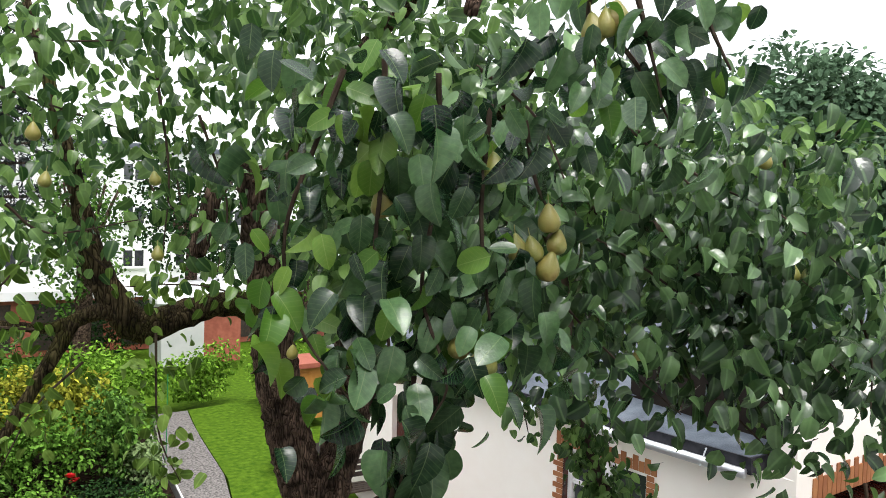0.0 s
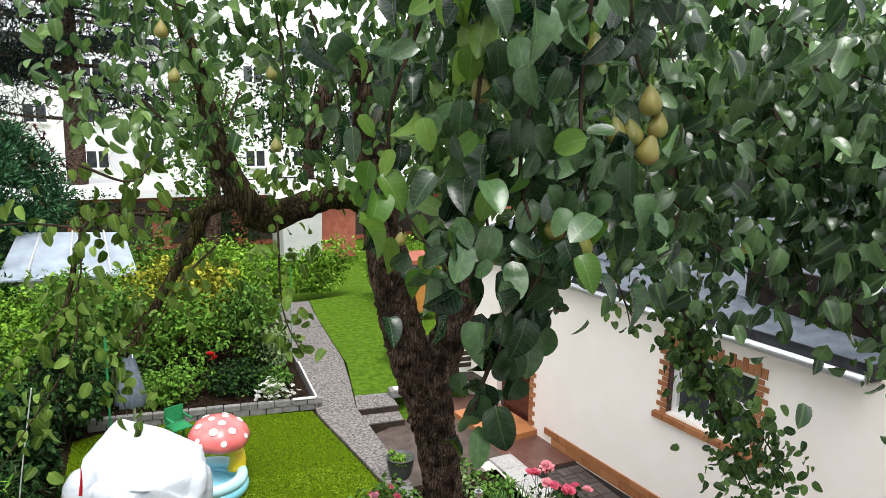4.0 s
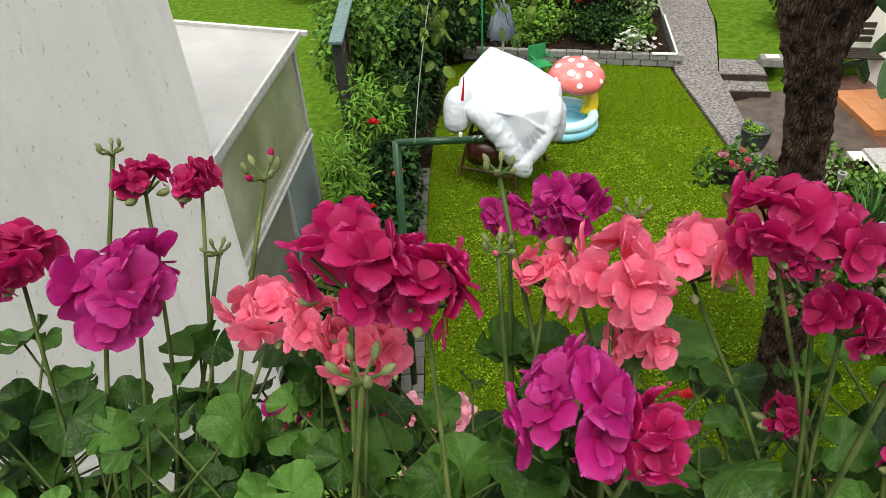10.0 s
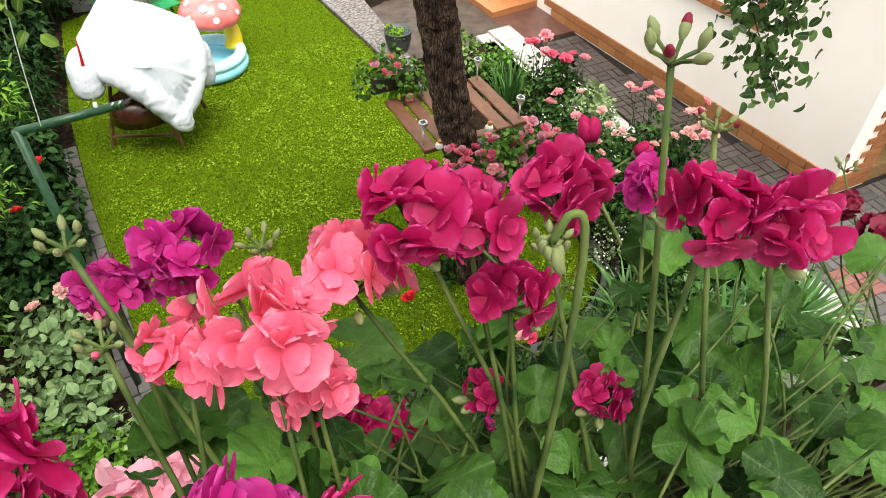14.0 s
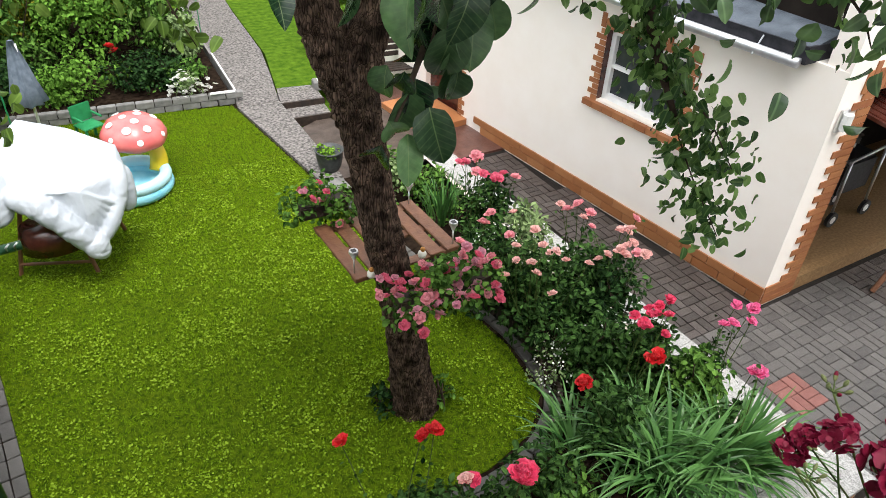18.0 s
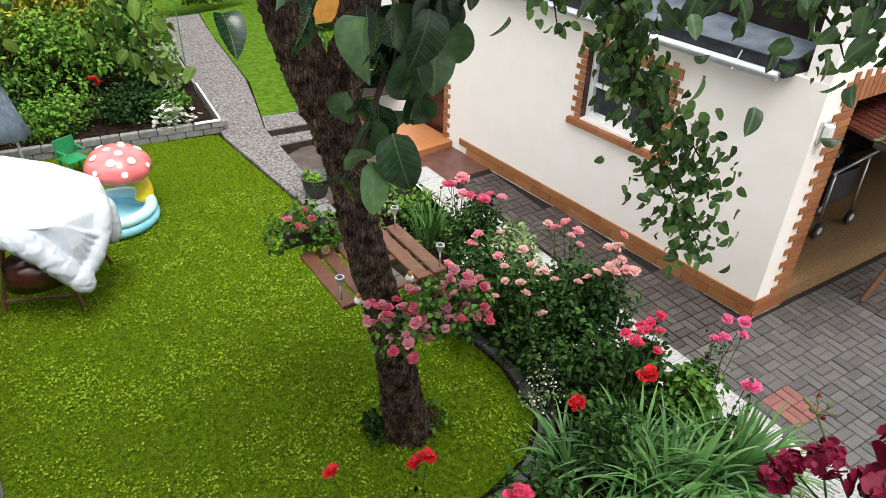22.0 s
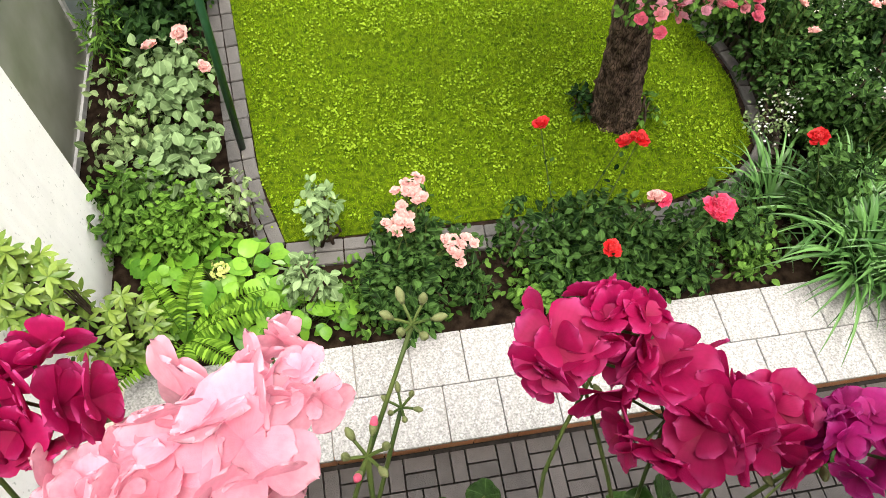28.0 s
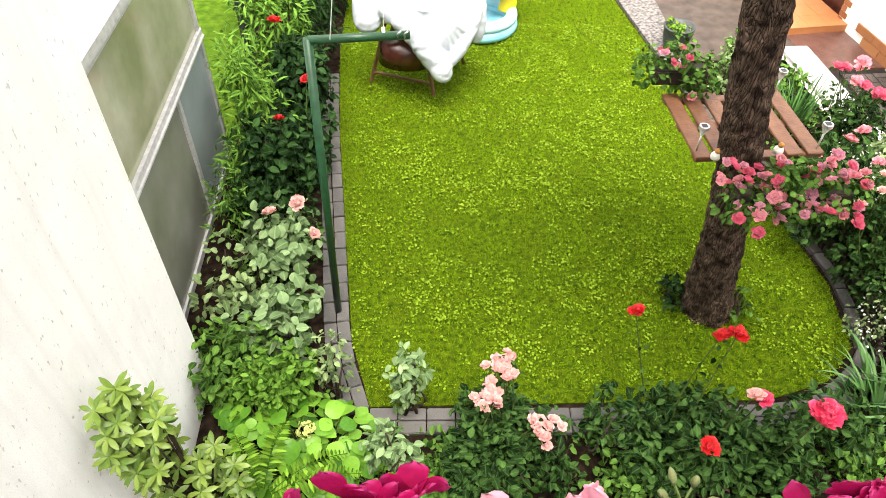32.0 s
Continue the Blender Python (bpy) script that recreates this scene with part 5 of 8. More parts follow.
def rose_mesh(name, mat, seed, petals=36):
    """A full rose: petals wrapped upright in its heart, folded outward round it; one unit in radius."""
    rng = np.random.default_rng(seed)
    k = np.arange(petals)
    s = k / petals
    a = k * 2.4 + rng.normal(size=petals) * 0.2
    out = np.c_[np.cos(a), np.sin(a), np.zeros(petals)]
    p = out * (0.06 + 0.20 * s)[:, None] + np.array([0, 0, -0.42])
    tilt = s ** 1.3
    along = out * (-0.40 + 1.30 * s ** 0.8)[:, None] + np.array([0, 0, 1.0]) * (1 - 0.55 * tilt)[:, None] + rng.normal(size=(petals, 3)) * 0.10
    up = out * (1 - tilt)[:, None] + np.array([0, 0, 0.9]) * tilt[:, None]
    size = (0.78 + 0.04 * s) * rng.uniform(0.88, 1.08, petals)
    v, f = spread(PETAL, p, along, up, size, width=(0.62 + 0.22 * s))
    core = tube([(0, 0, -0.42), (0, 0, -0.2), (0, 0, 0.05), (0, 0, 0.22), (0, 0, 0.28)], [0.14, 0.36, 0.42, 0.26, 0.04], 9)
    blade = np.concatenate([np.tile(PETAL[0], (petals, 1)), np.tile([0.3, 0.72, 0.0], (len(core[0]), 1))])
    return mesh_of(name, *join([(v, f), core]), mat, True, blade)


PEAL = {"magenta": M_MAGENTA, "purple": M_PURPLE, "coral": M_CORAL, "pink": M_PINK, "palepink": M_PALEPINK, "rosepink": M_ROSEPINK, "red": M_RED, "crimson": M_CRIMSON, "deeppink": M_DEEPPINK, "darkred": M_DARKRED, "white": M_WHITE_PETAL}
BLOOMS = {(c, k): bloom_mesh("bloom", PEAL[c], 9, 40 + 7 * k + i) for i, c in enumerate(("magenta", "purple", "coral", "pink", "darkred")) for k in range(3)}
ROSES = {(c, k): rose_mesh("rose", PEAL[c], 70 + k) for c in ("palepink", "rosepink", "red", "crimson", "deeppink", "coral", "white", "pink") for k in range(2)}
bud_v, bud_f = tube([(0, 0, 0), (0, 0, 0.25), (0, 0, 0.55), (0, 0, 0.85), (0, 0, 1.0)], [0.09, 0.20, 0.25, 0.15, 0.02], 8)
BUD = mesh_of("bud", bud_v, bud_f, M_BUD, True)
bud2_v, bud2_f = tube([(0, 0, 0.5), (0, 0, 0.75), (0, 0, 1.05), (0, 0, 1.15)], [0.18, 0.235, 0.15, 0.03], 8)
BUD_TIP = {c: mesh_of("bud_tip", bud2_v, bud2_f, PEAL[c], True) for c in ("magenta", "coral", "darkred")}
BUD_OF = {"magenta": BUD_TIP["magenta"], "purple": BUD_TIP["magenta"], "coral": BUD_TIP["coral"], "pink": BUD_TIP["coral"], "darkred": BUD_TIP["darkred"]}


# geranium leaf: kidney-round blade with five shallow lobes, waved at its rim
def gera_leaf(cup, wave, seed):
    ph = np.random.default_rng(seed).uniform(0, 6.28)
    gv, gf = [(0, 0, 0)], []
    n = 61
    for s in (0.3, 0.6, 0.85, 1.0):
        for k in range(n):
            a = -2.96 + 5.92 * k / (n - 1)
            lobe = 2 * abs(math.cos(2.73 * a)) ** 0.75 - 1
            r = 0.53 * (1 + 0.085 * s * s * lobe + 0.012 * s * math.cos(27.3 * a))
            r *= 1.0 - 0.16 * max(0.0, abs(a) - 2.2)
            z = cup * s * s - 0.050 * s * s * lobe + wave * s * s * math.sin(2 * a + ph) + 0.02 * s ** 3 * math.sin(11 * a + 2 * ph)
            gv.append((s * r * math.sin(a), s * r * math.cos(a), z))
    for k in range(n - 1):
        gf.append((0, k + 1, k + 2))
        for q in range(3):
            o = 1 + q * n
            gf.append((o + k, o + n + k, o + n + k + 1, o + k + 1))
    return mesh_of("leaf", gv, gf, M_GERA_LEAF, True)


GERA_LEAVES = [gera_leaf(0.12, 0.10, 1), gera_leaf(-0.16, 0.14, 2), gera_leaf(0.26, 0.16, 3), gera_leaf(-0.05, 0.20, 4)]

flower_box = thing("flower_box", "brown window box on the balcony rail, full of soil", "planter", (0, 0, 0))
part("trough", box(-0.95, 1.25, -0.06, 0.10, 3.905, 4.04, 0.01), M_WOOD_DARK, flower_box)
part("soil", box(-0.93, 1.23, -0.045, 0.085, 4.03, 4.048), M_SOIL, flower_box)

gera_rng = np.random.default_rng(31)


def stalk(a, b, r0, r1, parent, sag=0.0, name="stalk"):
    a, b = np.array(a), np.array(b)
    m = (a + b) / 2 + np.array([0, 0, sag]) + gera_rng.normal(size=3) * np.array([0.024, 0.014, 0.006])
    put(name, mesh_of(name, *tube(smooth_path([a, m, b], 4), np.linspace(r0, r1, 9), 7), M_STEM, True), parent)


def geranium(x, heads, buds=(), leaves=14, lo=4.10, hi=4.28, y0=-0.02, y1=0.20, width=0.16, size=0.060, ry=0.03, rz=4.045):
    g = thing("geranium", "balcony geranium with lobed green leaves and bright heads", "geranium", (0, 0, 0), group="balcony geraniums")
    root = np.array([x, ry, rz])
    for px, py, pz, r, c in heads:
        p = np.array([px, py, pz])
        k = int(gera_rng.integers(3))
        base = root + np.array([(px - x) * 0.5, 0.0, 0.0]) + gera_rng.normal(size=3) * np.array([0.02, 0.012, 0])
        neck = p - np.array([0, 0, r * 0.55])
        stalk(base, neck, 0.0020, 0.0015, g, 0.0)
        h = put("flower_head", BLOOMS[(c, k)], g, m=pose(*p, gera_rng.uniform(-14, 14), gera_rng.uniform(-14, 14), gera_rng.uniform(0, 360)) @ Matrix.Scale(r * 0.97, 4))
        for q in range(7):
            a = q * 0.9 + k
            tip = p + np.array([math.cos(a) * r * 0.6, math.sin(a) * r * 0.6, -r * 0.05])
            put("flower_stalk", mesh_of("flower_stalk", *tube([neck, (neck + tip) / 2, tip], 0.0011, 5), M_STEM), g)
        for q in range(3):
            a = gera_rng.uniform(0, 6.28)
            bp = neck + np.array([math.cos(a) * r * 0.45, math.sin(a) * r * 0.45, r * 0.05])
            put("bud", BUD, g, m=pose(*bp, math.sin(a) * -70, math.cos(a) * 70, 0) @ Matrix.Scale(0.013, 4))
    for px, py, pz, s, c in buds:
        p = np.array([px, py, pz])
        stalk(root + np.array([(px - x) * 0.4, 0, 0]), p, 0.0022, 0.0017, g)
        for q in range(6):
            a = q * 1.05 + px * 20
            el = 35 + 25 * math.sin(q * 2.3)
            tip = p + np.array([math.cos(a), math.sin(a), 0.7]) * s * 0.5
            put("flower_stalk", mesh_of("flower_stalk", *tube([p, (p + tip) / 2 + np.array([0, 0, 0.001]), tip], 0.0011, 5), M_STEM), g)
            m = pose(*tip, -math.sin(a) * el, math.cos(a) * el, 0) @ Matrix.Scale(s * 0.52, 4)
            b = put("bud", BUD, g, m=m)
            if c and q % 3 == 0:
                put("petal_tip", BUD_OF[c], g, m=m)
    for q in range(int(leaves * 4.6)):
        p = np.array([x + gera_rng.normal() * width, gera_rng.uniform(y0, y1), lo + (hi - lo) * gera_rng.uniform(-0.6, 0.92)])
        stalk(root + gera_rng.normal(size=3) * np.array([0.03, 0.01, 0]), p, 0.0015, 0.0010, g, 0.012, "leaf_stalk")
        s = size * gera_rng.uniform(0.34, 0.88)
        m = pose(*p, gera_rng.normal() * 20 + 6, gera_rng.normal() * 20, gera_rng.uniform(0, 360)) @ Matrix.Scale(s, 4)
        put("leaf", GERA_LEAVES[int(gera_rng.integers(4))], g, m=m)
    return g


geranium(-0.36, [(-0.355, 0.242, 4.368, 0.022, "magenta"), (-0.316, 0.253, 4.362, 0.022, "magenta"), (-0.342, 0.165, 4.333, 0.046, "purple"), (-0.43, 0.176, 4.346, 0.034, "magenta"), (-0.245, 0.162, 4.313, 0.034, "coral")], [(-0.247, 0.215, 4.386, 0.02, "magenta"), (-0.375, 0.25, 4.385, 0.014, None), (-0.30, 0.22, 4.315, 0.014, None)], 26, hi=4.29)
geranium(-0.14, [(-0.163, 0.097, 4.410, 0.037, "magenta"), (-0.123, 0.099, 4.398, 0.036, "magenta"), (-0.169, 0.125, 4.319, 0.033, "coral"), (-0.205, 0.14, 4.325, 0.025, "coral")], [(-0.155, 0.064, 4.355, 0.022, None), (-0.085, 0.172, 4.358, 0.016, "coral")], 26, hi=4.28)
geranium(0.0, [(-0.078, 0.211, 4.361, 0.022, "purple"), (-0.04, 0.206, 4.372, 0.03, "purple"), (-0.013, 0.149, 4.365, 0.040, "coral"), (-0.053, 0.167, 4.348, 0.024, "coral"), (0.042, 0.179, 4.352, 0.036, "coral"), (-0.046, 0.040, 4.374, 0.037, "purple"), (-0.014, 0.030, 4.362, 0.029, "magenta"), (0.004, 0.14, 4.322, 0.026, "coral"), (0.106, 0.136, 4.253, 0.016, "magenta")], [(-0.085, 0.20, 4.40, 0.016, None), (0.0, 0.19, 4.375, 0.014, None)], 30, hi=4.29)
nodding = geranium(0.14, [(0.076, 0.156, 4.399, 0.034, "magenta"), (0.101, 0.151, 4.391, 0.033, "magenta"), (0.116, 0.128, 4.350, 0.026, "magenta"), (0.207, 0.216, 4.325, 0.036, "magenta"), (0.172, 0.096, 4.26, 0.02, "magenta")], [(0.189, 0.130, 4.468, 0.022, "darkred"), (0.16, 0.159, 4.335, 0.018, None)], 28, hi=4.30)
geranium(0.30, [(0.175, 0.070, 4.435, 0.026, "magenta"), (0.200, 0.055, 4.430, 0.027, "magenta"), (0.264, 0.196, 4.323, 0.027, "purple"), (0.229, 0.074, 4.24, 0.014, "purple")], [(0.255, 0.15, 4.40, 0.014, "darkred")], 26, hi=4.27)
late = geranium(0.42, [(0.178, 0.338, 4.228, 0.028, "magenta")], [], 5, hi=4.20)
late_fork = np.array([0.304, 0.306, 4.232])
stalk((0.40, 0.05, 4.06), late_fork, 0.0022, 0.0017, late)
for tip, s, fat in (((0.306, 0.318, 4.262), 0.034, 1.0), ((0.284, 0.312, 4.248), 0.018, 0.8), ((0.334, 0.293, 4.260), 0.026, 0.9), ((0.300, 0.298, 4.244), 0.013, 0.8)):
    tip = np.array(tip)
    away = Vector(tip - late_fork).normalized()
    put("flower_stalk", mesh_of("flower_stalk", *tube([late_fork, (late_fork + tip) / 2 + np.array([0, 0, -0.002]), tip], 0.0012, 6), M_STEM, True), late)
    m = Matrix.Translation(tip) @ away.to_track_quat("Z", "Y").to_matrix().to_4x4() @ Matrix.Diagonal((s * fat, s * fat, s * 0.7, 1))
    put("bud", BUD, late, m=m)
    if s > 0.015:
        turn = away.to_track_quat("Z", "Y").to_matrix().to_4x4()
        for k in range(4):
            lean = Matrix.Rotation(math.radians(90 * k + 20), 4, "Z") @ Matrix.Rotation(math.radians(11), 4, "Y")
            put("petal_tip", BUD_TIP["magenta"], late, m=Matrix.Translation(tip) @ turn @ Matrix.Scale(s * fat, 4) @ Matrix.Translation((0, 0, -0.26)) @ lean @ Matrix.Diagonal((0.86, 0.98, 0.92 + 0.05 * (k % 2), 1)))
geranium(-0.55, [], [(-0.50, 0.16, 4.33, 0.016, None)], 22, hi=4.26)
put("nodding_stalk", mesh_of("nodding_stalk", *tube(smooth_path([(0.10, 0.06, 4.16), (0.116, 0.075, 4.34), (0.122, 0.086, 4.425), (0.116, 0.09, 4.438), (0.109, 0.091, 4.424)], 6), 0.0020, 7), M_STEM, True), nodding)
for k in range(7):
    a = k * 0.9
    put("bud", BUD, nodding, m=pose(0.109 + 0.004 * math.cos(a), 0.091 + 0.004 * math.sin(a), 4.424, 180 + 26 * math.sin(a), 26 * math.cos(a), 0) @ Matrix.Scale(0.012 + 0.0015 * math.sin(3 * k), 4))
low = dict(ry=0.24, rz=3.60, lo=3.62, hi=3.72, y0=0.14, y1=0.36)
geranium(1.05, [(0.909, 0.463, 3.832, 0.030, "darkred"), (0.933, 0.457, 3.853, 0.022, "darkred"), (0.959, 0.431, 3.871, 0.030, "darkred"), (0.987, 0.354, 3.852, 0.050, "darkred"), (1.034, 0.348, 3.873, 0.052, "darkred"), (1.049, 0.377, 3.897, 0.045, "darkred"), (1.082, 0.372, 3.921, 0.048, "darkred"), (1.013, 0.307, 3.873, 0.050, "darkred")], [(0.978, 0.471, 3.906, 0.026, "darkred"), (0.904, 0.420, 3.815, 0.024, None)], 8, **low)
geranium(-0.25, [(-0.262, 0.395, 3.925, 0.042, "magenta"), (-0.31, 0.39, 3.94, 0.04, "magenta"), (-0.190, 0.356, 3.905, 0.062, "pink"), (-0.145, 0.395, 3.90, 0.036, "pink"), (-0.235, 0.34, 3.92, 0.04, "pink"), (-0.36, 0.36, 3.95, 0.035, "purple")], [(-0.061, 0.443, 3.846, 0.026, None), (-0.10, 0.345, 3.90, 0.020, "coral"), (-0.075, 0.40, 3.80, 0.018, None)], 7, **low)
geranium(0.06, [(0.055, 0.412, 3.846, 0.052, "magenta"), (0.075, 0.415, 3.87, 0.03, "magenta"), (0.108, 0.36, 3.840, 0.056, "magenta"), (0.151, 0.336, 3.855, 0.05, "magenta"), (0.20, 0.32, 3.86, 0.04, "purple")], [(0.326, 0.337, 4.05, 0.022, "magenta")], 7, **low)
part("trough", box(-0.95, 1.35, 0.14, 0.30, 3.45, 3.585, 0.01), M_WOOD_DARK, flower_box)
part("soil", box(-0.93, 1.33, 0.155, 0.285, 3.575, 3.595), M_SOIL, flower_box)
for x in (-0.8, 0.2, 1.2):
    part("bracket", box(x, x + 0.03, 0.001, 0.139, 3.46, 3.49), M_BLACK, flower_box)


def rose_bush(x, y, roses, height, radius, n_leaf, colour, size=0.045, seed=0, label="", base_z=0.0, leaf=M_ROSE_LEAF, low=0.15, leaf_size=0.045):
    """roses: places (dx, dy, z) of the open flowers."""
    rng = np.random.default_rng(seed)
    t = thing("rose_bush", label or "rose bush with glossy dark leaves", "rose", (0, 0, 0), group="garden roses")
    for dx, dy, z in roses:
        b = np.array([x, y, base_z]) + rng.normal(size=3) * np.array([0.05, 0.05, 0])
        e = np.array([x + dx, y + dy, z])
        put("cane", mesh_of("cane", *tube(smooth_path([b, (b + e) / 2 + rng.normal(size=3) * 0.03, e], 4), np.linspace(0.007, 0.003, 9), 5), M_STEM, True), t)
    foliage("foliage", t, leaf, SMALL_LEAF, rng, int(n_leaf * 1.7), (x, y, base_z + (height + 0.05) / 2), (radius * 1.35, radius * 1.35, (height - 0.05) / 2 * 1.1), leaf_size * 1.4, 16, 0.2, floor=base_z + 0.02)
    if len(roses):
        p = np.concatenate([np.linspace((x, y, base_z + low), (x + dx, y + dy, z - 0.04), 12) for dx, dy, z in roses])
        p = p + rng.normal(size=p.shape) * 0.035
        a = unit(rng, len(p)) + np.array([0, 0, -0.1])
        v, f = spread(SMALL_LEAF, p, a, np.array([0, 0, 1.0]) + unit(rng, len(p)) * 0.4, leaf_size * rng.uniform(0.7, 1.2, len(p)))
        put("cane_leaves", mesh_of("cane_leaves", v, f, leaf), t)
    for dx, dy, z in roses:
        c = colour if isinstance(colour, str) else colour[int(rng.integers(len(colour)))]
        put("rose_flower", ROSES[(c, int(rng.integers(2)))], t, m=pose(x + dx, y + dy, z, rng.uniform(-30, 30), rng.uniform(-30, 30), rng.uniform(0, 360)) @ Matrix.Scale(size * 1.22 * rng.uniform(0.8, 1.15), 4))
    return t


def cluster(rng, n, cx, cy, cz, r):
    return [(cx + rng.normal() * r, cy + rng.normal() * r, cz + rng.normal() * r * 0.5) for _ in range(n)]


# ---- rose bed along the drive ----
rr = np.random.default_rng(51)
rose_bush(3.75, 5.45, cluster(rr, 13, 0.1, 0.0, 1.05, 0.14), 0.85, 0.30, 420, ("rosepink", "coral"), 0.055, 1, "tall rose bush with salmon-pink clustered blooms")
rose_bush(3.25, 4.55, cluster(rr, 4, 0.0, 0.0, 1.0, 0.12), 0.9, 0.33, 520, "rosepink", 0.05, 2, "rose bush with a few pink blooms")
rose_bush(4.25, 4.4, cluster(rr, 5, 0.0, 0.0, 1.05, 0.08), 0.6, 0.14, 120, ("palepink", "rosepink"), 0.05, 3, "slender rose with pale pink blooms on long canes")
rose_bush(4.15, 3.75, cluster(rr, 13, 0.12, 0.0, 1.02, 0.14), 0.85, 0.30, 420, ("palepink", "rosepink"), 0.048, 4, "rose bush with pale pink open blooms")
rose_bush(3.5, 3.9, cluster(rr, 14, 0.0, 0.0, 1.0, 0.2), 0.95, 0.36, 620, "palepink", 0.042, 5, "rose bush with blush-pink blooms")
rose_bush(3.75, 2.95, cluster(rr, 12, 0.1, 0.0, 1.0, 0.12), 0.6, 0.2, 200, "crimson", 0.045, 6, "rose bush with dense crimson blooms")
rose_bush(4.4, 2.65, cluster(rr, 5, 0.05, 0.0, 1.0, 0.09), 0.7, 0.12, 120, "deeppink", 0.05, 7, "slender rose with deep pink blooms")
rose_bush(4.05, 2.12, cluster(rr, 2, 0.03, 0.0, 0.95, 0.03), 0.7, 0.08, 60, "deeppink", 0.055, 8, "single-stemmed rose with one deep pink bloom")
rose_bush(3.3, 2.6, [(0.09, -0.12, 1.10), (-0.45, 0.0, 0.98)], 0.7, 0.24, 300, "red", 0.065, 9, "rose bush with scarlet blooms on long canes")
rose_bush(1.73, 2.42, [(-0.02, -0.06, 0.90), (0.03, -0.08, 0.88)], 0.5, 0.12, 120, ("crimson", "palepink"), 0.045, 15, "small rose with one crimson and pink bloom")
rose_bush(2.05, 2.35, [(-0.03, -0.18, 0.93), (0.0, -0.15, 0.95)], 0.55, 0.25, 320, "crimson", 0.08, 10, "rose bush with one large crimson bloom")
rose_bush(1.35, 2.40, [(-0.28, 0.45, 1.10), (0.22, 0.28, 1.06), (0.30, 0.26, 1.09), (0.0, -0.35, 0.88)], 0.6, 0.32, 760, "red", 0.055, 11, "rose bush with scarlet blooms on tall canes")
rose_bush(0.22, 2.45, cluster(rr, 16, 0.05, 0.29, 0.70, 0.042) + cluster(rr, 16, -0.07, 0.10, 0.63, 0.052) + cluster(rr, 13, 0.31, -0.02, 0.50, 0.042), 0.45, 0.34, 1000, "palepink", 0.034, 12, "low rose bush with clustered pale salmon-pink blooms")
rose_bush(1.75, 2.35, [], 0.35, 0.3, 380, "red", 0.05, 13, "low leafy rose bush without blooms")
rose_bush(2.5, 2.5, [], 0.4, 0.25, 260, "red", 0.05, 14, "low leafy bush beside the daylilies")


for k, (x, y, r, h, n) in enumerate([(-0.15, 2.28, 0.26, 0.16, 300), (0.25, 2.24, 0.3, 0.15, 380), (0.62, 2.3, 0.22, 0.17, 300), (1.15, 2.22, 0.32, 0.16, 420), (1.6, 2.24, 0.3, 0.15, 380), (2.1, 2.2, 0.32, 0.17, 420), (2.55, 2.25, 0.3, 0.2, 380), (1.5, 2.62, 0.3, 0.28, 420), (0.95, 2.62, 0.2, 0.3, 240)]):
    bush("low_bush", "low dark green bush at the slab edge", "bush", (x, y, h * (0.8 + 0.35 * math.sin(k * 2.7))), (r * (0.8 + 0.2 * math.cos(k * 1.9)), 0.18, h), int(n * 0.75), 0.060, M_ROSE_LEAF if k % 3 else M_SHRUB, seed=250 + k, clumps=16, group="low bed bushes")


def strap_leaf(lean, twist, seed):
    """One arching strap leaf, one unit long, leaning towards +x."""
    rng = np.random.default_rng(seed)
    v, f = [], []
    for k in range(10):
        s = k / 9
        c = np.array([0.78 * lean * s**1.3, twist * s * s, s * (1.1 - 0.35 * lean) - 0.58 * lean * s**2.6])
        w = 0.020 * (1 - s**2.2) * min(1.0, 0.6 + 2 * s) + 0.001
        v += [c + np.array([0.004, -w, 0.006]), c + np.array([0, 0, -0.003]), c + np.array([0.004, w, 0.006])]
    for k in range(9):
        f += [(3 * k, 3 * k + 1, 3 * k + 4, 3 * k + 3), (3 * k + 1, 3 * k + 2, 3 * k + 5, 3 * k + 4)]
    return mesh_of("leaf", v, f, M_IRIS, True)


STRAPS = [strap_leaf(0.18 + 0.10 * k, 0.12 * math.sin(k * 2.3), k) for k in range(10)]


def strap_clump(x, y, n, length, seed, label, arch=1.0):
    rng = np.random.default_rng(seed)
    t = thing("daylily_clump", label, "daylily", (x, y, 0))
    for i in range(n):
        a = rng.uniform(0, 360)
        r = rng.uniform(0, 0.22)
        k = int(rng.uniform(3, 10) if arch > 0.7 else rng.uniform(0, 4.5))
        put("leaf", STRAPS[k], t, m=pose(r * math.cos(radians(a)), r * math.sin(radians(a)), 0, 0, 0, a + rng.normal() * 15) @ Matrix.Scale(length * rng.uniform(0.6, 1.1), 4))
    return t


strap_clump(3.45, 2.42, 150, 0.85, 61, "large clump of arching daylily leaves")
strap_clump(4.0, 2.0, 190, 0.95, 62, "clump of arching daylily leaves over the slabs")
strap_clump(3.0, 2.7, 80, 0.7, 63, "clump of arching daylily leaves at the lawn edge")
strap_clump(3.75, 6.2, 80, 0.6, 64, "upright clump of iris leaves", arch=0.45)
strap_clump(3.45, 2.08, 150, 0.95, 65, "clump of arching daylily leaves over the slabs")

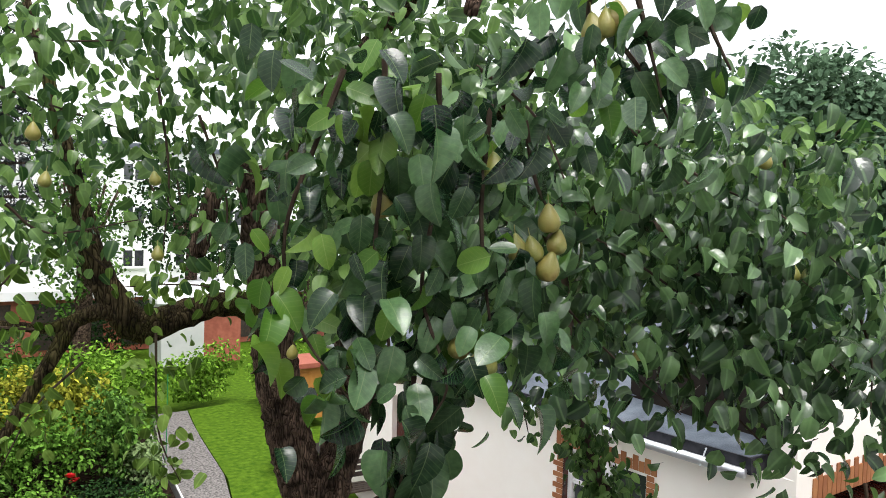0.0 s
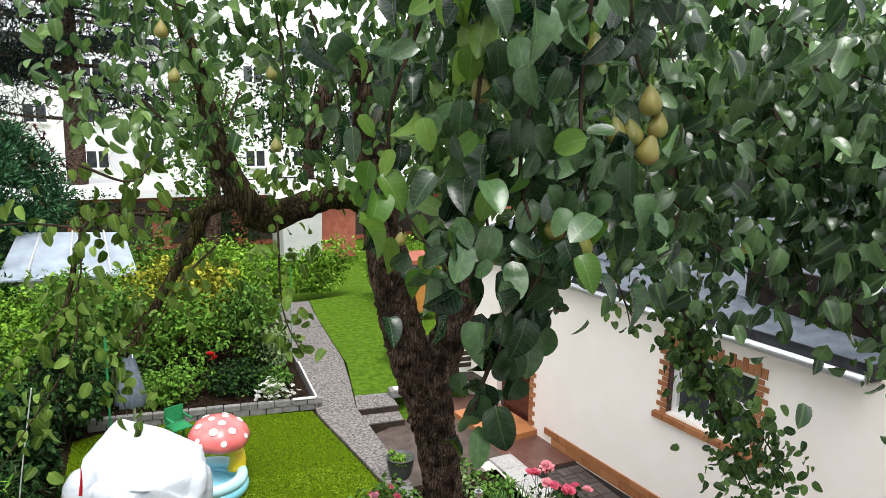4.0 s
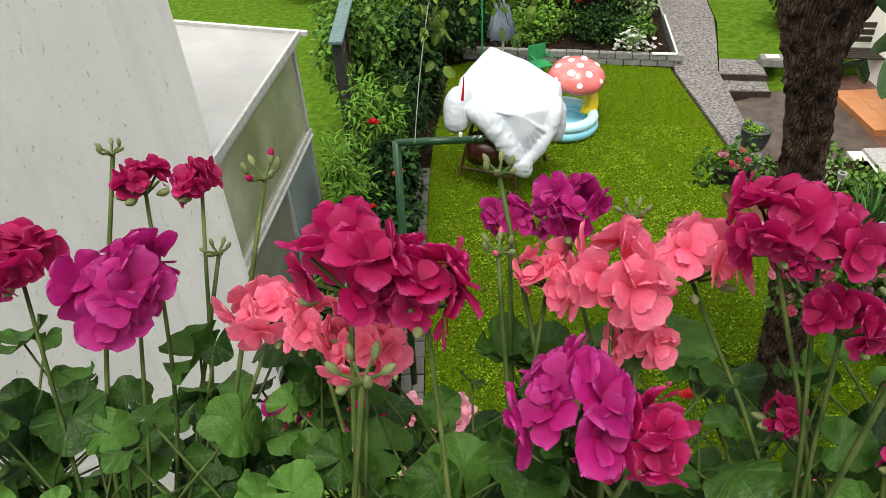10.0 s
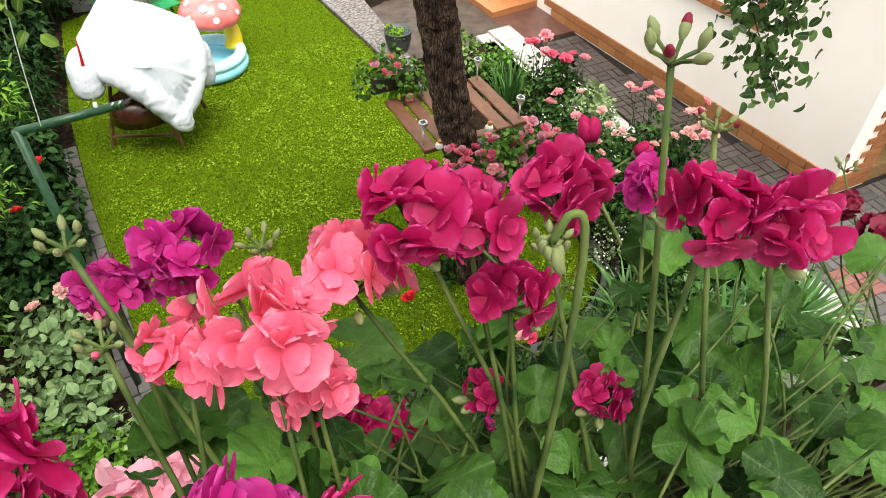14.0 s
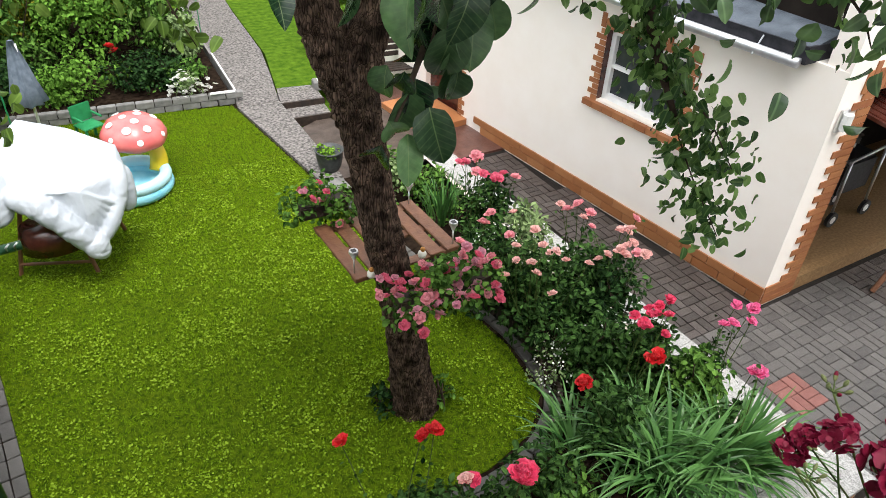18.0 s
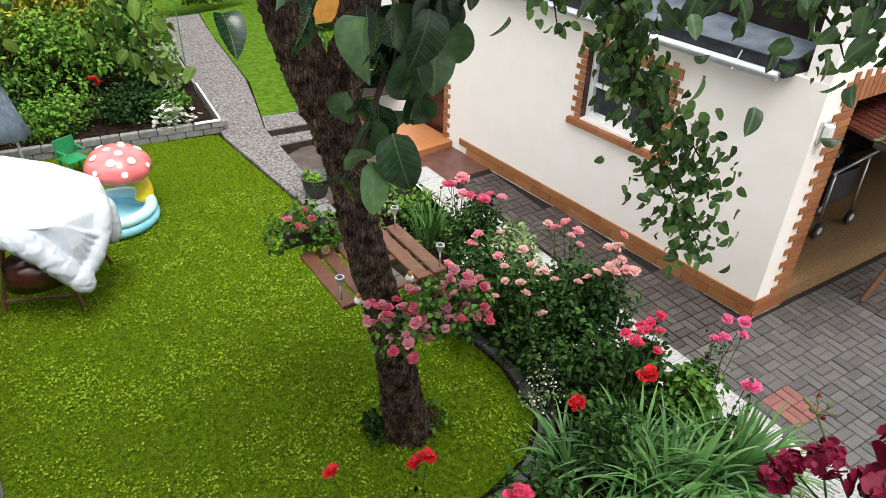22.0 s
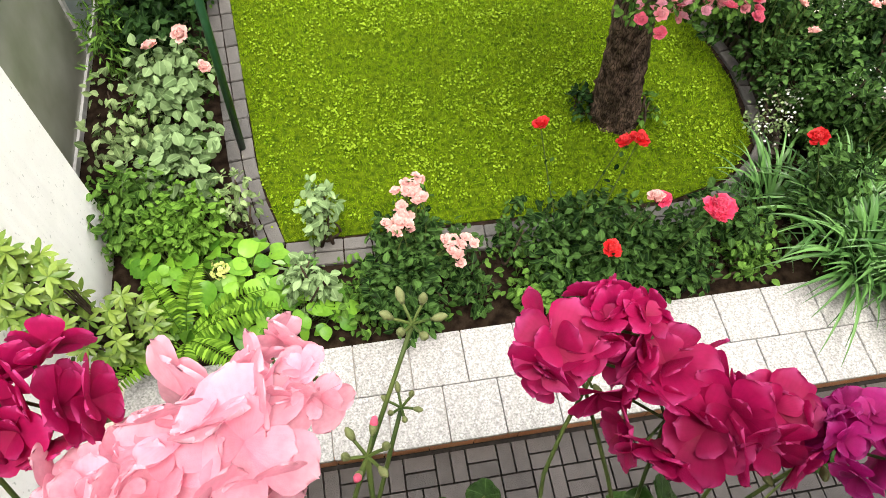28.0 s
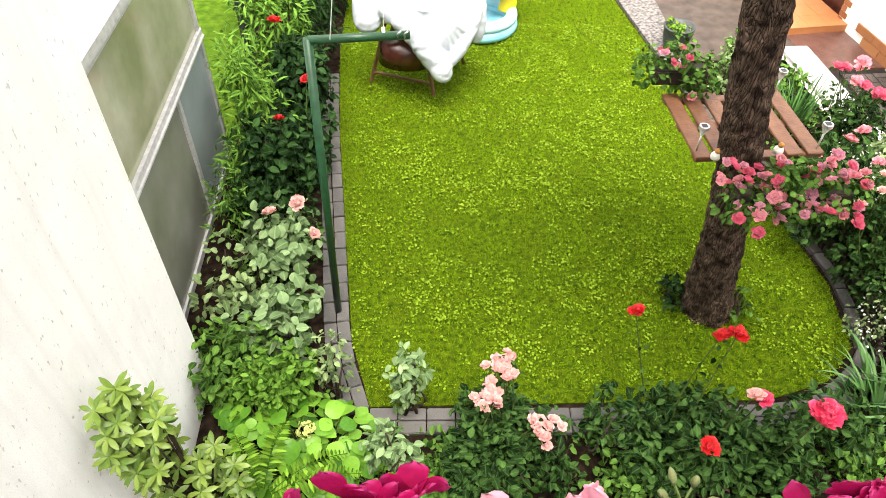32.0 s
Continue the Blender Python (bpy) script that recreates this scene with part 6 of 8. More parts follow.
for k, (x, y, z, r, n) in enumerate([(4.0, 4.75, 0.35, 0.33, 420), (3.95, 3.35, 0.3, 0.34, 420), (3.3, 3.4, 0.25, 0.28, 300), (3.6, 4.9, 0.4, 0.35, 420)]):
    bush("flowering_shrub", "fine-leaved bush dotted with tiny white flowers", "shrub", (x, y, z), (r, r, z), n, 0.035, M_SAGE if k % 2 == 0 else M_SHRUB_DARK, seed=70 + k, group="bed shrubs")
    rng = np.random.default_rng(170 + k)
    p, d = clumped(rng, 130, (x, y, z + 0.05), (r, r, z), 10)
    v, f = spread(ROUND_LEAF, p, unit(rng, 130), d + np.array([0, 0, 1]), 0.022)
    tagged(put("white_blossom", mesh_of("white_blossom", v, f, M_WHITE_PETAL)), "tiny white blossoms over the bed", "blossom", kind="stuff")
for k, (x, y, h, r, n, mt) in enumerate([(4.05, 5.6, 0.42, 0.30, 700, M_SHRUB_DARK), (4.1, 4.1, 0.45, 0.34, 900, M_ROSE_LEAF), (4.0, 3.0, 0.42, 0.32, 900, M_ROSE_LEAF), (4.15, 2.55, 0.4, 0.26, 700, M_SHRUB), (3.55, 4.3, 0.48, 0.34, 900, M_ROSE_LEAF), (3.6, 3.2, 0.45, 0.34, 900, M_ROSE_LEAF), (3.75, 6.7, 0.25, 0.3, 500, M_SHRUB), (4.12, 5.0, 0.42, 0.26, 700, M_SAGE), (4.15, 3.6, 0.46, 0.28, 800, M_SHRUB_DARK)]):
    bush("bed_shrub", "dense dark-leaved bush filling the rose bed", "shrub", (x, y, h), (r, r, h), int(n * 1.2), 0.062, mt, seed=270 + k, clumps=20, group="bed shrubs")
bush("sage_shrub", "round grey-green shrub beside the terrace", "shrub", (3.35, 6.9, 0.3), (0.35, 0.35, 0.3), 420, 0.05, M_SAGE, ROUND_LEAF, seed=76)
bush("hosta", "broad-leaved green plant behind the trunk", "plant", (3.5, 7.2, 0.25), (0.3, 0.3, 0.25), 240, 0.07, M_SHRUB, ROUND_LEAF, seed=77)

# hanging geraniums on the shelf
for x, y, z, n, c, sd in ((1.98, 3.47, 1.41, 38, "rosepink", 81), (2.36, 3.5, 1.37, 30, "rosepink", 82), (1.70, 4.62, 1.60, 7, "rosepink", 83)):
    rng = np.random.default_rng(sd)
    t = thing("hanging_geranium", "hanging geranium box with small pink flower heads", "geranium", (0, 0, 0), group="shelf geraniums")
    part("box", box(x - 0.2, x + 0.2, y - 0.06, y + 0.06, z - 0.02, z + 0.10, 0.01), M_WOOD_DARK, t)
    foliage("foliage", t, M_SHRUB, ROUND_LEAF, rng, 620, (x, y, z + 0.09), (0.36, 0.25, 0.21), 0.045, 16, 0.4)
    p, d = clumped(rng, int(n * 1.35), (x, y - 0.04, z + 0.15), (0.36, 0.25, 0.22), 12)
    for q in p:
        put("flower_head", ROSES[(("rosepink", "coral", "pink")[int(rng.integers(3))], int(rng.integers(2)))], t, m=pose(*q, rng.uniform(-40, 40), rng.uniform(-40, 40), rng.uniform(0, 360)) @ Matrix.Scale(0.047 * rng.uniform(0.7, 1.1), 4))

# ---- left border ----
left_plants = [
    ("tall_shrub", "tall leafy shrub with narrow bright leaves", (-1.7, 5.4, 0.75), (0.36, 0.5, 0.75), 1000, 0.085, M_FRESH, NARROW_LEAF),
    ("tall_shrub", "tall leafy shrub with narrow bright leaves", (-1.6, 6.6, 0.85), (0.42, 0.6, 0.85), 1200, 0.09, M_FRESH, NARROW_LEAF),
    ("dark_shrub", "dark leafy shrub in the border", (-1.45, 5.0, 0.55), (0.38, 0.5, 0.55), 900, 0.07, M_SHRUB_DARK, SMALL_LEAF),
    ("dark_shrub", "dark leafy shrub in the border", (-1.4, 6.2, 0.55), (0.34, 0.5, 0.55), 800, 0.07, M_SHRUB_DARK, SMALL_LEAF),
    ("dark_shrub", "dark leafy shrub behind the covered swing", (-1.5, 7.5, 0.7), (0.42, 0.6, 0.68), 1300, 0.075, M_SHRUB_DARK, NARROW_LEAF),
    ("dark_shrub", "dark leafy shrub behind the covered swing", (-1.5, 8.8, 0.8), (0.55, 0.6, 0.75), 1300, 0.08, M_SHRUB_DARK, SMALL_LEAF),
    ("climbing_shrub", "climbing shrub over the trellis with pale green leaves", (-2.0, 8.4, 1.2), (0.6, 0.8, 1.0), 1500, 0.075, M_SHRUB, SMALL_LEAF),
    ("hedge_shrub", "bright green hedge shrub", (-2.2, 10.2, 1.1), (0.9, 1.0, 1.0), 1900, 0.075, M_SHRUB, SMALL_LEAF),
    ("hedge_shrub", "bright lime-green hedge shrub", (-2.4, 12.2, 1.2), (0.9, 1.1, 1.1), 1900, 0.075, M_LIME, SMALL_LEAF),
    ("hedge_shrub", "bright green hedge shrub", (-1.2, 10.6, 0.8), (0.7, 0.6, 0.7), 1100, 0.075, M_SHRUB_DARK, SMALL_LEAF),
    ("grey_leaved_plant", "loose grey-green plants in the border", (-1.35, 4.3, 0.28), (0.4, 0.45, 0.28), 240, 0.080, M_GREY_LEAF, ROUND_LEAF),
    ("grey_leaved_plant", "loose grey-green plants in the border", (-1.3, 3.5, 0.25), (0.38, 0.4, 0.25), 240, 0.080, M_GREY_LEAF, ROUND_LEAF),
    ("green_perennial", "mounded bright green perennial", (-1.2, 2.95, 0.28), (0.33, 0.28, 0.28), 620, 0.05, M_FRESH, SMALL_LEAF),
    ("blue_green_plant", "grey-green feathery plant by the slabs", (-0.45, 2.35, 0.35), (0.16, 0.16, 0.35), 170, 0.06, M_GREY_LEAF, SMALL_LEAF),
    ("grey_leaved_plant", "tall thin grey-green plant over the lawn edge", (-0.35, 2.85, 0.45), (0.12, 0.12, 0.4), 120, 0.06, M_GREY_LEAF, SMALL_LEAF),
    ("grey_leaved_plant", "tall thin grey-green plant at the lawn edge", (-0.85, 3.0, 0.35), (0.12, 0.2, 0.35), 130, 0.055, M_SAGE, SMALL_LEAF),
    ("grey_leaved_plant", "loose grey-green plants by the greenhouse", (-1.7, 3.9, 0.28), (0.32, 0.5, 0.3), 240, 0.075, M_SAGE, SMALL_LEAF),
    ("green_perennial", "green leafy plants by the greenhouse", (-1.6, 3.1, 0.3), (0.3, 0.3, 0.32), 420, 0.06, M_SHRUB, SMALL_LEAF),
    ("green_perennial", "green leafy plants by the greenhouse", (-1.8, 4.9, 0.4), (0.3, 0.5, 0.45), 520, 0.07, M_SHRUB, NARROW_LEAF),
    ("dark_shrub", "dark leafy shrub in the border", (-1.3, 5.6, 0.4), (0.3, 0.5, 0.42), 520, 0.07, M_SHRUB_DARK, SMALL_LEAF),
    ("tree_seedling", "loose tuft of leaves at the foot of the trunk", (2.28, 3.72, 0.08), (0.2, 0.2, 0.1), 90, 0.05, M_SHRUB, SMALL_LEAF),
    ("tree_seedling", "loose tuft of leaves at the foot of the trunk", (1.85, 3.85, 0.08), (0.14, 0.2, 0.08), 70, 0.05, M_SHRUB_DARK, SMALL_LEAF),
]
for k, (nm, lb, c, r, n, s, mat, sh) in enumerate(left_plants):
    bush(nm, lb, nm.split("_")[-1], c, r, int(n * (1.0 if mat is M_SAGE else 1.5)), s * (1.0 if mat is M_SAGE else 1.15), mat, sh, seed=90 + k, clumps=18)
rose_bush(-1.42, 4.3, [(0.0, 0.0, 0.66), (0.22, 0.06, 0.68), (0.35, -0.1, 0.5)], 0.4, 0.15, 90, "palepink", 0.06, 120, "pale rose in the border", leaf=M_SAGE)
rose_bush(-1.3, 5.3, [(-0.1, -0.15, 0.95), (0.1, 0.3, 1.05)], 0.7, 0.2, 150, "red", 0.055, 121, "climbing rose with red blooms in the border")
rose_bush(-1.5, 6.2, [(0.0, -0.1, 1.35)], 0.9, 0.2, 150, "red", 0.06, 122, "climbing rose with one red bloom")

# broad-leaved plants with each leaf on its stem
BROAD = [mesh_of("leaf", *leaf_shape(0.80 + 0.05 * k, 0.06 + 0.05 * k, 0.15 + 0.10 * k, 8, 0.2), M_LIME_PIECE, True) for k in range(3)]


def broad_plant(name, label, category, x, y, rx, ry, h, n, size, seed):
    rng = np.random.default_rng(seed)
    t = thing(name, label, category, (0, 0, 0))
    for i in range(n):
        r, a = math.sqrt(rng.uniform(0, 1)), rng.uniform(0, 6.283)
        p = np.array([x + rx * r * math.cos(a), y + ry * r * math.sin(a), h * (1 - 0.5 * r * r) * rng.uniform(0.55, 1.0)])
        b = np.array([x + 0.4 * rx * r * math.cos(a), y + 0.4 * ry * r * math.sin(a), 0.0])
        put("stem", mesh_of("stem", *tube([b, (b + p) / 2 + rng.normal(size=3) * 0.01, p], 0.004, 5), M_STEM, True), t)
        turn = math.degrees(a) - 90 + rng.normal() * 50
        put("leaf", BROAD[int(rng.integers(3))], t, m=pose(*p, rng.normal() * 14 - 12, rng.normal() * 14, turn) @ Matrix.Scale(size * rng.uniform(0.6, 1.15), 4))
    return t


broad_plant("hydrangea", "hydrangea with broad bright green leaves", "hydrangea", -1.0, 2.5, 0.50, 0.30, 0.42, 140, 0.14, 601)
broad_plant("lime_perennial", "lime-green broad-leaved plant by the slabs", "perennial", -0.55, 2.26, 0.32, 0.17, 0.28, 60, 0.12, 602)
broad_plant("hydrangea", "low hydrangea with lime-green leaves behind the fern", "hydrangea", -1.35, 2.75, 0.25, 0.25, 0.38, 50, 0.13, 603)
hb = thing("hydrangea_bloom", "greenish-yellow hydrangea flower head among the leaves", "flower", (0, 0, 0))
put("flower_head", bloom_mesh("flower_head", M_LIME_PETAL, 22, 9, 0.7, 0.24), hb, m=pose(-0.98, 2.48, 0.45, 10, 0, 0) @ Matrix.Scale(0.075, 4))
put("stem", mesh_of("stem", *tube([(-0.98, 2.48, 0.0), (-0.98, 2.48, 0.44)], 0.005, 6), M_STEM), hb)
pale = thing("pale_shrub", "olive-green shrub with leaves in rosettes by the wall", "shrub", (0, 0, 0))
pr2 = np.random.default_rng(604)
SPOON = mesh_of("leaf", *SPOON_LEAF, M_OLIVE_PIECE, True)
for i in range(84):
    d0 = unit(pr2, 1)[0]
    up_lobe = i % 2 == 0
    e = np.array([-1.59, 1.93, 1.42] if up_lobe else [-1.50, 2.02, 0.72]) + d0 * np.array([0.18, 0.17, 0.36] if up_lobe else [0.26, 0.18, 0.40]) * pr2.uniform(0.6, 1.0)
    put("stem", mesh_of("stem", *tube(smooth_path([(-1.56, 2.16, 0.0), (-1.56 + 0.3 * (e[0] + 1.56), 2.12 + 0.3 * (e[1] - 2.12), 0.4 * e[2]), tuple(e)], 4), np.linspace(0.010, 0.004, 9), 5), M_TWIG, True), pale)
    for q in range(8):
        put("leaf", SPOON, pale, m=pose(*e, 22 + pr2.normal() * 10, 0, 0) @ pose(0, 0, 0, 0, 0, q * 45 + pr2.normal() * 8 + i * 20) @ pose(0, 0, 0, 18 + pr2.normal() * 12, 0, 0) @ Matrix.Scale(0.078 * pr2.uniform(0.75, 1.2), 4))

# fern fronds
fern = thing("fern", "bright green fern with arching fronds", "fern", (0, 0, 0))
fr = np.random.default_rng(66)
for i in range(9):
    a = i * 0.7 + fr.uniform(-0.2, 0.2)
    L = fr.uniform(0.48, 0.68)
    s = np.linspace(0.1, 1, 22)
    c = np.array([-1.24, 2.14, 0.20]) + np.c_[np.cos(a) * L * s, np.sin(a) * L * s * 0.7, L * (1.0 * s - 0.75 * s**2)]
    side = np.array([-math.sin(a), math.cos(a), 0])
    p = np.concatenate([c, c])
    al = np.concatenate([np.tile(side, (22, 1)), np.tile(-side, (22, 1))]) + np.array([math.cos(a), math.sin(a), 0]) * 0.3
    sz = np.tile(0.085 * np.sin(np.pi * np.clip(s * 0.95, 0.05, 1)) + 0.01, 2)
    v, f = spread(NARROW_LEAF, p, al, np.tile([0, 0, 1.0], (44, 1)), sz)
    put("frond", mesh_of("frond", *join([(v, f), tube(c, 0.003, 4)]), M_LIME), fern)

# green laundry post with an arm
post = thing("laundry_post", "dark green steel laundry post with a side arm", "post", (-0.90, 3.78, 0))
for nm, pts, r in (("upright", [(0, 0, 0), (0.05, 0.06, 2.38)], 0.028), ("arm", [(0.05, 0.06, 2.37), (0.63, 0.11, 2.37)], 0.026)):
    v, f = tube(pts, r, 12)
    put(nm, mesh_of(nm, v, f, M_GREEN_METAL, True), post)
for x in (0.56, 0.60):
    v, f = tube([(x, 0.09, 2.36), (x, 0.06, 2.40), (x + 0.02, 0.06, 2.42)], 0.006, 6)
    put("hook", mesh_of("hook", v, f, M_STEEL, True), post)
line = thing("laundry_line", "thin pale cord hanging from the laundry post", "cord", (0, 0, 0))
v, f = tube(smooth_path([(-0.72, 3.81, 2.39), (-0.62, 3.55, 2.95), (-0.50, 3.3, 3.52)], 8), 0.003, 5)
put("cord", mesh_of("cord", v, f, M_WHITE), line)
peg = thing("peg_string", "thin string with a dark red ribbon on the laundry post arm", "string", (-0.42, 3.88, 2.39))
v, f = tube([(0, 0, 0), (0.01, 0.01, 0.18), (0.03, 0.02, 0.40)], 0.0012, 5)
put("string", mesh_of("string", v, f, M_WHITE), peg)
v, f = tube([(0.018, 0.012, 0.26), (0.024, 0.016, 0.31), (0.03, 0.02, 0.37), (0.03, 0.02, 0.42)], [0.010, 0.008, 0.005, 0.002], 8)
put("ribbon", mesh_of("ribbon", v, f, M_RED), peg)
v, f = tube([(0, 0, -0.02), (0, 0, 0.03)], 0.012, 8)
put("peg", mesh_of("peg", v, f, M_WHITE), peg)

# trellis fence with a black post
fence = thing("trellis_fence", "dark wooden trellis with a black post and green cap", "fence", (-1.93, 6.72, 0), 6.5)
part("post", box(-0.05, 0.05, -0.05, 0.05, 0, 1.95, 0.004), M_BLACK, fence)
part("post_cap", box(-0.075, 0.075, -0.10, 1.28, 1.951, 1.985, 0.006), M_CAP_GREEN, fence, "weathered blue-green cap board")
for i in range(9):
    part("slat", box(-0.012, 0.012, 0.06, 1.25, 0.25 + i * 0.185, 0.37 + i * 0.185), M_WOOD_DARK, fence)
for y in (0.06, 0.62, 1.18):
    part("upright", box(0.013, 0.04, y, y + 0.07, 0.0, 1.95), M_WOOD_DARK, fence)


# ---- covered garden swing ----
cover = thing("covered_swing", "garden seat hidden under a puffy white plastic cover", "garden seat", (0, 0, 0))


def puff(points, fat, seed, wrinkle=0.035, sides=20):
    """A soft filled roll of the cover, rounded at both ends and creased across."""
    q = smooth_path(points, 14)
    s = np.linspace(0, 1, len(q))
    r = fat * np.sqrt(np.maximum(0.015, 1 - np.abs(2 * s - 1) ** 5.0))
    v, f = tube(q, r, sides)
    c = np.repeat(q, sides, axis=0)
    k = np.array([1 + 0.06 * noise.noise(Vector(p) * 4.5 + Vector((seed, 0, 0))) + wrinkle * math.sin(46 * t + 7 * noise.noise(Vector(p) * 9)) for p, t in zip(v, np.repeat(s, sides))])
    return c + (v - c) * k[:, None], f


def hull(points):
    """A closed faceted body over its outermost points."""
    bm = bmesh.new()
    for p in points:
        bm.verts.new(p)
    bmesh.ops.convex_hull(bm, input=bm.verts)
    bm.verts.index_update()
    out = np.array([v.co for v in bm.verts]), [tuple(v.index for v in f.verts) for f in bm.faces]
    bm.free()
    return out


top_body = hull([(-0.345, 7.75, 1.47), (-0.42, 7.70, 1.42), (0.08, 7.62, 1.34), (0.47, 7.32, 1.20), (0.50, 7.18, 1.02), (0.40, 6.98, 1.04), (0.05, 6.76, 1.07), (-0.14, 6.75, 1.08), (-0.45, 6.86, 1.12), (-0.72, 7.12, 1.20), (-0.70, 7.35, 1.24), (-0.60, 7.2, 0.85), (0.42, 7.3, 0.72), (0.15, 6.86, 0.80), (-0.3, 6.92, 0.85), (-0.3, 7.65, 0.9), (0.2, 7.55, 0.8)])
folds = []
for k in range(9):
    a = -0.95 + 0.24 * k
    end = np.array([0.05 + 0.36 * math.sin(a), 6.71 + 0.16 * abs(math.sin(a)), 1.02 - 0.42 * math.cos(a)])
    start = np.array([0.03, 6.755, 1.055])
    folds.append(tube([start, (start + end) / 2 + np.array([0, -0.03, 0]), end], [0.012, 0.030, 0.045], 8))
cover_shape = join([
    top_body,
    hull([(0.03, 6.74, 1.05), (-0.34, 6.80, 1.04), (-0.26, 6.76, 0.82), (-0.06, 6.70, 0.62), (0.14, 6.72, 0.56), (0.34, 6.86, 0.80), (0.40, 6.97, 1.02), (0.05, 7.0, 0.65), (0.3, 7.05, 0.7)]),
    puff([(-0.62, 7.16, 1.18), (-0.70, 6.98, 1.10), (-0.71, 6.91, 0.95), (-0.69, 6.90, 0.80)], 0.155, 1.0, 0.02),
    puff([(-0.60, 6.95, 1.10), (-0.40, 6.80, 1.02), (-0.22, 6.72, 0.84), (-0.07, 6.66, 0.64), (0.02, 6.64, 0.50)], 0.125, 3.0, 0.06),
    puff([(-0.01, 6.64, 0.58), (0.04, 6.62, 0.49), (0.01, 6.63, 0.40)], 0.125, 5.0, 0.05),
    puff([(0.44, 7.14, 1.10), (0.40, 6.96, 0.98), (0.33, 6.86, 0.80), (0.20, 6.75, 0.62), (0.06, 6.68, 0.48)], 0.085, 7.0),
    puff([(0.44, 7.24, 1.02), (0.45, 7.15, 0.80), (0.41, 7.08, 0.54)], 0.10, 9.0),
] + folds)
cover_cloth = put("cover_cloth", mesh_of("cover_cloth", *cover_shape, M_TARP, True), cover, "puffy creased white plastic cover")
fuse = cover_cloth.modifiers.new("fuse", "REMESH")
fuse.mode, fuse.voxel_size, fuse.use_smooth_shade = "VOXEL", 0.012, True
soften = cover_cloth.modifiers.new("soften", "SMOOTH")
soften.factor, soften.iterations = 0.5, 3
crease = bpy.data.textures.new("crease", "CLOUDS")
crease.noise_scale, crease.noise_depth = 0.11, 2
rumple = cover_cloth.modifiers.new("rumple", "DISPLACE")
rumple.texture, rumple.strength, rumple.mid_level = crease, 0.009, 0.5
for x, y, x2, y2 in ((-0.74, 7.20, -0.55, 7.22), (-0.03, 6.90, -0.14, 7.05), (-0.55, 7.75, -0.45, 7.45), (0.35, 7.6, 0.2, 7.3)):
    v, f = tube([(x, y, 0.0), (x2, y2, 0.72)], 0.022, 8)
    put("leg", mesh_of("leg", v, f, M_WOOD), cover)
v, f = tube([(-0.71, 7.20, 0.13), (-0.05, 6.93, 0.13)], 0.018, 8)
put("crossbar", mesh_of("crossbar", v, f, M_WOOD), cover)
bm = bmesh.new()
bmesh.ops.create_cone(bm, cap_ends=True, segments=28, radius1=0.28, radius2=0.25, depth=0.26, matrix=Matrix.Translation((-0.30, 7.05, 0.50)) @ Matrix.Diagonal((1.2, 0.9, 1, 1)))
part("seat", bm, M_WOOD_RED, cover, smooth=True)

# ---- inflatable pool with a mushroom roof ----
pool = thing("paddling_pool", "pale blue inflatable paddling pool with a mushroom shade", "paddling pool", (0.61, 8.45, 0))


def ring(R, r, z, squash=1.0, n=40, m=12):
    v = [((R + r * math.cos(b)) * math.cos(a), (R + r * math.cos(b)) * math.sin(a), z + r * math.sin(b) * squash) for a in (2 * math.pi * i / n for i in range(n)) for b in (2 * math.pi * j / m for j in range(m))]
    f = [(i * m + j, ((i + 1) % n) * m + j, ((i + 1) % n) * m + (j + 1) % m, i * m + (j + 1) % m) for i in range(n) for j in range(m)]
    return v, f


put("lower_ring", mesh_of("lower_ring", *ring(0.40, 0.085, 0.085), M_BLUE, True), pool)
put("upper_ring", mesh_of("upper_ring", *ring(0.40, 0.075, 0.20), M_PALEBLUE, True), pool)
bm = bmesh.new()
bmesh.ops.create_circle(bm, cap_ends=True, segments=40, radius=0.38, matrix=Matrix.Translation((0, 0, 0.10)))
part("pool_floor", bm, M_BLUE, pool)
q = smooth_path([(0.34, 0.08, 0.18), (0.37, 0.12, 0.33), (0.34, 0.18, 0.48), (0.24, 0.22, 0.62)], 6)
put("post", mesh_of("post", *tube(q, np.linspace(0.115, 0.085, len(q)), 16), M_YELLOW_V, True), pool, "yellow inflated post")
prof = [(0.0, 0.92), (0.12, 0.905), (0.24, 0.86), (0.33, 0.79), (0.375, 0.70), (0.38, 0.63), (0.345, 0.59), (0.2, 0.61), (0.0, 0.62)]
n = 36
hv = [(r * (1 + 0.025 * math.cos(8 * a)) * math.cos(a), r * (1 + 0.025 * math.cos(8 * a)) * math.sin(a), z) for r, z in prof for a in (2 * math.pi * i / n for i in range(n))]
hf = [(j * n + i, j * n + (i + 1) % n, (j + 1) * n + (i + 1) % n, (j + 1) * n + i) for j in range(len(prof) - 1) for i in range(n)]
cap = put("mushroom_cap", mesh_of("mushroom_cap", hv, hf, M_CORAL_V, True), pool, "coral mushroom cap with white dots", pose(0.11, 0.22, 0.0, 4, 4, 0))
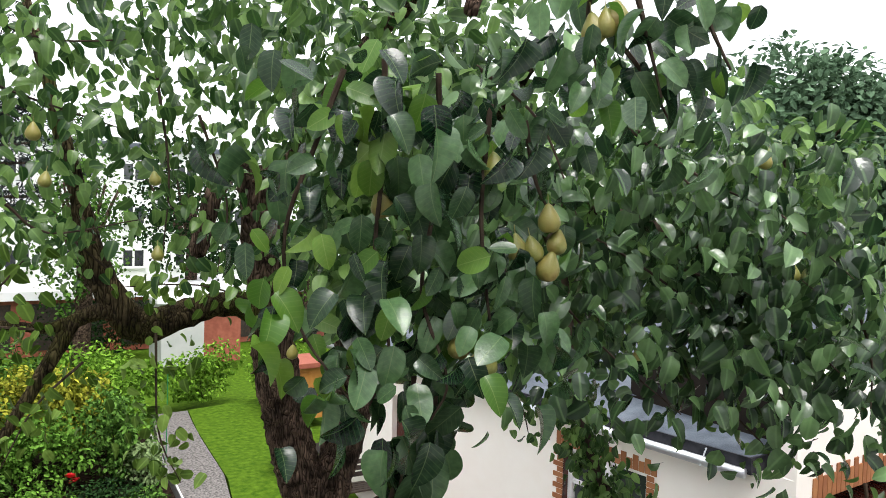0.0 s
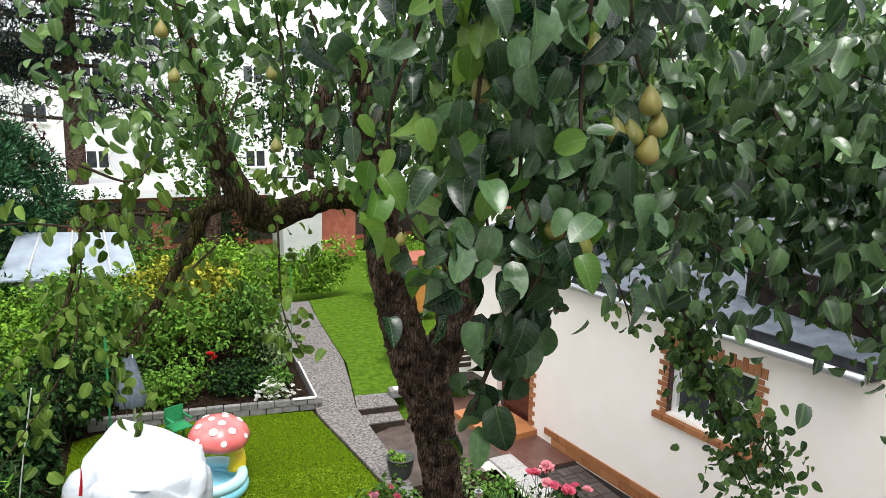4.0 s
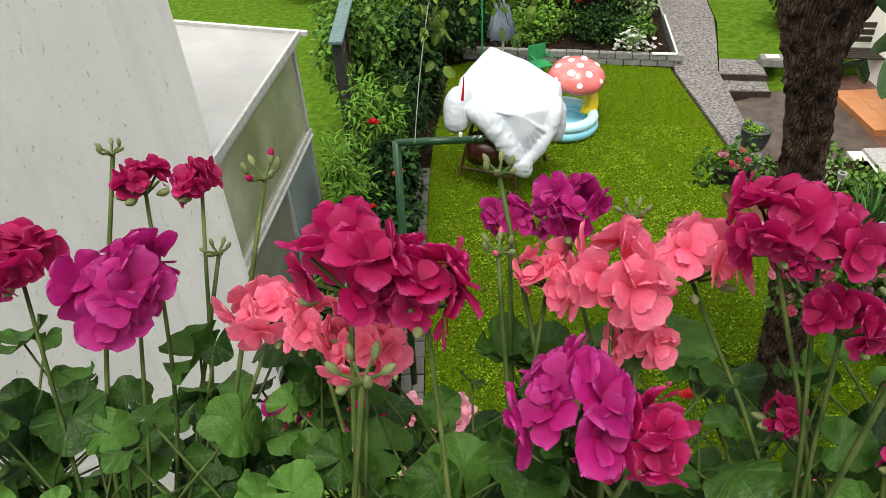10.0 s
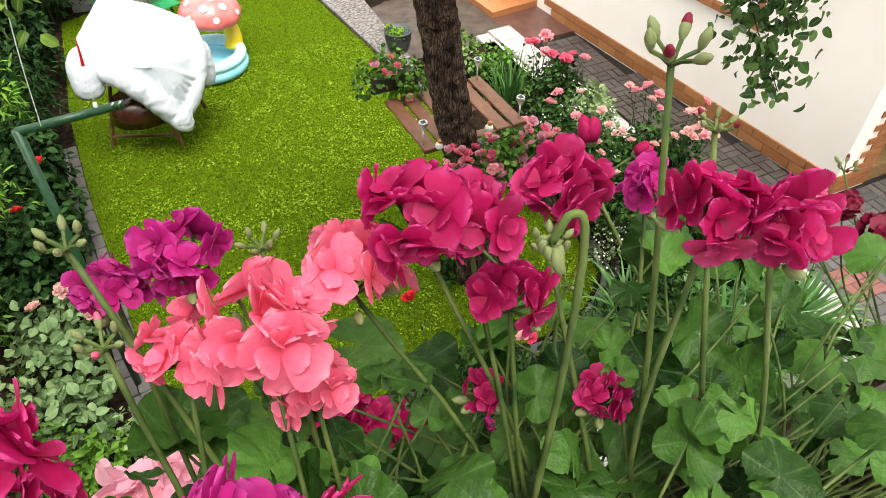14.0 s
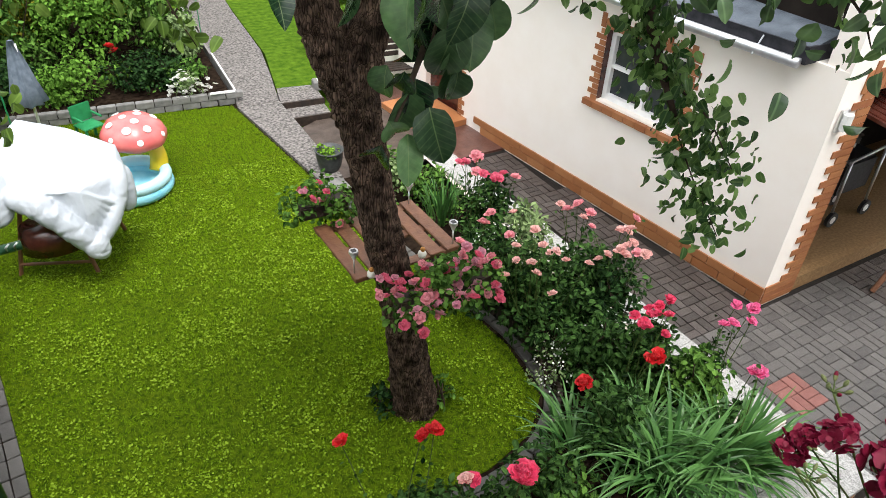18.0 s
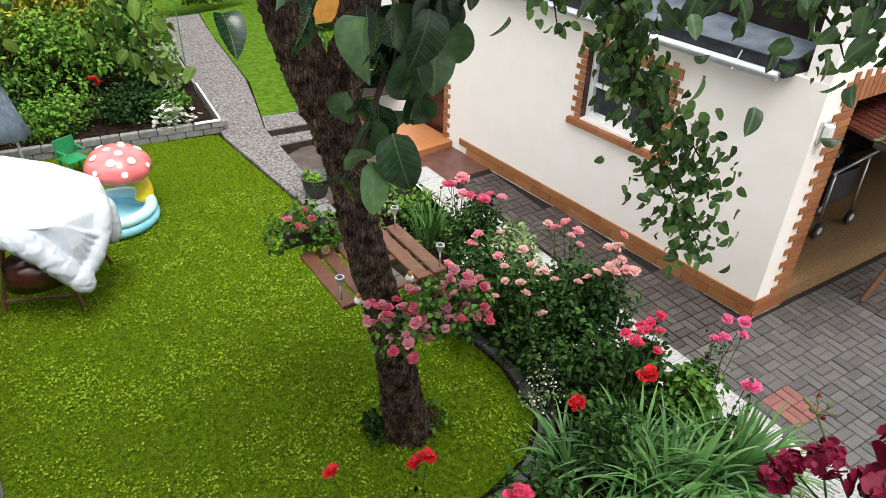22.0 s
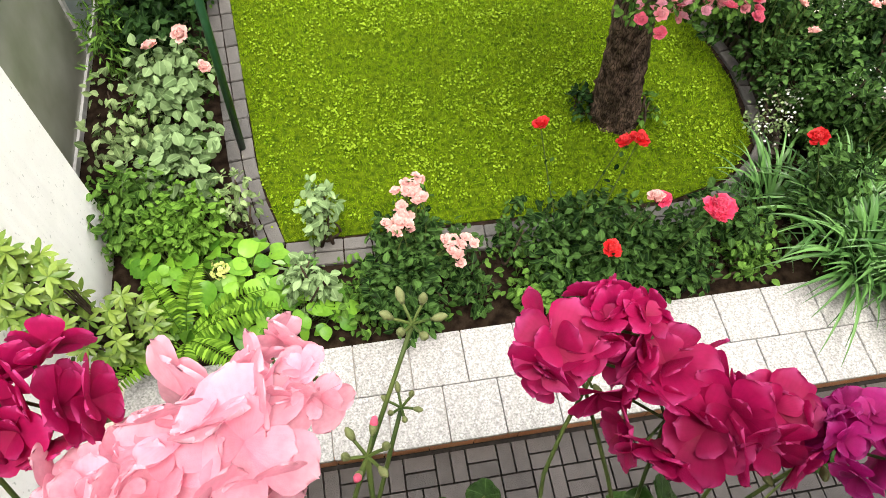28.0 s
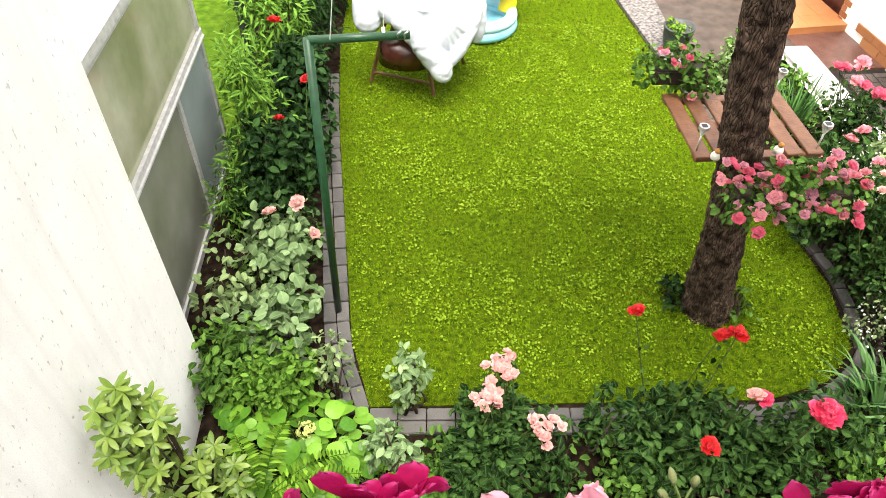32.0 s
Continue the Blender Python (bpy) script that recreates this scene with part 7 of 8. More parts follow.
for k, (a, r, z, s, tilt) in enumerate([(0.2, 0.26, 0.848, 0.05, 32), (1.2, 0.27, 0.843, 0.045, 33), (2.2, 0.26, 0.848, 0.05, 32), (3.3, 0.27, 0.843, 0.048, 33), (4.3, 0.26, 0.848, 0.055, 32), (5.2, 0.27, 0.843, 0.05, 33), (0.7, 0.10, 0.908, 0.05, 10), (3.0, 0.10, 0.908, 0.045, 10), (4.8, 0.12, 0.905, 0.05, 10), (3.8, 0.365, 0.735, 0.035, 62), (4.75, 0.365, 0.735, 0.04, 62), (5.7, 0.365, 0.735, 0.035, 62)]):
    bm = bmesh.new()
    bmesh.ops.create_uvsphere(bm, u_segments=14, v_segments=7, radius=1.0)
    me = bpy.data.meshes.new("dot")
    bm.to_mesh(me)
    bm.free()
    me.materials.append(M_WHITE)
    me.polygons.foreach_set("use_smooth", [True] * len(me.polygons))
    put("dot", me, cap, m=pose(math.cos(a) * r, math.sin(a) * r, z, 0, 0, math.degrees(a)) @ pose(0, 0, 0, 0, tilt, 0) @ Matrix.Diagonal((s, s, 0.012, 1)))

# closed parasol and green chair
parasol = thing("parasol", "closed slate-blue garden parasol on a white pole", "parasol", (-0.25, 10.25, 0))
v, f = tube([(0, 0, 0), (0.02, 0, 1.4)], 0.02, 8)
put("pole", mesh_of("pole", v, f, M_WHITE, True), parasol)
pv, pf = [], []
for j, (r, z) in enumerate([(0.03, 1.45), (0.08, 1.2), (0.13, 0.9), (0.19, 0.62), (0.17, 0.60)]):
    for i in range(24):
        a = 2 * math.pi * i / 24
        rr2 = r * (1 + 0.25 * math.cos(8 * a))
        pv.append((rr2 * math.cos(a) - 0.02, rr2 * math.sin(a), z))
for j in range(4):
    for i in range(24):
        pf.append((j * 24 + i, j * 24 + (i + 1) % 24, (j + 1) * 24 + (i + 1) % 24, (j + 1) * 24 + i))
pf.append(tuple(range(24)))
put("canopy", mesh_of("canopy", pv, pf, M_CANVAS, True), parasol)
chair = thing("child_chair", "small green plastic chair beside the bed wall", "chair", (0.34, 10.05, 0), 25)
part("seat", box(-0.15, 0.15, -0.15, 0.15, 0.24, 0.26, 0.008), M_GREENPLASTIC, chair)
bm = box(-0.15, 0.15, 0.13, 0.15, 0.27, 0.52, 0.008)
part("backrest", bm, M_GREENPLASTIC, chair)
for x in (-0.15, 0.12):
    part("armrest", box(x, x + 0.03, -0.13, 0.12, 0.36, 0.385, 0.006), M_GREENPLASTIC, chair)
for x in (-0.14, 0.11):
    for y in (-0.14, 0.11):
        part("leg", box(x, x + 0.03, y, y + 0.03, 0, 0.24), M_GREENPLASTIC, chair)

# ---- raised bed behind the lawn ----
bed = thing("raised_bed", "raised vegetable bed with a grey stone edge", "raised bed", (0, 0, 0), kind="structure")
part("soil", prism([(-2.0, 11.0), (2.42, 10.52), (2.5, 12.3), (2.65, 15.2), (-2.0, 15.2)], -0.01, 0.13), M_SOIL, bed)
ang = math.degrees(math.atan2(-0.42, 3.4))
stone_me = [None, None]
sr = np.random.default_rng(88)
for course in range(2):
    for i in range(13 + course):
        x0 = 2.46 - 0.26 * (i + 1) + (0.13 if course else 0)
        y0 = 10.44 + (2.46 - x0) * 0.124
        if stone_me[course] is None:
            o = part("stone", box(0.003, 0.252, 0, 0.11, 0.0, 0.095, 0.008), M_STONE, bed)
            stone_me[course] = o.data
        else:
            o = put("stone", stone_me[course], bed)
        o.matrix_basis = pose(x0, y0 + sr.uniform(-0.006, 0.006), course * 0.098, 0, 0, -7.0 + sr.uniform(-1, 1))
part("edging", prism([(2.46, 10.44), (2.50, 10.46), (2.58, 12.2), (2.54, 12.2)], 0.0, 0.21), M_STONE, bed)
part("edging_cap", prism([(2.468, 10.47), (2.492, 10.47), (2.572, 12.19), (2.548, 12.19)], 0.211, 0.222), M_WHITE, bed, "white painted edging")
part("edging", prism([(2.10, 10.47), (2.47, 10.43), (2.47, 10.47), (2.10, 10.51)], 0.198, 0.225), M_WHITE, bed)
part("edging", prism([(2.53, 12.22), (2.57, 12.22), (2.72, 15.2), (2.68, 15.2)], 0.0, 0.19), M_STONE, bed)
bed_plants = [
    ((0.3, 11.4, 0.42), (0.7, 0.5, 0.32), 900, 0.06, M_SHRUB), ((1.3, 11.3, 0.38), (0.6, 0.45, 0.28), 800, 0.06, M_SHRUB_DARK), ((-0.7, 11.6, 0.45), (0.7, 0.5, 0.35), 800, 0.06, M_SHRUB_DARK),
    ((1.9, 11.2, 0.32), (0.3, 0.4, 0.22), 400, 0.06, M_SHRUB), ((0.6, 12.6, 0.85), (0.7, 0.6, 0.75), 1100, 0.075, M_SHRUB), ((1.7, 12.7, 0.95), (0.55, 0.6, 0.85), 1000, 0.075, M_SHRUB),
    ((0.9, 13.6, 1.3), (0.8, 0.6, 0.8), 1300, 0.085, M_YELLOW), ((0.1, 13.9, 1.15), (0.8, 0.6, 0.9), 1100, 0.085, M_YELLOW), ((-1.0, 13.3, 1.2), (0.9, 0.7, 1.0), 1300, 0.08, M_SHRUB), ((1.95, 14.2, 1.2), (0.5, 0.6, 1.0), 1000, 0.08, M_LIME), ((2.2, 12.3, 0.6), (0.3, 0.45, 0.5), 500, 0.07, M_SAGE), ((-0.4, 12.6, 0.9), (0.8, 0.6, 0.9), 1200, 0.08, M_SHRUB), ((-1.6, 14.3, 1.0), (0.9, 0.6, 0.75), 1200, 0.08, M_LIME), ((-0.2, 14.6, 0.95), (0.9, 0.5, 0.75), 1100, 0.08, M_LIME), ((1.3, 15.0, 1.1), (0.9, 0.5, 1.0), 1200, 0.09, M_LIME),
]
for k, (c, r, n, s, mat) in enumerate(bed_plants):
    bush("bed_plant", "leafy bush in the raised bed", "bush", c, r, int(n * 2.0), s * 1.1, M_FRESH if mat is M_SHRUB and k % 2 == 0 else mat, seed=200 + k, clumps=22, group="bed bushes", base=(c[0], c[1], 0.13))
daisy = thing("white_flower_clump", "clump of small white daisies spilling over the bed edge", "flowers", (0, 0, 0))
dr = np.random.default_rng(9)
foliage("foliage", daisy, M_SAGE, SMALL_LEAF, dr, 260, (1.85, 10.75, 0.32), (0.32, 0.28, 0.22), 0.05)
p, d = clumped(dr, 70, (1.85, 10.68, 0.36), (0.34, 0.3, 0.22), 10)
for q in p:
    put("daisy", ROSES[("white", 0)], daisy, m=pose(*q, dr.uniform(-30, 30), dr.uniform(-30, 30), 0) @ Matrix.Diagonal((0.035, 0.035, 0.02, 1)))
rose_bush(0.95, 11.6, [(0.0, 0.0, 0.78), (0.04, 0.0, 0.70)], 0.6, 0.1, 60, "red", 0.08, 231, "stem with a bright red flower in the raised bed", base_z=0.13)
for x, y in ((-0.6, 10.6), (-0.55, 9.9), (2.75, 13.8)):
    st = thing("plant_stake", "thin green plant stake", "stake", (x, y, 0))
    v, f = tube([(0, 0, 0), (0.02, 0, 1.7)], 0.009, 6)
    put("rod", mesh_of("rod", v, f, M_GREENPLASTIC), st)

# ---- path, steps, pot ----
path_l = [(2.74, 7.6), (2.42, 10.3), (2.62, 12.4), (2.85, 15.2), (3.1, 17.2)]
path_r = [(3.06, 7.6), (3.06, 10.1), (3.50, 12.3), (3.7, 15.4), (3.9, 17.2)]
path = thing("garden_path", "grey washed-pebble concrete garden path", "path", (0, 0, 0), kind="structure")


def on_line(line, y):
    return float(np.interp(y, [p[1] for p in line], [p[0] for p in line]))


y = 7.6
while y < 17.0:
    y2 = min(y + (2.62 if y < 9 else 1.15), 17.2)
    part("path_slab", prism([(on_line(path_l, y) + 0.005, y + 0.006), (on_line(path_r, y) - 0.005, y + 0.006), (on_line(path_r, y2) - 0.005, y2 - 0.006), (on_line(path_l, y2) + 0.005, y2 - 0.006)], -0.2, 0.03), M_PEBBLE, path)
    y = y2
part("bottom_step", prism([(2.70, 7.42), (3.15, 7.42), (3.15, 7.59), (2.72, 7.59)], -0.2, -0.02), M_PEBBLE, path)
steps_r = thing("side_steps", "two washed-concrete steps down to the terrace", "steps", (0, 0, 0), kind="structure")
part("step", prism([(3.07, 10.116), (3.75, 10.05), (3.8, 10.6), (3.2, 10.7)], -0.2, 0.03), M_PEBBLE, steps_r)
part("step", prism([(3.07, 9.716), (3.72, 9.676), (3.75, 10.008), (3.07, 10.072)], -0.2, -0.06), M_PEBBLE, steps_r)
cone_stone = thing("corner_stone", "low pointed concrete corner stone at the path end", "stone", (2.90, 7.50, -0.02))
bm = bmesh.new()
bmesh.ops.create_cone(bm, cap_ends=True, segments=4, radius1=0.25, radius2=0.02, depth=0.09, matrix=Matrix.Translation((0, 0, 0.046)) @ Matrix.Rotation(radians(47), 4, "Z"))
part("cap_stone", bm, M_STONE, cone_stone)
path_light = thing("path_light", "low concrete block lamp beside the path", "lamp", (3.92, 10.45, 0.02), -6)
part("body", box(-0.17, 0.17, -0.12, 0.12, 0, 0.13, 0.012), M_STONE, path_light)
part("glass", box(-0.10, 0.10, -0.07, 0.07, 0.131, 0.145, 0.004), M_BULB, path_light)
bench = thing("garden_bench", "dark slatted wooden bench on the terrace", "bench", (5.15, 10.25, -0.15), -6)
for k in range(5):
    part("slat", box(-0.45, 0.45, -0.20 + 0.085 * k, -0.13 + 0.085 * k, 0.40, 0.425, 0.004), M_WOOD_DARK, bench)
for x in (-0.40, 0.36):
    for y in (-0.18, 0.15):
        part("leg", box(x, x + 0.05, y, y + 0.05, 0.0, 0.399), M_WOOD_DARK, bench)
for k in range(3):
    part("back_slat", box(-0.45, 0.45, 0.24, 0.262, 0.50 + 0.11 * k, 0.58 + 0.11 * k, 0.004), M_WOOD_DARK, bench)
for x in (-0.40, 0.36):
    part("back_post", box(x, x + 0.05, 0.263, 0.30, 0.0, 0.80), M_WOOD_DARK, bench)
for pts in ([(3.07, 10.075), (3.76, 10.01), (3.76, 10.048), (3.07, 10.113)], [(3.07, 9.675), (3.73, 9.635), (3.73, 9.673), (3.07, 9.713)]):
    part("riser", prism(pts, -0.2, 0.034 if pts[0][1] > 10 else -0.056), M_WOOD_DARK, steps_r, "dark wooden riser")
pot = thing("plant_pot", "dark round pot with low green plants on the path", "pot", (2.98, 7.85, 0.03))
prof = [(0.0, 0.0), (0.12, 0.0), (0.15, 0.06), (0.175, 0.18), (0.18, 0.27), (0.192, 0.275), (0.192, 0.29), (0.17, 0.29), (0.16, 0.24), (0.0, 0.235)]
v = [(r * math.cos(a), r * math.sin(a), z) for r, z in prof for a in (2 * math.pi * i / 28 for i in range(28))]
f = [(j * 28 + i, j * 28 + (i + 1) % 28, (j + 1) * 28 + (i + 1) % 28, (j + 1) * 28 + i) for j in range(len(prof) - 1) for i in range(28)]
put("pot_body", mesh_of("pot_body", v, f, M_POT, True), pot)
foliage("foliage", pot, M_LIME, SMALL_LEAF, np.random.default_rng(5), 160, (0, 0, 0.28), (0.16, 0.16, 0.07), 0.045)


# ---- far garden and houses ----
def conifer(name, label, centre, radii, n, size, mat, seed, sprays=70):
    rng = np.random.default_rng(seed)
    t = thing(name, label, "conifer", (0, 0, 0))
    v, f = tube([(centre[0], centre[1], 0), (centre[0], centre[1], centre[2])], [0.16, 0.08], 8)
    put("trunk", mesh_of("trunk", v, f, M_BARK), t)
    c = unit(rng, sprays)
    c *= rng.uniform(0.55, 0.95, (sprays, 1))
    k = rng.integers(0, sprays, n)
    d = unit(rng, n)
    d = d + c[k] * 0.9 + np.array([0, 0, 0.35])
    d /= np.linalg.norm(d, axis=1)[:, None]
    p = np.array(centre) + (c[k] + d * rng.uniform(0.0, 0.20, (n, 1))) * np.array(radii)
    p[:, 2] = np.maximum(p[:, 2], rng.uniform(0.02, 0.15, n))
    v, f = spread(needle_shape(), p, d + unit(rng, n) * 0.45, unit(rng, n), size * rng.uniform(0.7, 1.3, n), width=size * 1.6 * np.ones(n))
    tagged(put("crown", mesh_of("crown", v, f, mat), t), kind="stuff")
    return t


conifer("yew_tree", "broad dark blue-green yew tree", (-3.75, 17.6, 2.6), (2.3, 1.7, 2.35), 36000, 0.14, M_YEW, 301, 220)
conifer("juniper_bush", "spreading mid-green juniper bush", (-3.95, 14.8, 1.25), (1.6, 1.25, 1.4), 20000, 0.14, M_JUNIPER, 302, 120)
bush("purple_bush", "dark purple-leaved bush beside the yew", "bush", (-6.2, 18.8, 2.2), (0.8, 0.8, 1.4), 1200, 0.11, M_PURPLE_LEAF, seed=303)
bush("purple_bush", "dark purple-leaved bush behind the yew", "bush", (-2.9, 20.5, 3.6), (1.6, 1.0, 1.3), 1200, 0.12, M_PURPLE_LEAF, seed=304)
pine = thing("pine_tree", "tall dark pine with a bare trunk", "pine", (0, 0, 0))
v, f = tube(smooth_path([(-2.1, 29.5, 0), (-2.05, 29.5, 5), (-1.95, 29.5, 13)], 8), np.linspace(0.42, 0.22, 17), 12, 0.05)
put("trunk", mesh_of("trunk", v, f, M_BARK, True), pine)
pr = np.random.default_rng(305)
for i in range(46):
    a = pr.uniform(0, 6.28)
    z = pr.uniform(3.9, 12.0)
    L = pr.uniform(2.0, 5.5) if z > 4.4 else pr.uniform(0.6, 1.1)
    e = np.array([-2.05 + math.cos(a) * L, 29.5 + math.sin(a) * L * 0.6, z + pr.uniform(-0.4, 0.8)])
    s = np.array([-2.05, 29.5, z])
    br = put("branch", mesh_of("branch", *tube(smooth_path([s, (s + e) / 2 + np.array([0, 0, -0.2]), e], 4), np.linspace(0.08, 0.025, 9), 6), M_BARK), pine)
    if z > 4.4:
        m = 560
        tt = pr.uniform(0.35, 1.05, m)
        p = s + (e - s) * tt[:, None] + pr.normal(size=(m, 3)) * np.array([0.5, 0.5, 0.25])
        v, f = spread(needle_shape(), p, unit(pr, m) + np.array([0, 0, 0.4]), unit(pr, m), 0.26 * np.ones(m), width=0.22 * np.ones(m))
        tagged(put("needles", mesh_of("needles", v, f, M_PINE), pine), kind="stuff")


def broad_tree(label, x, y, h, crown, n, size, mat, seed):
    t = thing("broadleaf_tree", label, "tree", (0, 0, 0), group="far trees")
    rng = np.random.default_rng(seed)
    v, f = tube(smooth_path([(x, y, -0.2), (x + 0.1, y, h * 0.35), (x, y, h * 0.7)], 5), np.linspace(0.3, 0.12, 11), 10, 0.05)
    put("trunk", mesh_of("trunk", v, f, M_BARK, True), t)
    for i in range(6):
        a = i * 1.05
        v, f = tube(smooth_path([(x, y, h * 0.4), (x + math.cos(a) * crown * 0.4, y + math.sin(a) * crown * 0.4, h * 0.6), (x + math.cos(a) * crown * 0.7, y + math.sin(a) * crown * 0.7, h * 0.75)], 4), np.linspace(0.1, 0.03, 9), 6)
        put("limb", mesh_of("limb", v, f, M_BARK), t)
    p, d = clumped(rng, n, (x, y, h * 0.62), (crown, crown, h * 0.42), 34)
    v, f = spread(SMALL_LEAF, p, d * 0.5 + unit(rng, n) + np.array([0, 0, -0.3]), d + np.array([0, 0, 0.8]), size * rng.uniform(0.7, 1.3, n))
    tagged(put("crown", mesh_of("crown", v, f, mat), t), kind="stuff")


broad_tree("dense grey-green broadleaf tree beyond the garage", 22.0, 13.0, 10.4, 3.8, 22000, 0.25, M_FAR_LEAF, 311)
broad_tree("dense green broadleaf tree beyond the garage", 23.5, 9.0, 9.5, 3.5, 20000, 0.25, M_FAR_LEAF, 312)
broad_tree("dense green broadleaf tree beyond the garage", 17.5, 15.5, 8.0, 2.8, 16000, 0.2, M_SHRUB, 313)
broad_tree("green tree behind the gardens", 2.2, 24.0, 7.5, 1.6, 3000, 0.14, M_SHRUB, 314)
broad_tree("dark tree behind the gardens", 6.8, 30.0, 8.5, 2.6, 3000, 0.18, M_SHRUB_DARK, 315)
broad_tree("green tree behind the gardens", 10.5, 26.0, 7.5, 2.6, 3000, 0.18, M_SHRUB, 316)
for k, (c, r, n, mat) in enumerate([((2.4, 17.6, 0.8), (1.2, 0.6, 0.8), 1500, M_LIME), ((4.4, 18.2, 0.75), (1.2, 0.6, 0.75), 1500, M_LIME), ((0.0, 17.8, 1.0), (1.3, 0.7, 1.3), 1900, M_SHRUB), ((3.0, 25.5, 1.1), (2.2, 0.6, 1.2), 1800, M_SHRUB_DARK), ((-2.6, 25.0, 1.2), (2.6, 0.8, 1.3), 2000, M_SHRUB_DARK), ((-1.8, 15.2, 0.8), (0.8, 0.8, 0.8), 1100, M_SHRUB), ((6.2, 17.0, 0.9), (0.9, 0.7, 0.8), 1000, M_LIME), ((4.6, 12.0, 0.6), (0.35, 0.6, 0.6), 500, M_SHRUB)]):
    bush("garden_hedge", "bright green shrub at the end of the garden", "hedge", c, r, int(n * 1.6), 0.10, mat, seed=320 + k, clumps=22, group="far shrubs")

orange = thing("orange_shed", "orange-yellow painted board hut behind the tree", "hut", (6.15, 15.2, 0), 0)
part("wall", box(-0.6, 0.6, 0, 0.9, 0, 1.25), M_ORANGE, orange)
part("roof", box(-0.75, 0.75, -0.15, 1.05, 1.251, 1.36), M_RUST, orange)
part("door", box(-0.2, 0.2, -0.02, -0.002, 0.0, 1.1), M_ORANGE, orange)
grey_shed = thing("grey_shed", "flat grey garden shed with a brown door", "shed", (4.6, 22.5, 0))
part("wall", box(-0.3, 1.0, 0, 2, 0, 2.0), M_GREYFACADE, grey_shed)
part("roof", box(-0.45, 2.3, -0.15, 2.15, 2.001, 2.12), M_WHITEFACADE, grey_shed)
part("door", box(1.002, 2.2, 0.1, 0.2, 0, 2.0), M_RUST, grey_shed)
cold_frame = thing("glass_house", "garden glasshouse with a pale sloping glass roof", "glasshouse", (-1.35, 15.0, 0), 0)
bm = bmesh.new()
rv = [(-1.25, 0.0, 1.55), (1.25, 0.0, 1.50), (1.0, 1.5, 2.15), (-1.0, 1.5, 2.25)]
tv = [bm.verts.new(p) for p in rv]
lv = [bm.verts.new((p[0], p[1], p[2] - 0.04)) for p in rv]
bm.faces.new(tv)
bm.faces.new(lv[::-1])
for i in range(4):
    bm.faces.new((lv[i], lv[(i + 1) % 4], tv[(i + 1) % 4], tv[i]))
part("roof", bm, M_GLASSROOF, cold_frame, "pale glass roof")
part("body", box(-1.0, 1.0, 0.1, 1.4, 0, 1.50), M_FROSTED, cold_frame)
for x in (-0.6, 0.0, 0.6):
    v, f = tube([(x * 1.25, 0.0, 1.565), (x, 1.5, 2.225)], 0.02, 6)
    put("bar", mesh_of("bar", v, f, M_ALU), cold_frame)

garages = thing("garage_row", "low row of garages with a white roof edge", "garages", (0, 27.0, 0))
part("wall", box(-8, 16, 0, 5, -0.2, 1.75), M_RUST, garages)
part("roof_edge", box(-8.2, 16.2, -0.25, 5.2, 1.751, 2.05), M_WHITEFACADE, garages)
for i in range(8):
    part("garage_door", box(-7.4 + i * 2.8, -5.2 + i * 2.8, -0.03, -0.002, 0, 1.6), M_WOOD_DARK, garages)

white_garage = thing("white_garage", "white garage with a black handled steel door", "garage", (-8.35, 22.9, 0), -2)
part("wall", box(-0.95, 2.6, 0, 5, -0.2, 2.35), M_WHITEFACADE, white_garage)
part("roof", box(-1.1, 2.8, -0.2, 5.2, 2.351, 2.55), M_FELT, white_garage)
part("door", box(-0.8, 1.3, -0.04, -0.002, 0.02, 2.1), M_WHITE, white_garage)
part("door_handle", box(0.05, 0.09, -0.09, -0.041, 1.0, 1.12), M_BLACK, white_garage)
carport = thing("carport", "open carport with dark brown posts and a flat roof", "carport", (-10.6, 20.6, 0))
for x, y in ((0, 0), (1.15, 2.2), (-2.5, 0)):
    part("post", box(x - 0.09, x + 0.09, y - 0.09, y + 0.09, 0, 2.3), M_WOOD, carport)
part("roof", box(-3, 1.4, -0.3, 6, 2.301, 2.42), M_FELT, carport)
part("back_wall", box(-3, 1.2, 5.5, 5.7, -0.2, 2.3), M_WHITEFACADE, carport)
part("beam", box(-3, 1.3, -0.1, 0.1, 2.1, 2.3), M_WOOD, carport)


def bicycle(x, y, turn):
    b = thing("bicycle", "dark bicycle leaning under the carport", "bicycle", (x, y, 0), turn, "parked bicycles")
    for wx in (0.0, 1.05):
        w = put("wheel", mesh_of("wheel", *ring(0.33, 0.02, 0, 1.0, 24, 6), M_BLACK, True), b, m=pose(wx, 0, 0.35, 90, 0, 0))
        sp = [tube([(0.31 * math.cos(a), 0.31 * math.sin(a), 0), (-0.31 * math.cos(a), -0.31 * math.sin(a), 0)], 0.003, 4) for a in np.linspace(0, 3.14, 8)]
        put("spokes", mesh_of("spokes", *join(sp), M_STEEL), w)
    fr_p = [tube(p, 0.016, 6) for p in ([(0, 0, 0.35), (0.35, 0, 0.85)], [(0.35, 0, 0.85), (0.85, 0, 0.85)], [(0.42, 0, 0.3), (0.85, 0, 0.85)], [(0.42, 0, 0.3), (0.35, 0, 0.9)], [(1.05, 0, 0.35), (0.85, 0, 0.98)], [(0, 0, 0.35), (0.42, 0, 0.3)])]
    put("frame", mesh_of("frame", *join(fr_p), M_BLACK, True), b)
    put("handlebar", mesh_of("handlebar", *tube([(0.82, -0.28, 1.02), (0.85, 0, 1.0), (0.82, 0.28, 1.02)], 0.012, 6), M_STEEL, True), b)
    part("saddle", box(0.25, 0.47, -0.06, 0.06, 0.92, 0.97, 0.02), M_BLACK, b)


bicycle(-10.3, 22.5, 70)
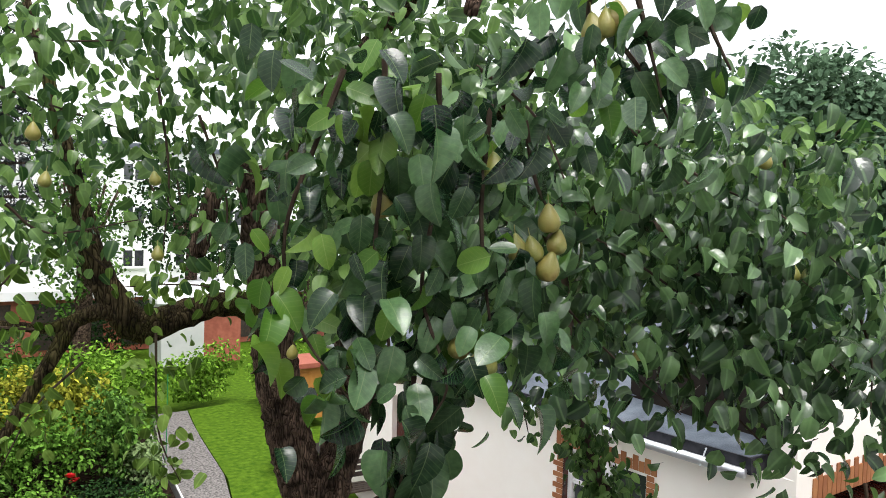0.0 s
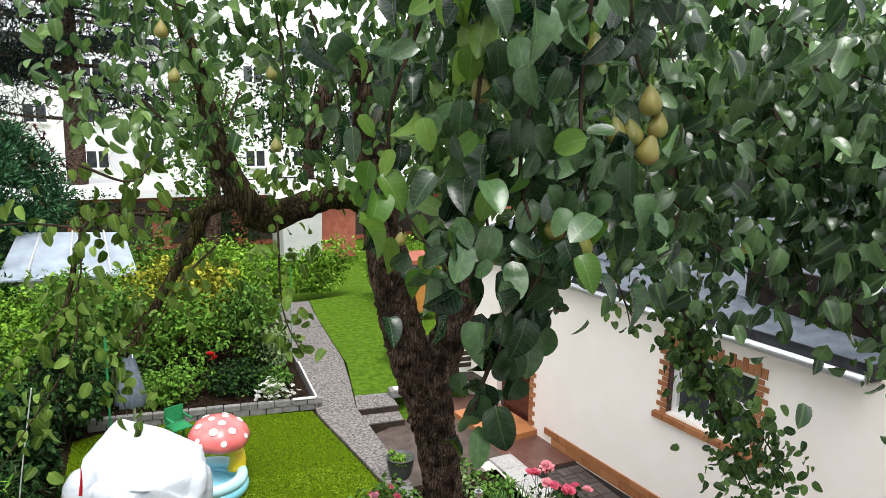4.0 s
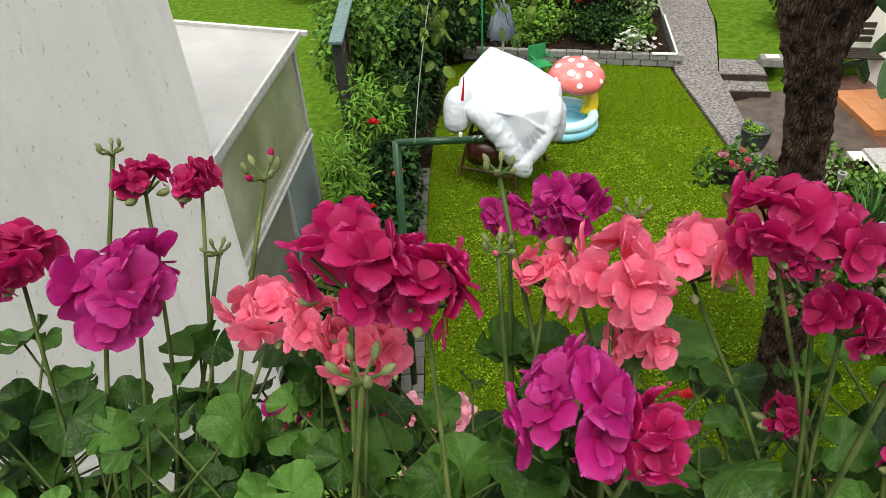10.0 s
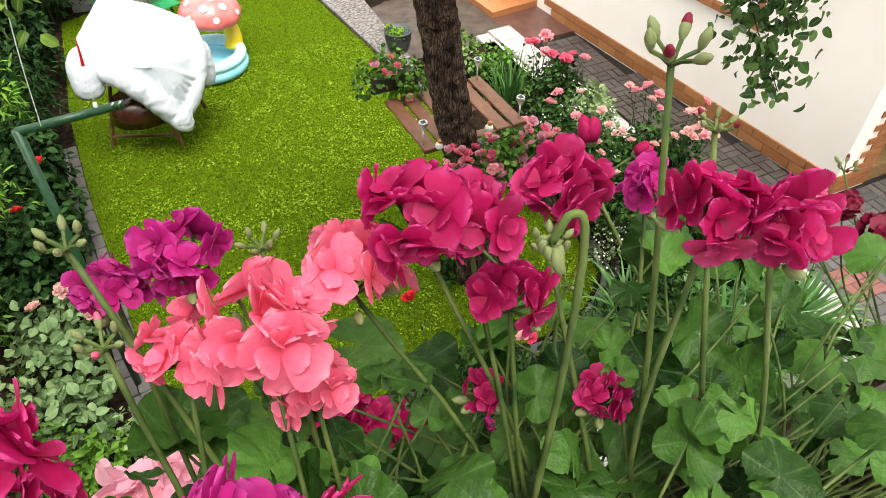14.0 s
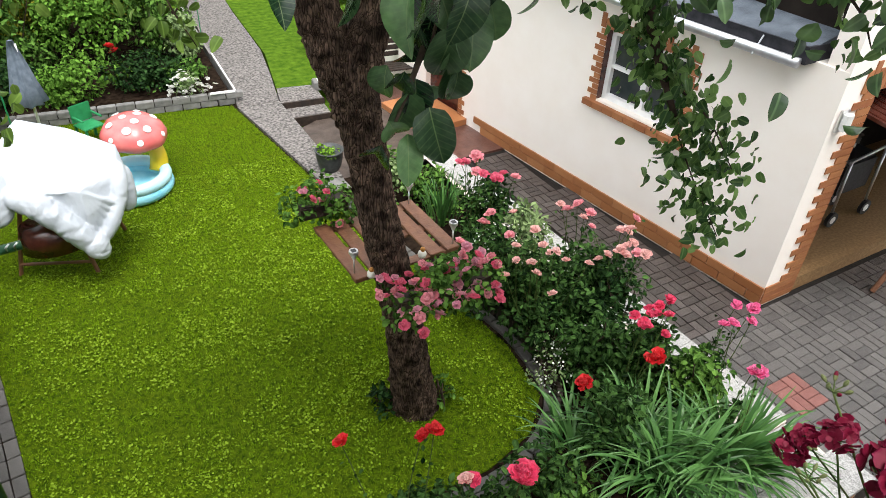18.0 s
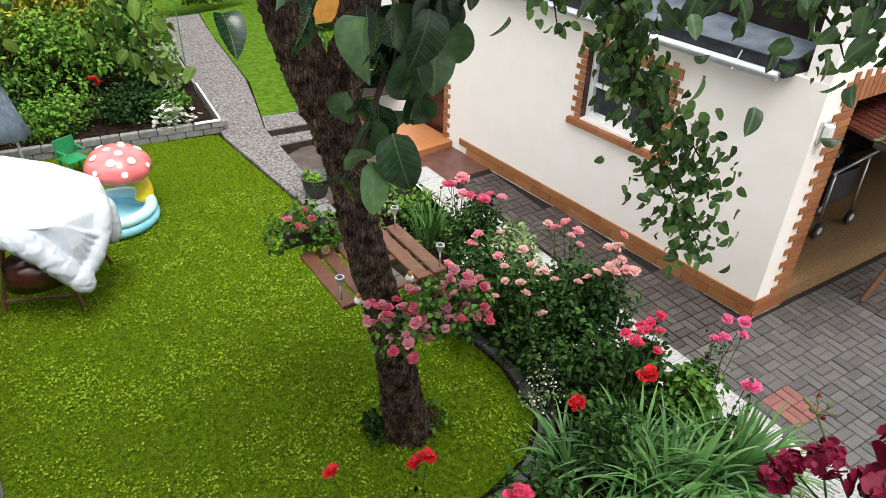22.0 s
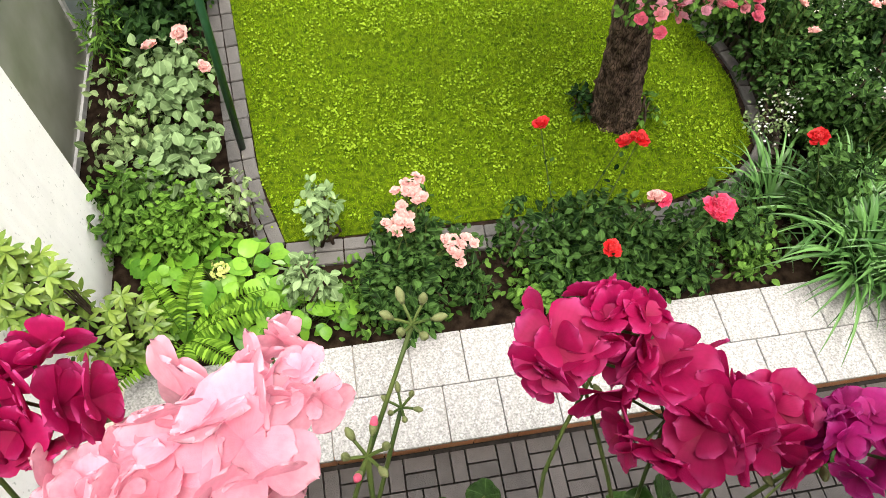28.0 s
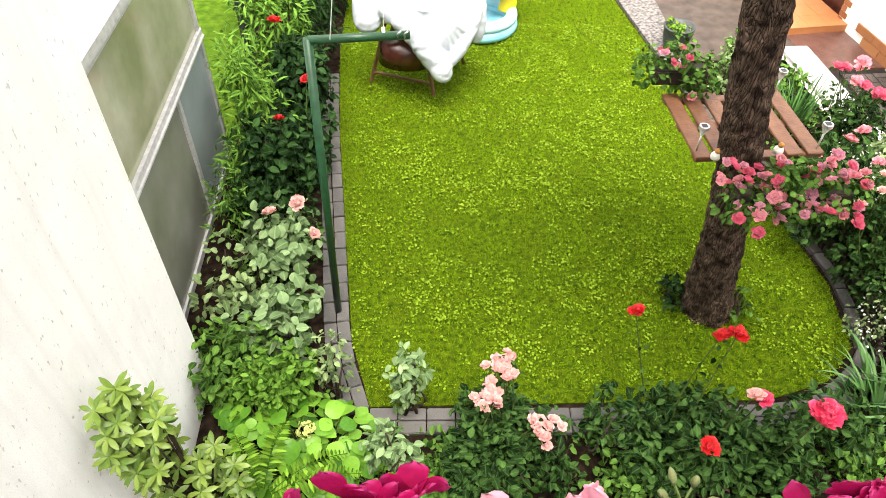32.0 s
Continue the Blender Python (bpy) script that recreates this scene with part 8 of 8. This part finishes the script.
bicycle(-9.9, 22.8, 80)


def block(name, label, x0, x1, y, h, floors, mat, bays, base=-0.2, depth=10.0, seed=0):
    """A block of flats seen from the garden, with its windows."""
    t = thing(name, label, "building", (0, 0, 0))
    part("wall", box(x0, x1, y, y + depth, base, h), mat, t)
    part("roof", box(x0 - 0.3, x1 + 0.3, y - 0.3, y + depth + 0.3, h + 0.001, h + 0.35), M_FELT, t)
    fh = (h - 0.3) / floors
    bw = (x1 - x0) / bays
    for fl in range(floors):
        for b in range(bays):
            cx, cz = x0 + (b + 0.5) * bw, fl * fh + 0.55 * fh
            w = part("window", box(cx - 0.75, cx + 0.75, y - 0.05, y - 0.002, cz - 0.65, cz + 0.65), M_WHITE, t)
            for s in (-1, 1):
                part("pane", box(cx + s * 0.36 - 0.29, cx + s * 0.36 + 0.29, y - 0.06, y - 0.051, cz - 0.55, cz + 0.55), M_DARKGLASS, w)
            part("sill", box(cx - 0.82, cx + 0.82, y - 0.14, y - 0.051, cz - 0.72, cz - 0.67), M_WHITEFACADE, w)
    return t


block("white_apartment_house", "long white apartment house behind the gardens", -11.0, 34.0, 52.0, 9.3, 3, M_WHITEFACADE, 13)
flats = block("balcony_apartment_house", "cream apartment house with red balconies", -34.0, -15.2, 45.0, 14.0, 5, M_CREAM, 6)
for fl in range(5):
    for b in range(3):
        bx = -33.0 + b * 6.2
        balc = part("balcony", box(bx, bx + 4.6, 43.4, 44.99, fl * 2.74 + 0.2, fl * 2.74 + 0.38), M_WHITEFACADE, flats)
        part("parapet", box(bx - 0.02, bx + 4.62, 43.3, 43.4, fl * 2.74 + 0.2, fl * 2.74 + 1.35), M_REDPAINT, balc)
part("stair_tower", box(-15.19, -12.6, 44.5, 50.0, -0.2, 14.0), M_GREYFACADE, flats)
villa = block("brick_chimney_house", "pale house with a red brick chimney beyond the garage", 22.0, 36.0, 34.0, 7.5, 2, M_CREAM, 4)
part("chimney", box(27.3, 28.3, 36.0, 37.0, 7.8, 13.0), M_RUST, villa)
dish = thing("satellite_dish", "round white satellite dish on a mast", "satellite dish", (-0.5, 30.2, 2.9))
bm = bmesh.new()
bmesh.ops.create_uvsphere(bm, u_segments=24, v_segments=12, radius=0.5, matrix=Matrix.Diagonal((1, 0.22, 1, 1)))
part("reflector", bm, M_WHITEFACADE, dish, smooth=True)
v, f = tube([(0, 0.1, 0), (0, 0.1, -0.9)], 0.03, 6)
put("mast", mesh_of("mast", v, f, M_ALU), dish)


# ---- lawn border bricks and block paving ----
border = thing("lawn_border", "edging of dark grey bricks round the lawn", "edging", (0, 0, 0), kind="structure")
brick_me = part("brick", box(-0.098, 0.098, -0.048, 0.048, -0.03, 0.025, 0.005), M_EDGE_BRICK, border).data
for o in list(border.children):
    bpy.data.objects.remove(o)
br_rng = np.random.default_rng(401)


def brick_row(pts, off, across=False):
    q = smooth_path([(x, y, 0) for x, y in pts], 10)[:, :2]
    seg = np.r_[0, np.cumsum(np.linalg.norm(np.diff(q, axis=0), axis=1))]
    pitch = 0.105 if across else 0.205
    s = pitch / 2
    while s < seg[-1]:
        x, y = np.interp(s, seg, q[:, 0]), np.interp(s, seg, q[:, 1])
        x2, y2 = np.interp(min(s + 0.02, seg[-1]), seg, q[:, 0]), np.interp(min(s + 0.02, seg[-1]), seg, q[:, 1])
        a = math.atan2(y2 - y, x2 - x) if (x2, y2) != (x, y) else 0.0
        n = (-math.sin(a), math.cos(a))
        put("brick", brick_me, border, m=pose(x + n[0] * off, y + n[1] * off, br_rng.uniform(-0.004, 0.004), 0, 0, math.degrees(a) + br_rng.uniform(-2, 2) + (90 if across else 0)))
        s += pitch


LEFT_EDGE = [(-0.62, 2.88), (-0.78, 3.5), (-0.9, 4.75), (-1.05, 6.3), (-1.12, 7.4)]
brick_row(LEFT_EDGE, 0.05)
brick_row(LEFT_EDGE, 0.155)
brick_row([(-0.62, 2.88), (0.6, 2.84), (2.3, 2.82), (2.8, 2.97)], -0.05)
brick_row([(-0.62, 2.88), (0.6, 2.84), (2.3, 2.82), (2.8, 2.97)], -0.155)
brick_row([(2.85, 3.0), (3.14, 3.3), (3.25, 4.0), (3.16, 4.7), (3.02, 5.6), (2.88, 6.6), (2.76, 7.4)], -0.05)
palisade = thing("log_edging", "curved dark palisade edging round the rose bed", "edging", (0, 0, 0), kind="structure")
q = smooth_path([(2.95, 2.92, 0), (3.26, 3.25, 0), (3.38, 4.0, 0), (3.28, 4.7, 0), (3.14, 5.6, 0)], 20)
seg = np.r_[0, np.cumsum(np.linalg.norm(np.diff(q, axis=0), axis=1))]
bm = bmesh.new()
bmesh.ops.create_cone(bm, cap_ends=True, segments=10, radius1=0.028, radius2=0.026, depth=0.2, matrix=Matrix.Translation((0, 0, 0.05)))
log_me = part("log", bm, M_WOOD_DARK, palisade).data
for o in list(palisade.children):
    bpy.data.objects.remove(o)
for k in range(int(seg[-1] / 0.056)):
    s = 0.03 + k * 0.056
    put("log", log_me, palisade, m=pose(float(np.interp(s, seg, q[:, 0])), float(np.interp(s, seg, q[:, 1])), br_rng.uniform(-0.01, 0.01)))

paving = thing("block_paving", "grey block paving laid in a basket weave", "paving", (0, 0, 0), kind="structure")
pave_me = part("paver", box(-0.0975, 0.0975, -0.0475, 0.0475, -0.06, 0.0, 0.005), M_PAVER, paving).data
red_me = pave_me.copy()
red_me.materials.clear()
red_me.materials.append(M_PAVER_RED)
for o in list(paving.children):
    bpy.data.objects.remove(o)
far_pos, far_red, count = [], [], 0
pav_rng = np.random.default_rng(402)
for i in range(-30, 36):
    for j in range(-14, 40):
        cx, cy = 5.0 + 0.2 * i + 0.1, 1.29 + 0.2 * j + 0.1
        if not (-2.0 < cx < 12.0 and -1.4 < cy < 8.0):
            continue
        if cx < 5.0 and cy > 1.25:
            continue
        if cy > 3.25 and (cx > 6.1 - 0.114 * (cy - 3.35) - 0.06 or cx < 4.95 - 0.04 * (cy - 2)):
            continue
        if cy > 7.5:
            continue
        flip = (i + j) % 2
        red = (i in (1, 2) and j in (5,)) or (i in (12, 13) and j in (5,)) or (i in (1, 2) and j == 4) or (i in (12, 13) and j == 4)
        for s in (-0.05, 0.05):
            x, y = (cx + s, cy) if flip else (cx, cy + s)
            z = -0.15 + pav_rng.uniform(-0.003, 0.003)
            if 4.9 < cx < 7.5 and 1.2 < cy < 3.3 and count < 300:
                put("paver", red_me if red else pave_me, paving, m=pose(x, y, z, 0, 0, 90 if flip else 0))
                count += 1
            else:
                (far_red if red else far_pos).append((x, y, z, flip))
base_v = np.array([(-0.0975, -0.0475, -0.05), (0.0975, -0.0475, -0.05), (0.0975, 0.0475, -0.05), (-0.0975, 0.0475, -0.05), (-0.094, -0.044, 0), (0.094, -0.044, 0), (0.094, 0.044, 0), (-0.094, 0.044, 0)])
turned = base_v[:, [1, 0, 2]] * np.array([1, -1, 1])
sides = [(4, 5, 6, 7), (0, 1, 5, 4), (1, 2, 6, 5), (2, 3, 7, 6), (3, 0, 4, 7)]
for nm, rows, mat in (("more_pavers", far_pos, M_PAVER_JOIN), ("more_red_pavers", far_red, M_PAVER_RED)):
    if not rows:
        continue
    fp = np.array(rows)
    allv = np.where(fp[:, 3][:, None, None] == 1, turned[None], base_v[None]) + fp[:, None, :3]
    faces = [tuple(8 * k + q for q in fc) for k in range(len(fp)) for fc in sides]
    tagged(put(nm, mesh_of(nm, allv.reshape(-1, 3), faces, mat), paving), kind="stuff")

# low leaves over the bare soil of the beds
gr = np.random.default_rng(501)
gp = np.concatenate([np.c_[gr.uniform(-0.3, 3.2, 900), gr.uniform(2.06, 2.72, 900)], np.c_[gr.uniform(-2.05, -1.1, 1500), gr.uniform(2.6, 6.5, 1500)], np.c_[gr.uniform(3.35, 4.25, 1400), gr.uniform(2.4, 7.3, 1400)], np.c_[gr.uniform(-1.6, 2.3, 1200), gr.uniform(10.9, 14.5, 1200)]])
dens = np.array([noise.noise(Vector((x * 2.3, y * 2.3, 5.0))) for x, y in gp])
gp = gp[dens > -0.12]
n = len(gp)
g3 = np.c_[gp, np.where(gp[:, 1] > 10, 0.14, 0.0) + gr.uniform(0.01, 0.14, n)]
v, f = spread(SMALL_LEAF, g3, np.c_[gr.normal(size=(n, 2)), gr.uniform(-0.2, 0.6, n)], np.c_[gr.normal(size=(n, 2)) * 0.5, np.ones(n)], gr.uniform(0.035, 0.075, n))
tagged(put("ground_cover", mesh_of("ground_cover", v, f, M_SHRUB)), "low green leaves spread over the bed soil", "ground cover", kind="stuff")
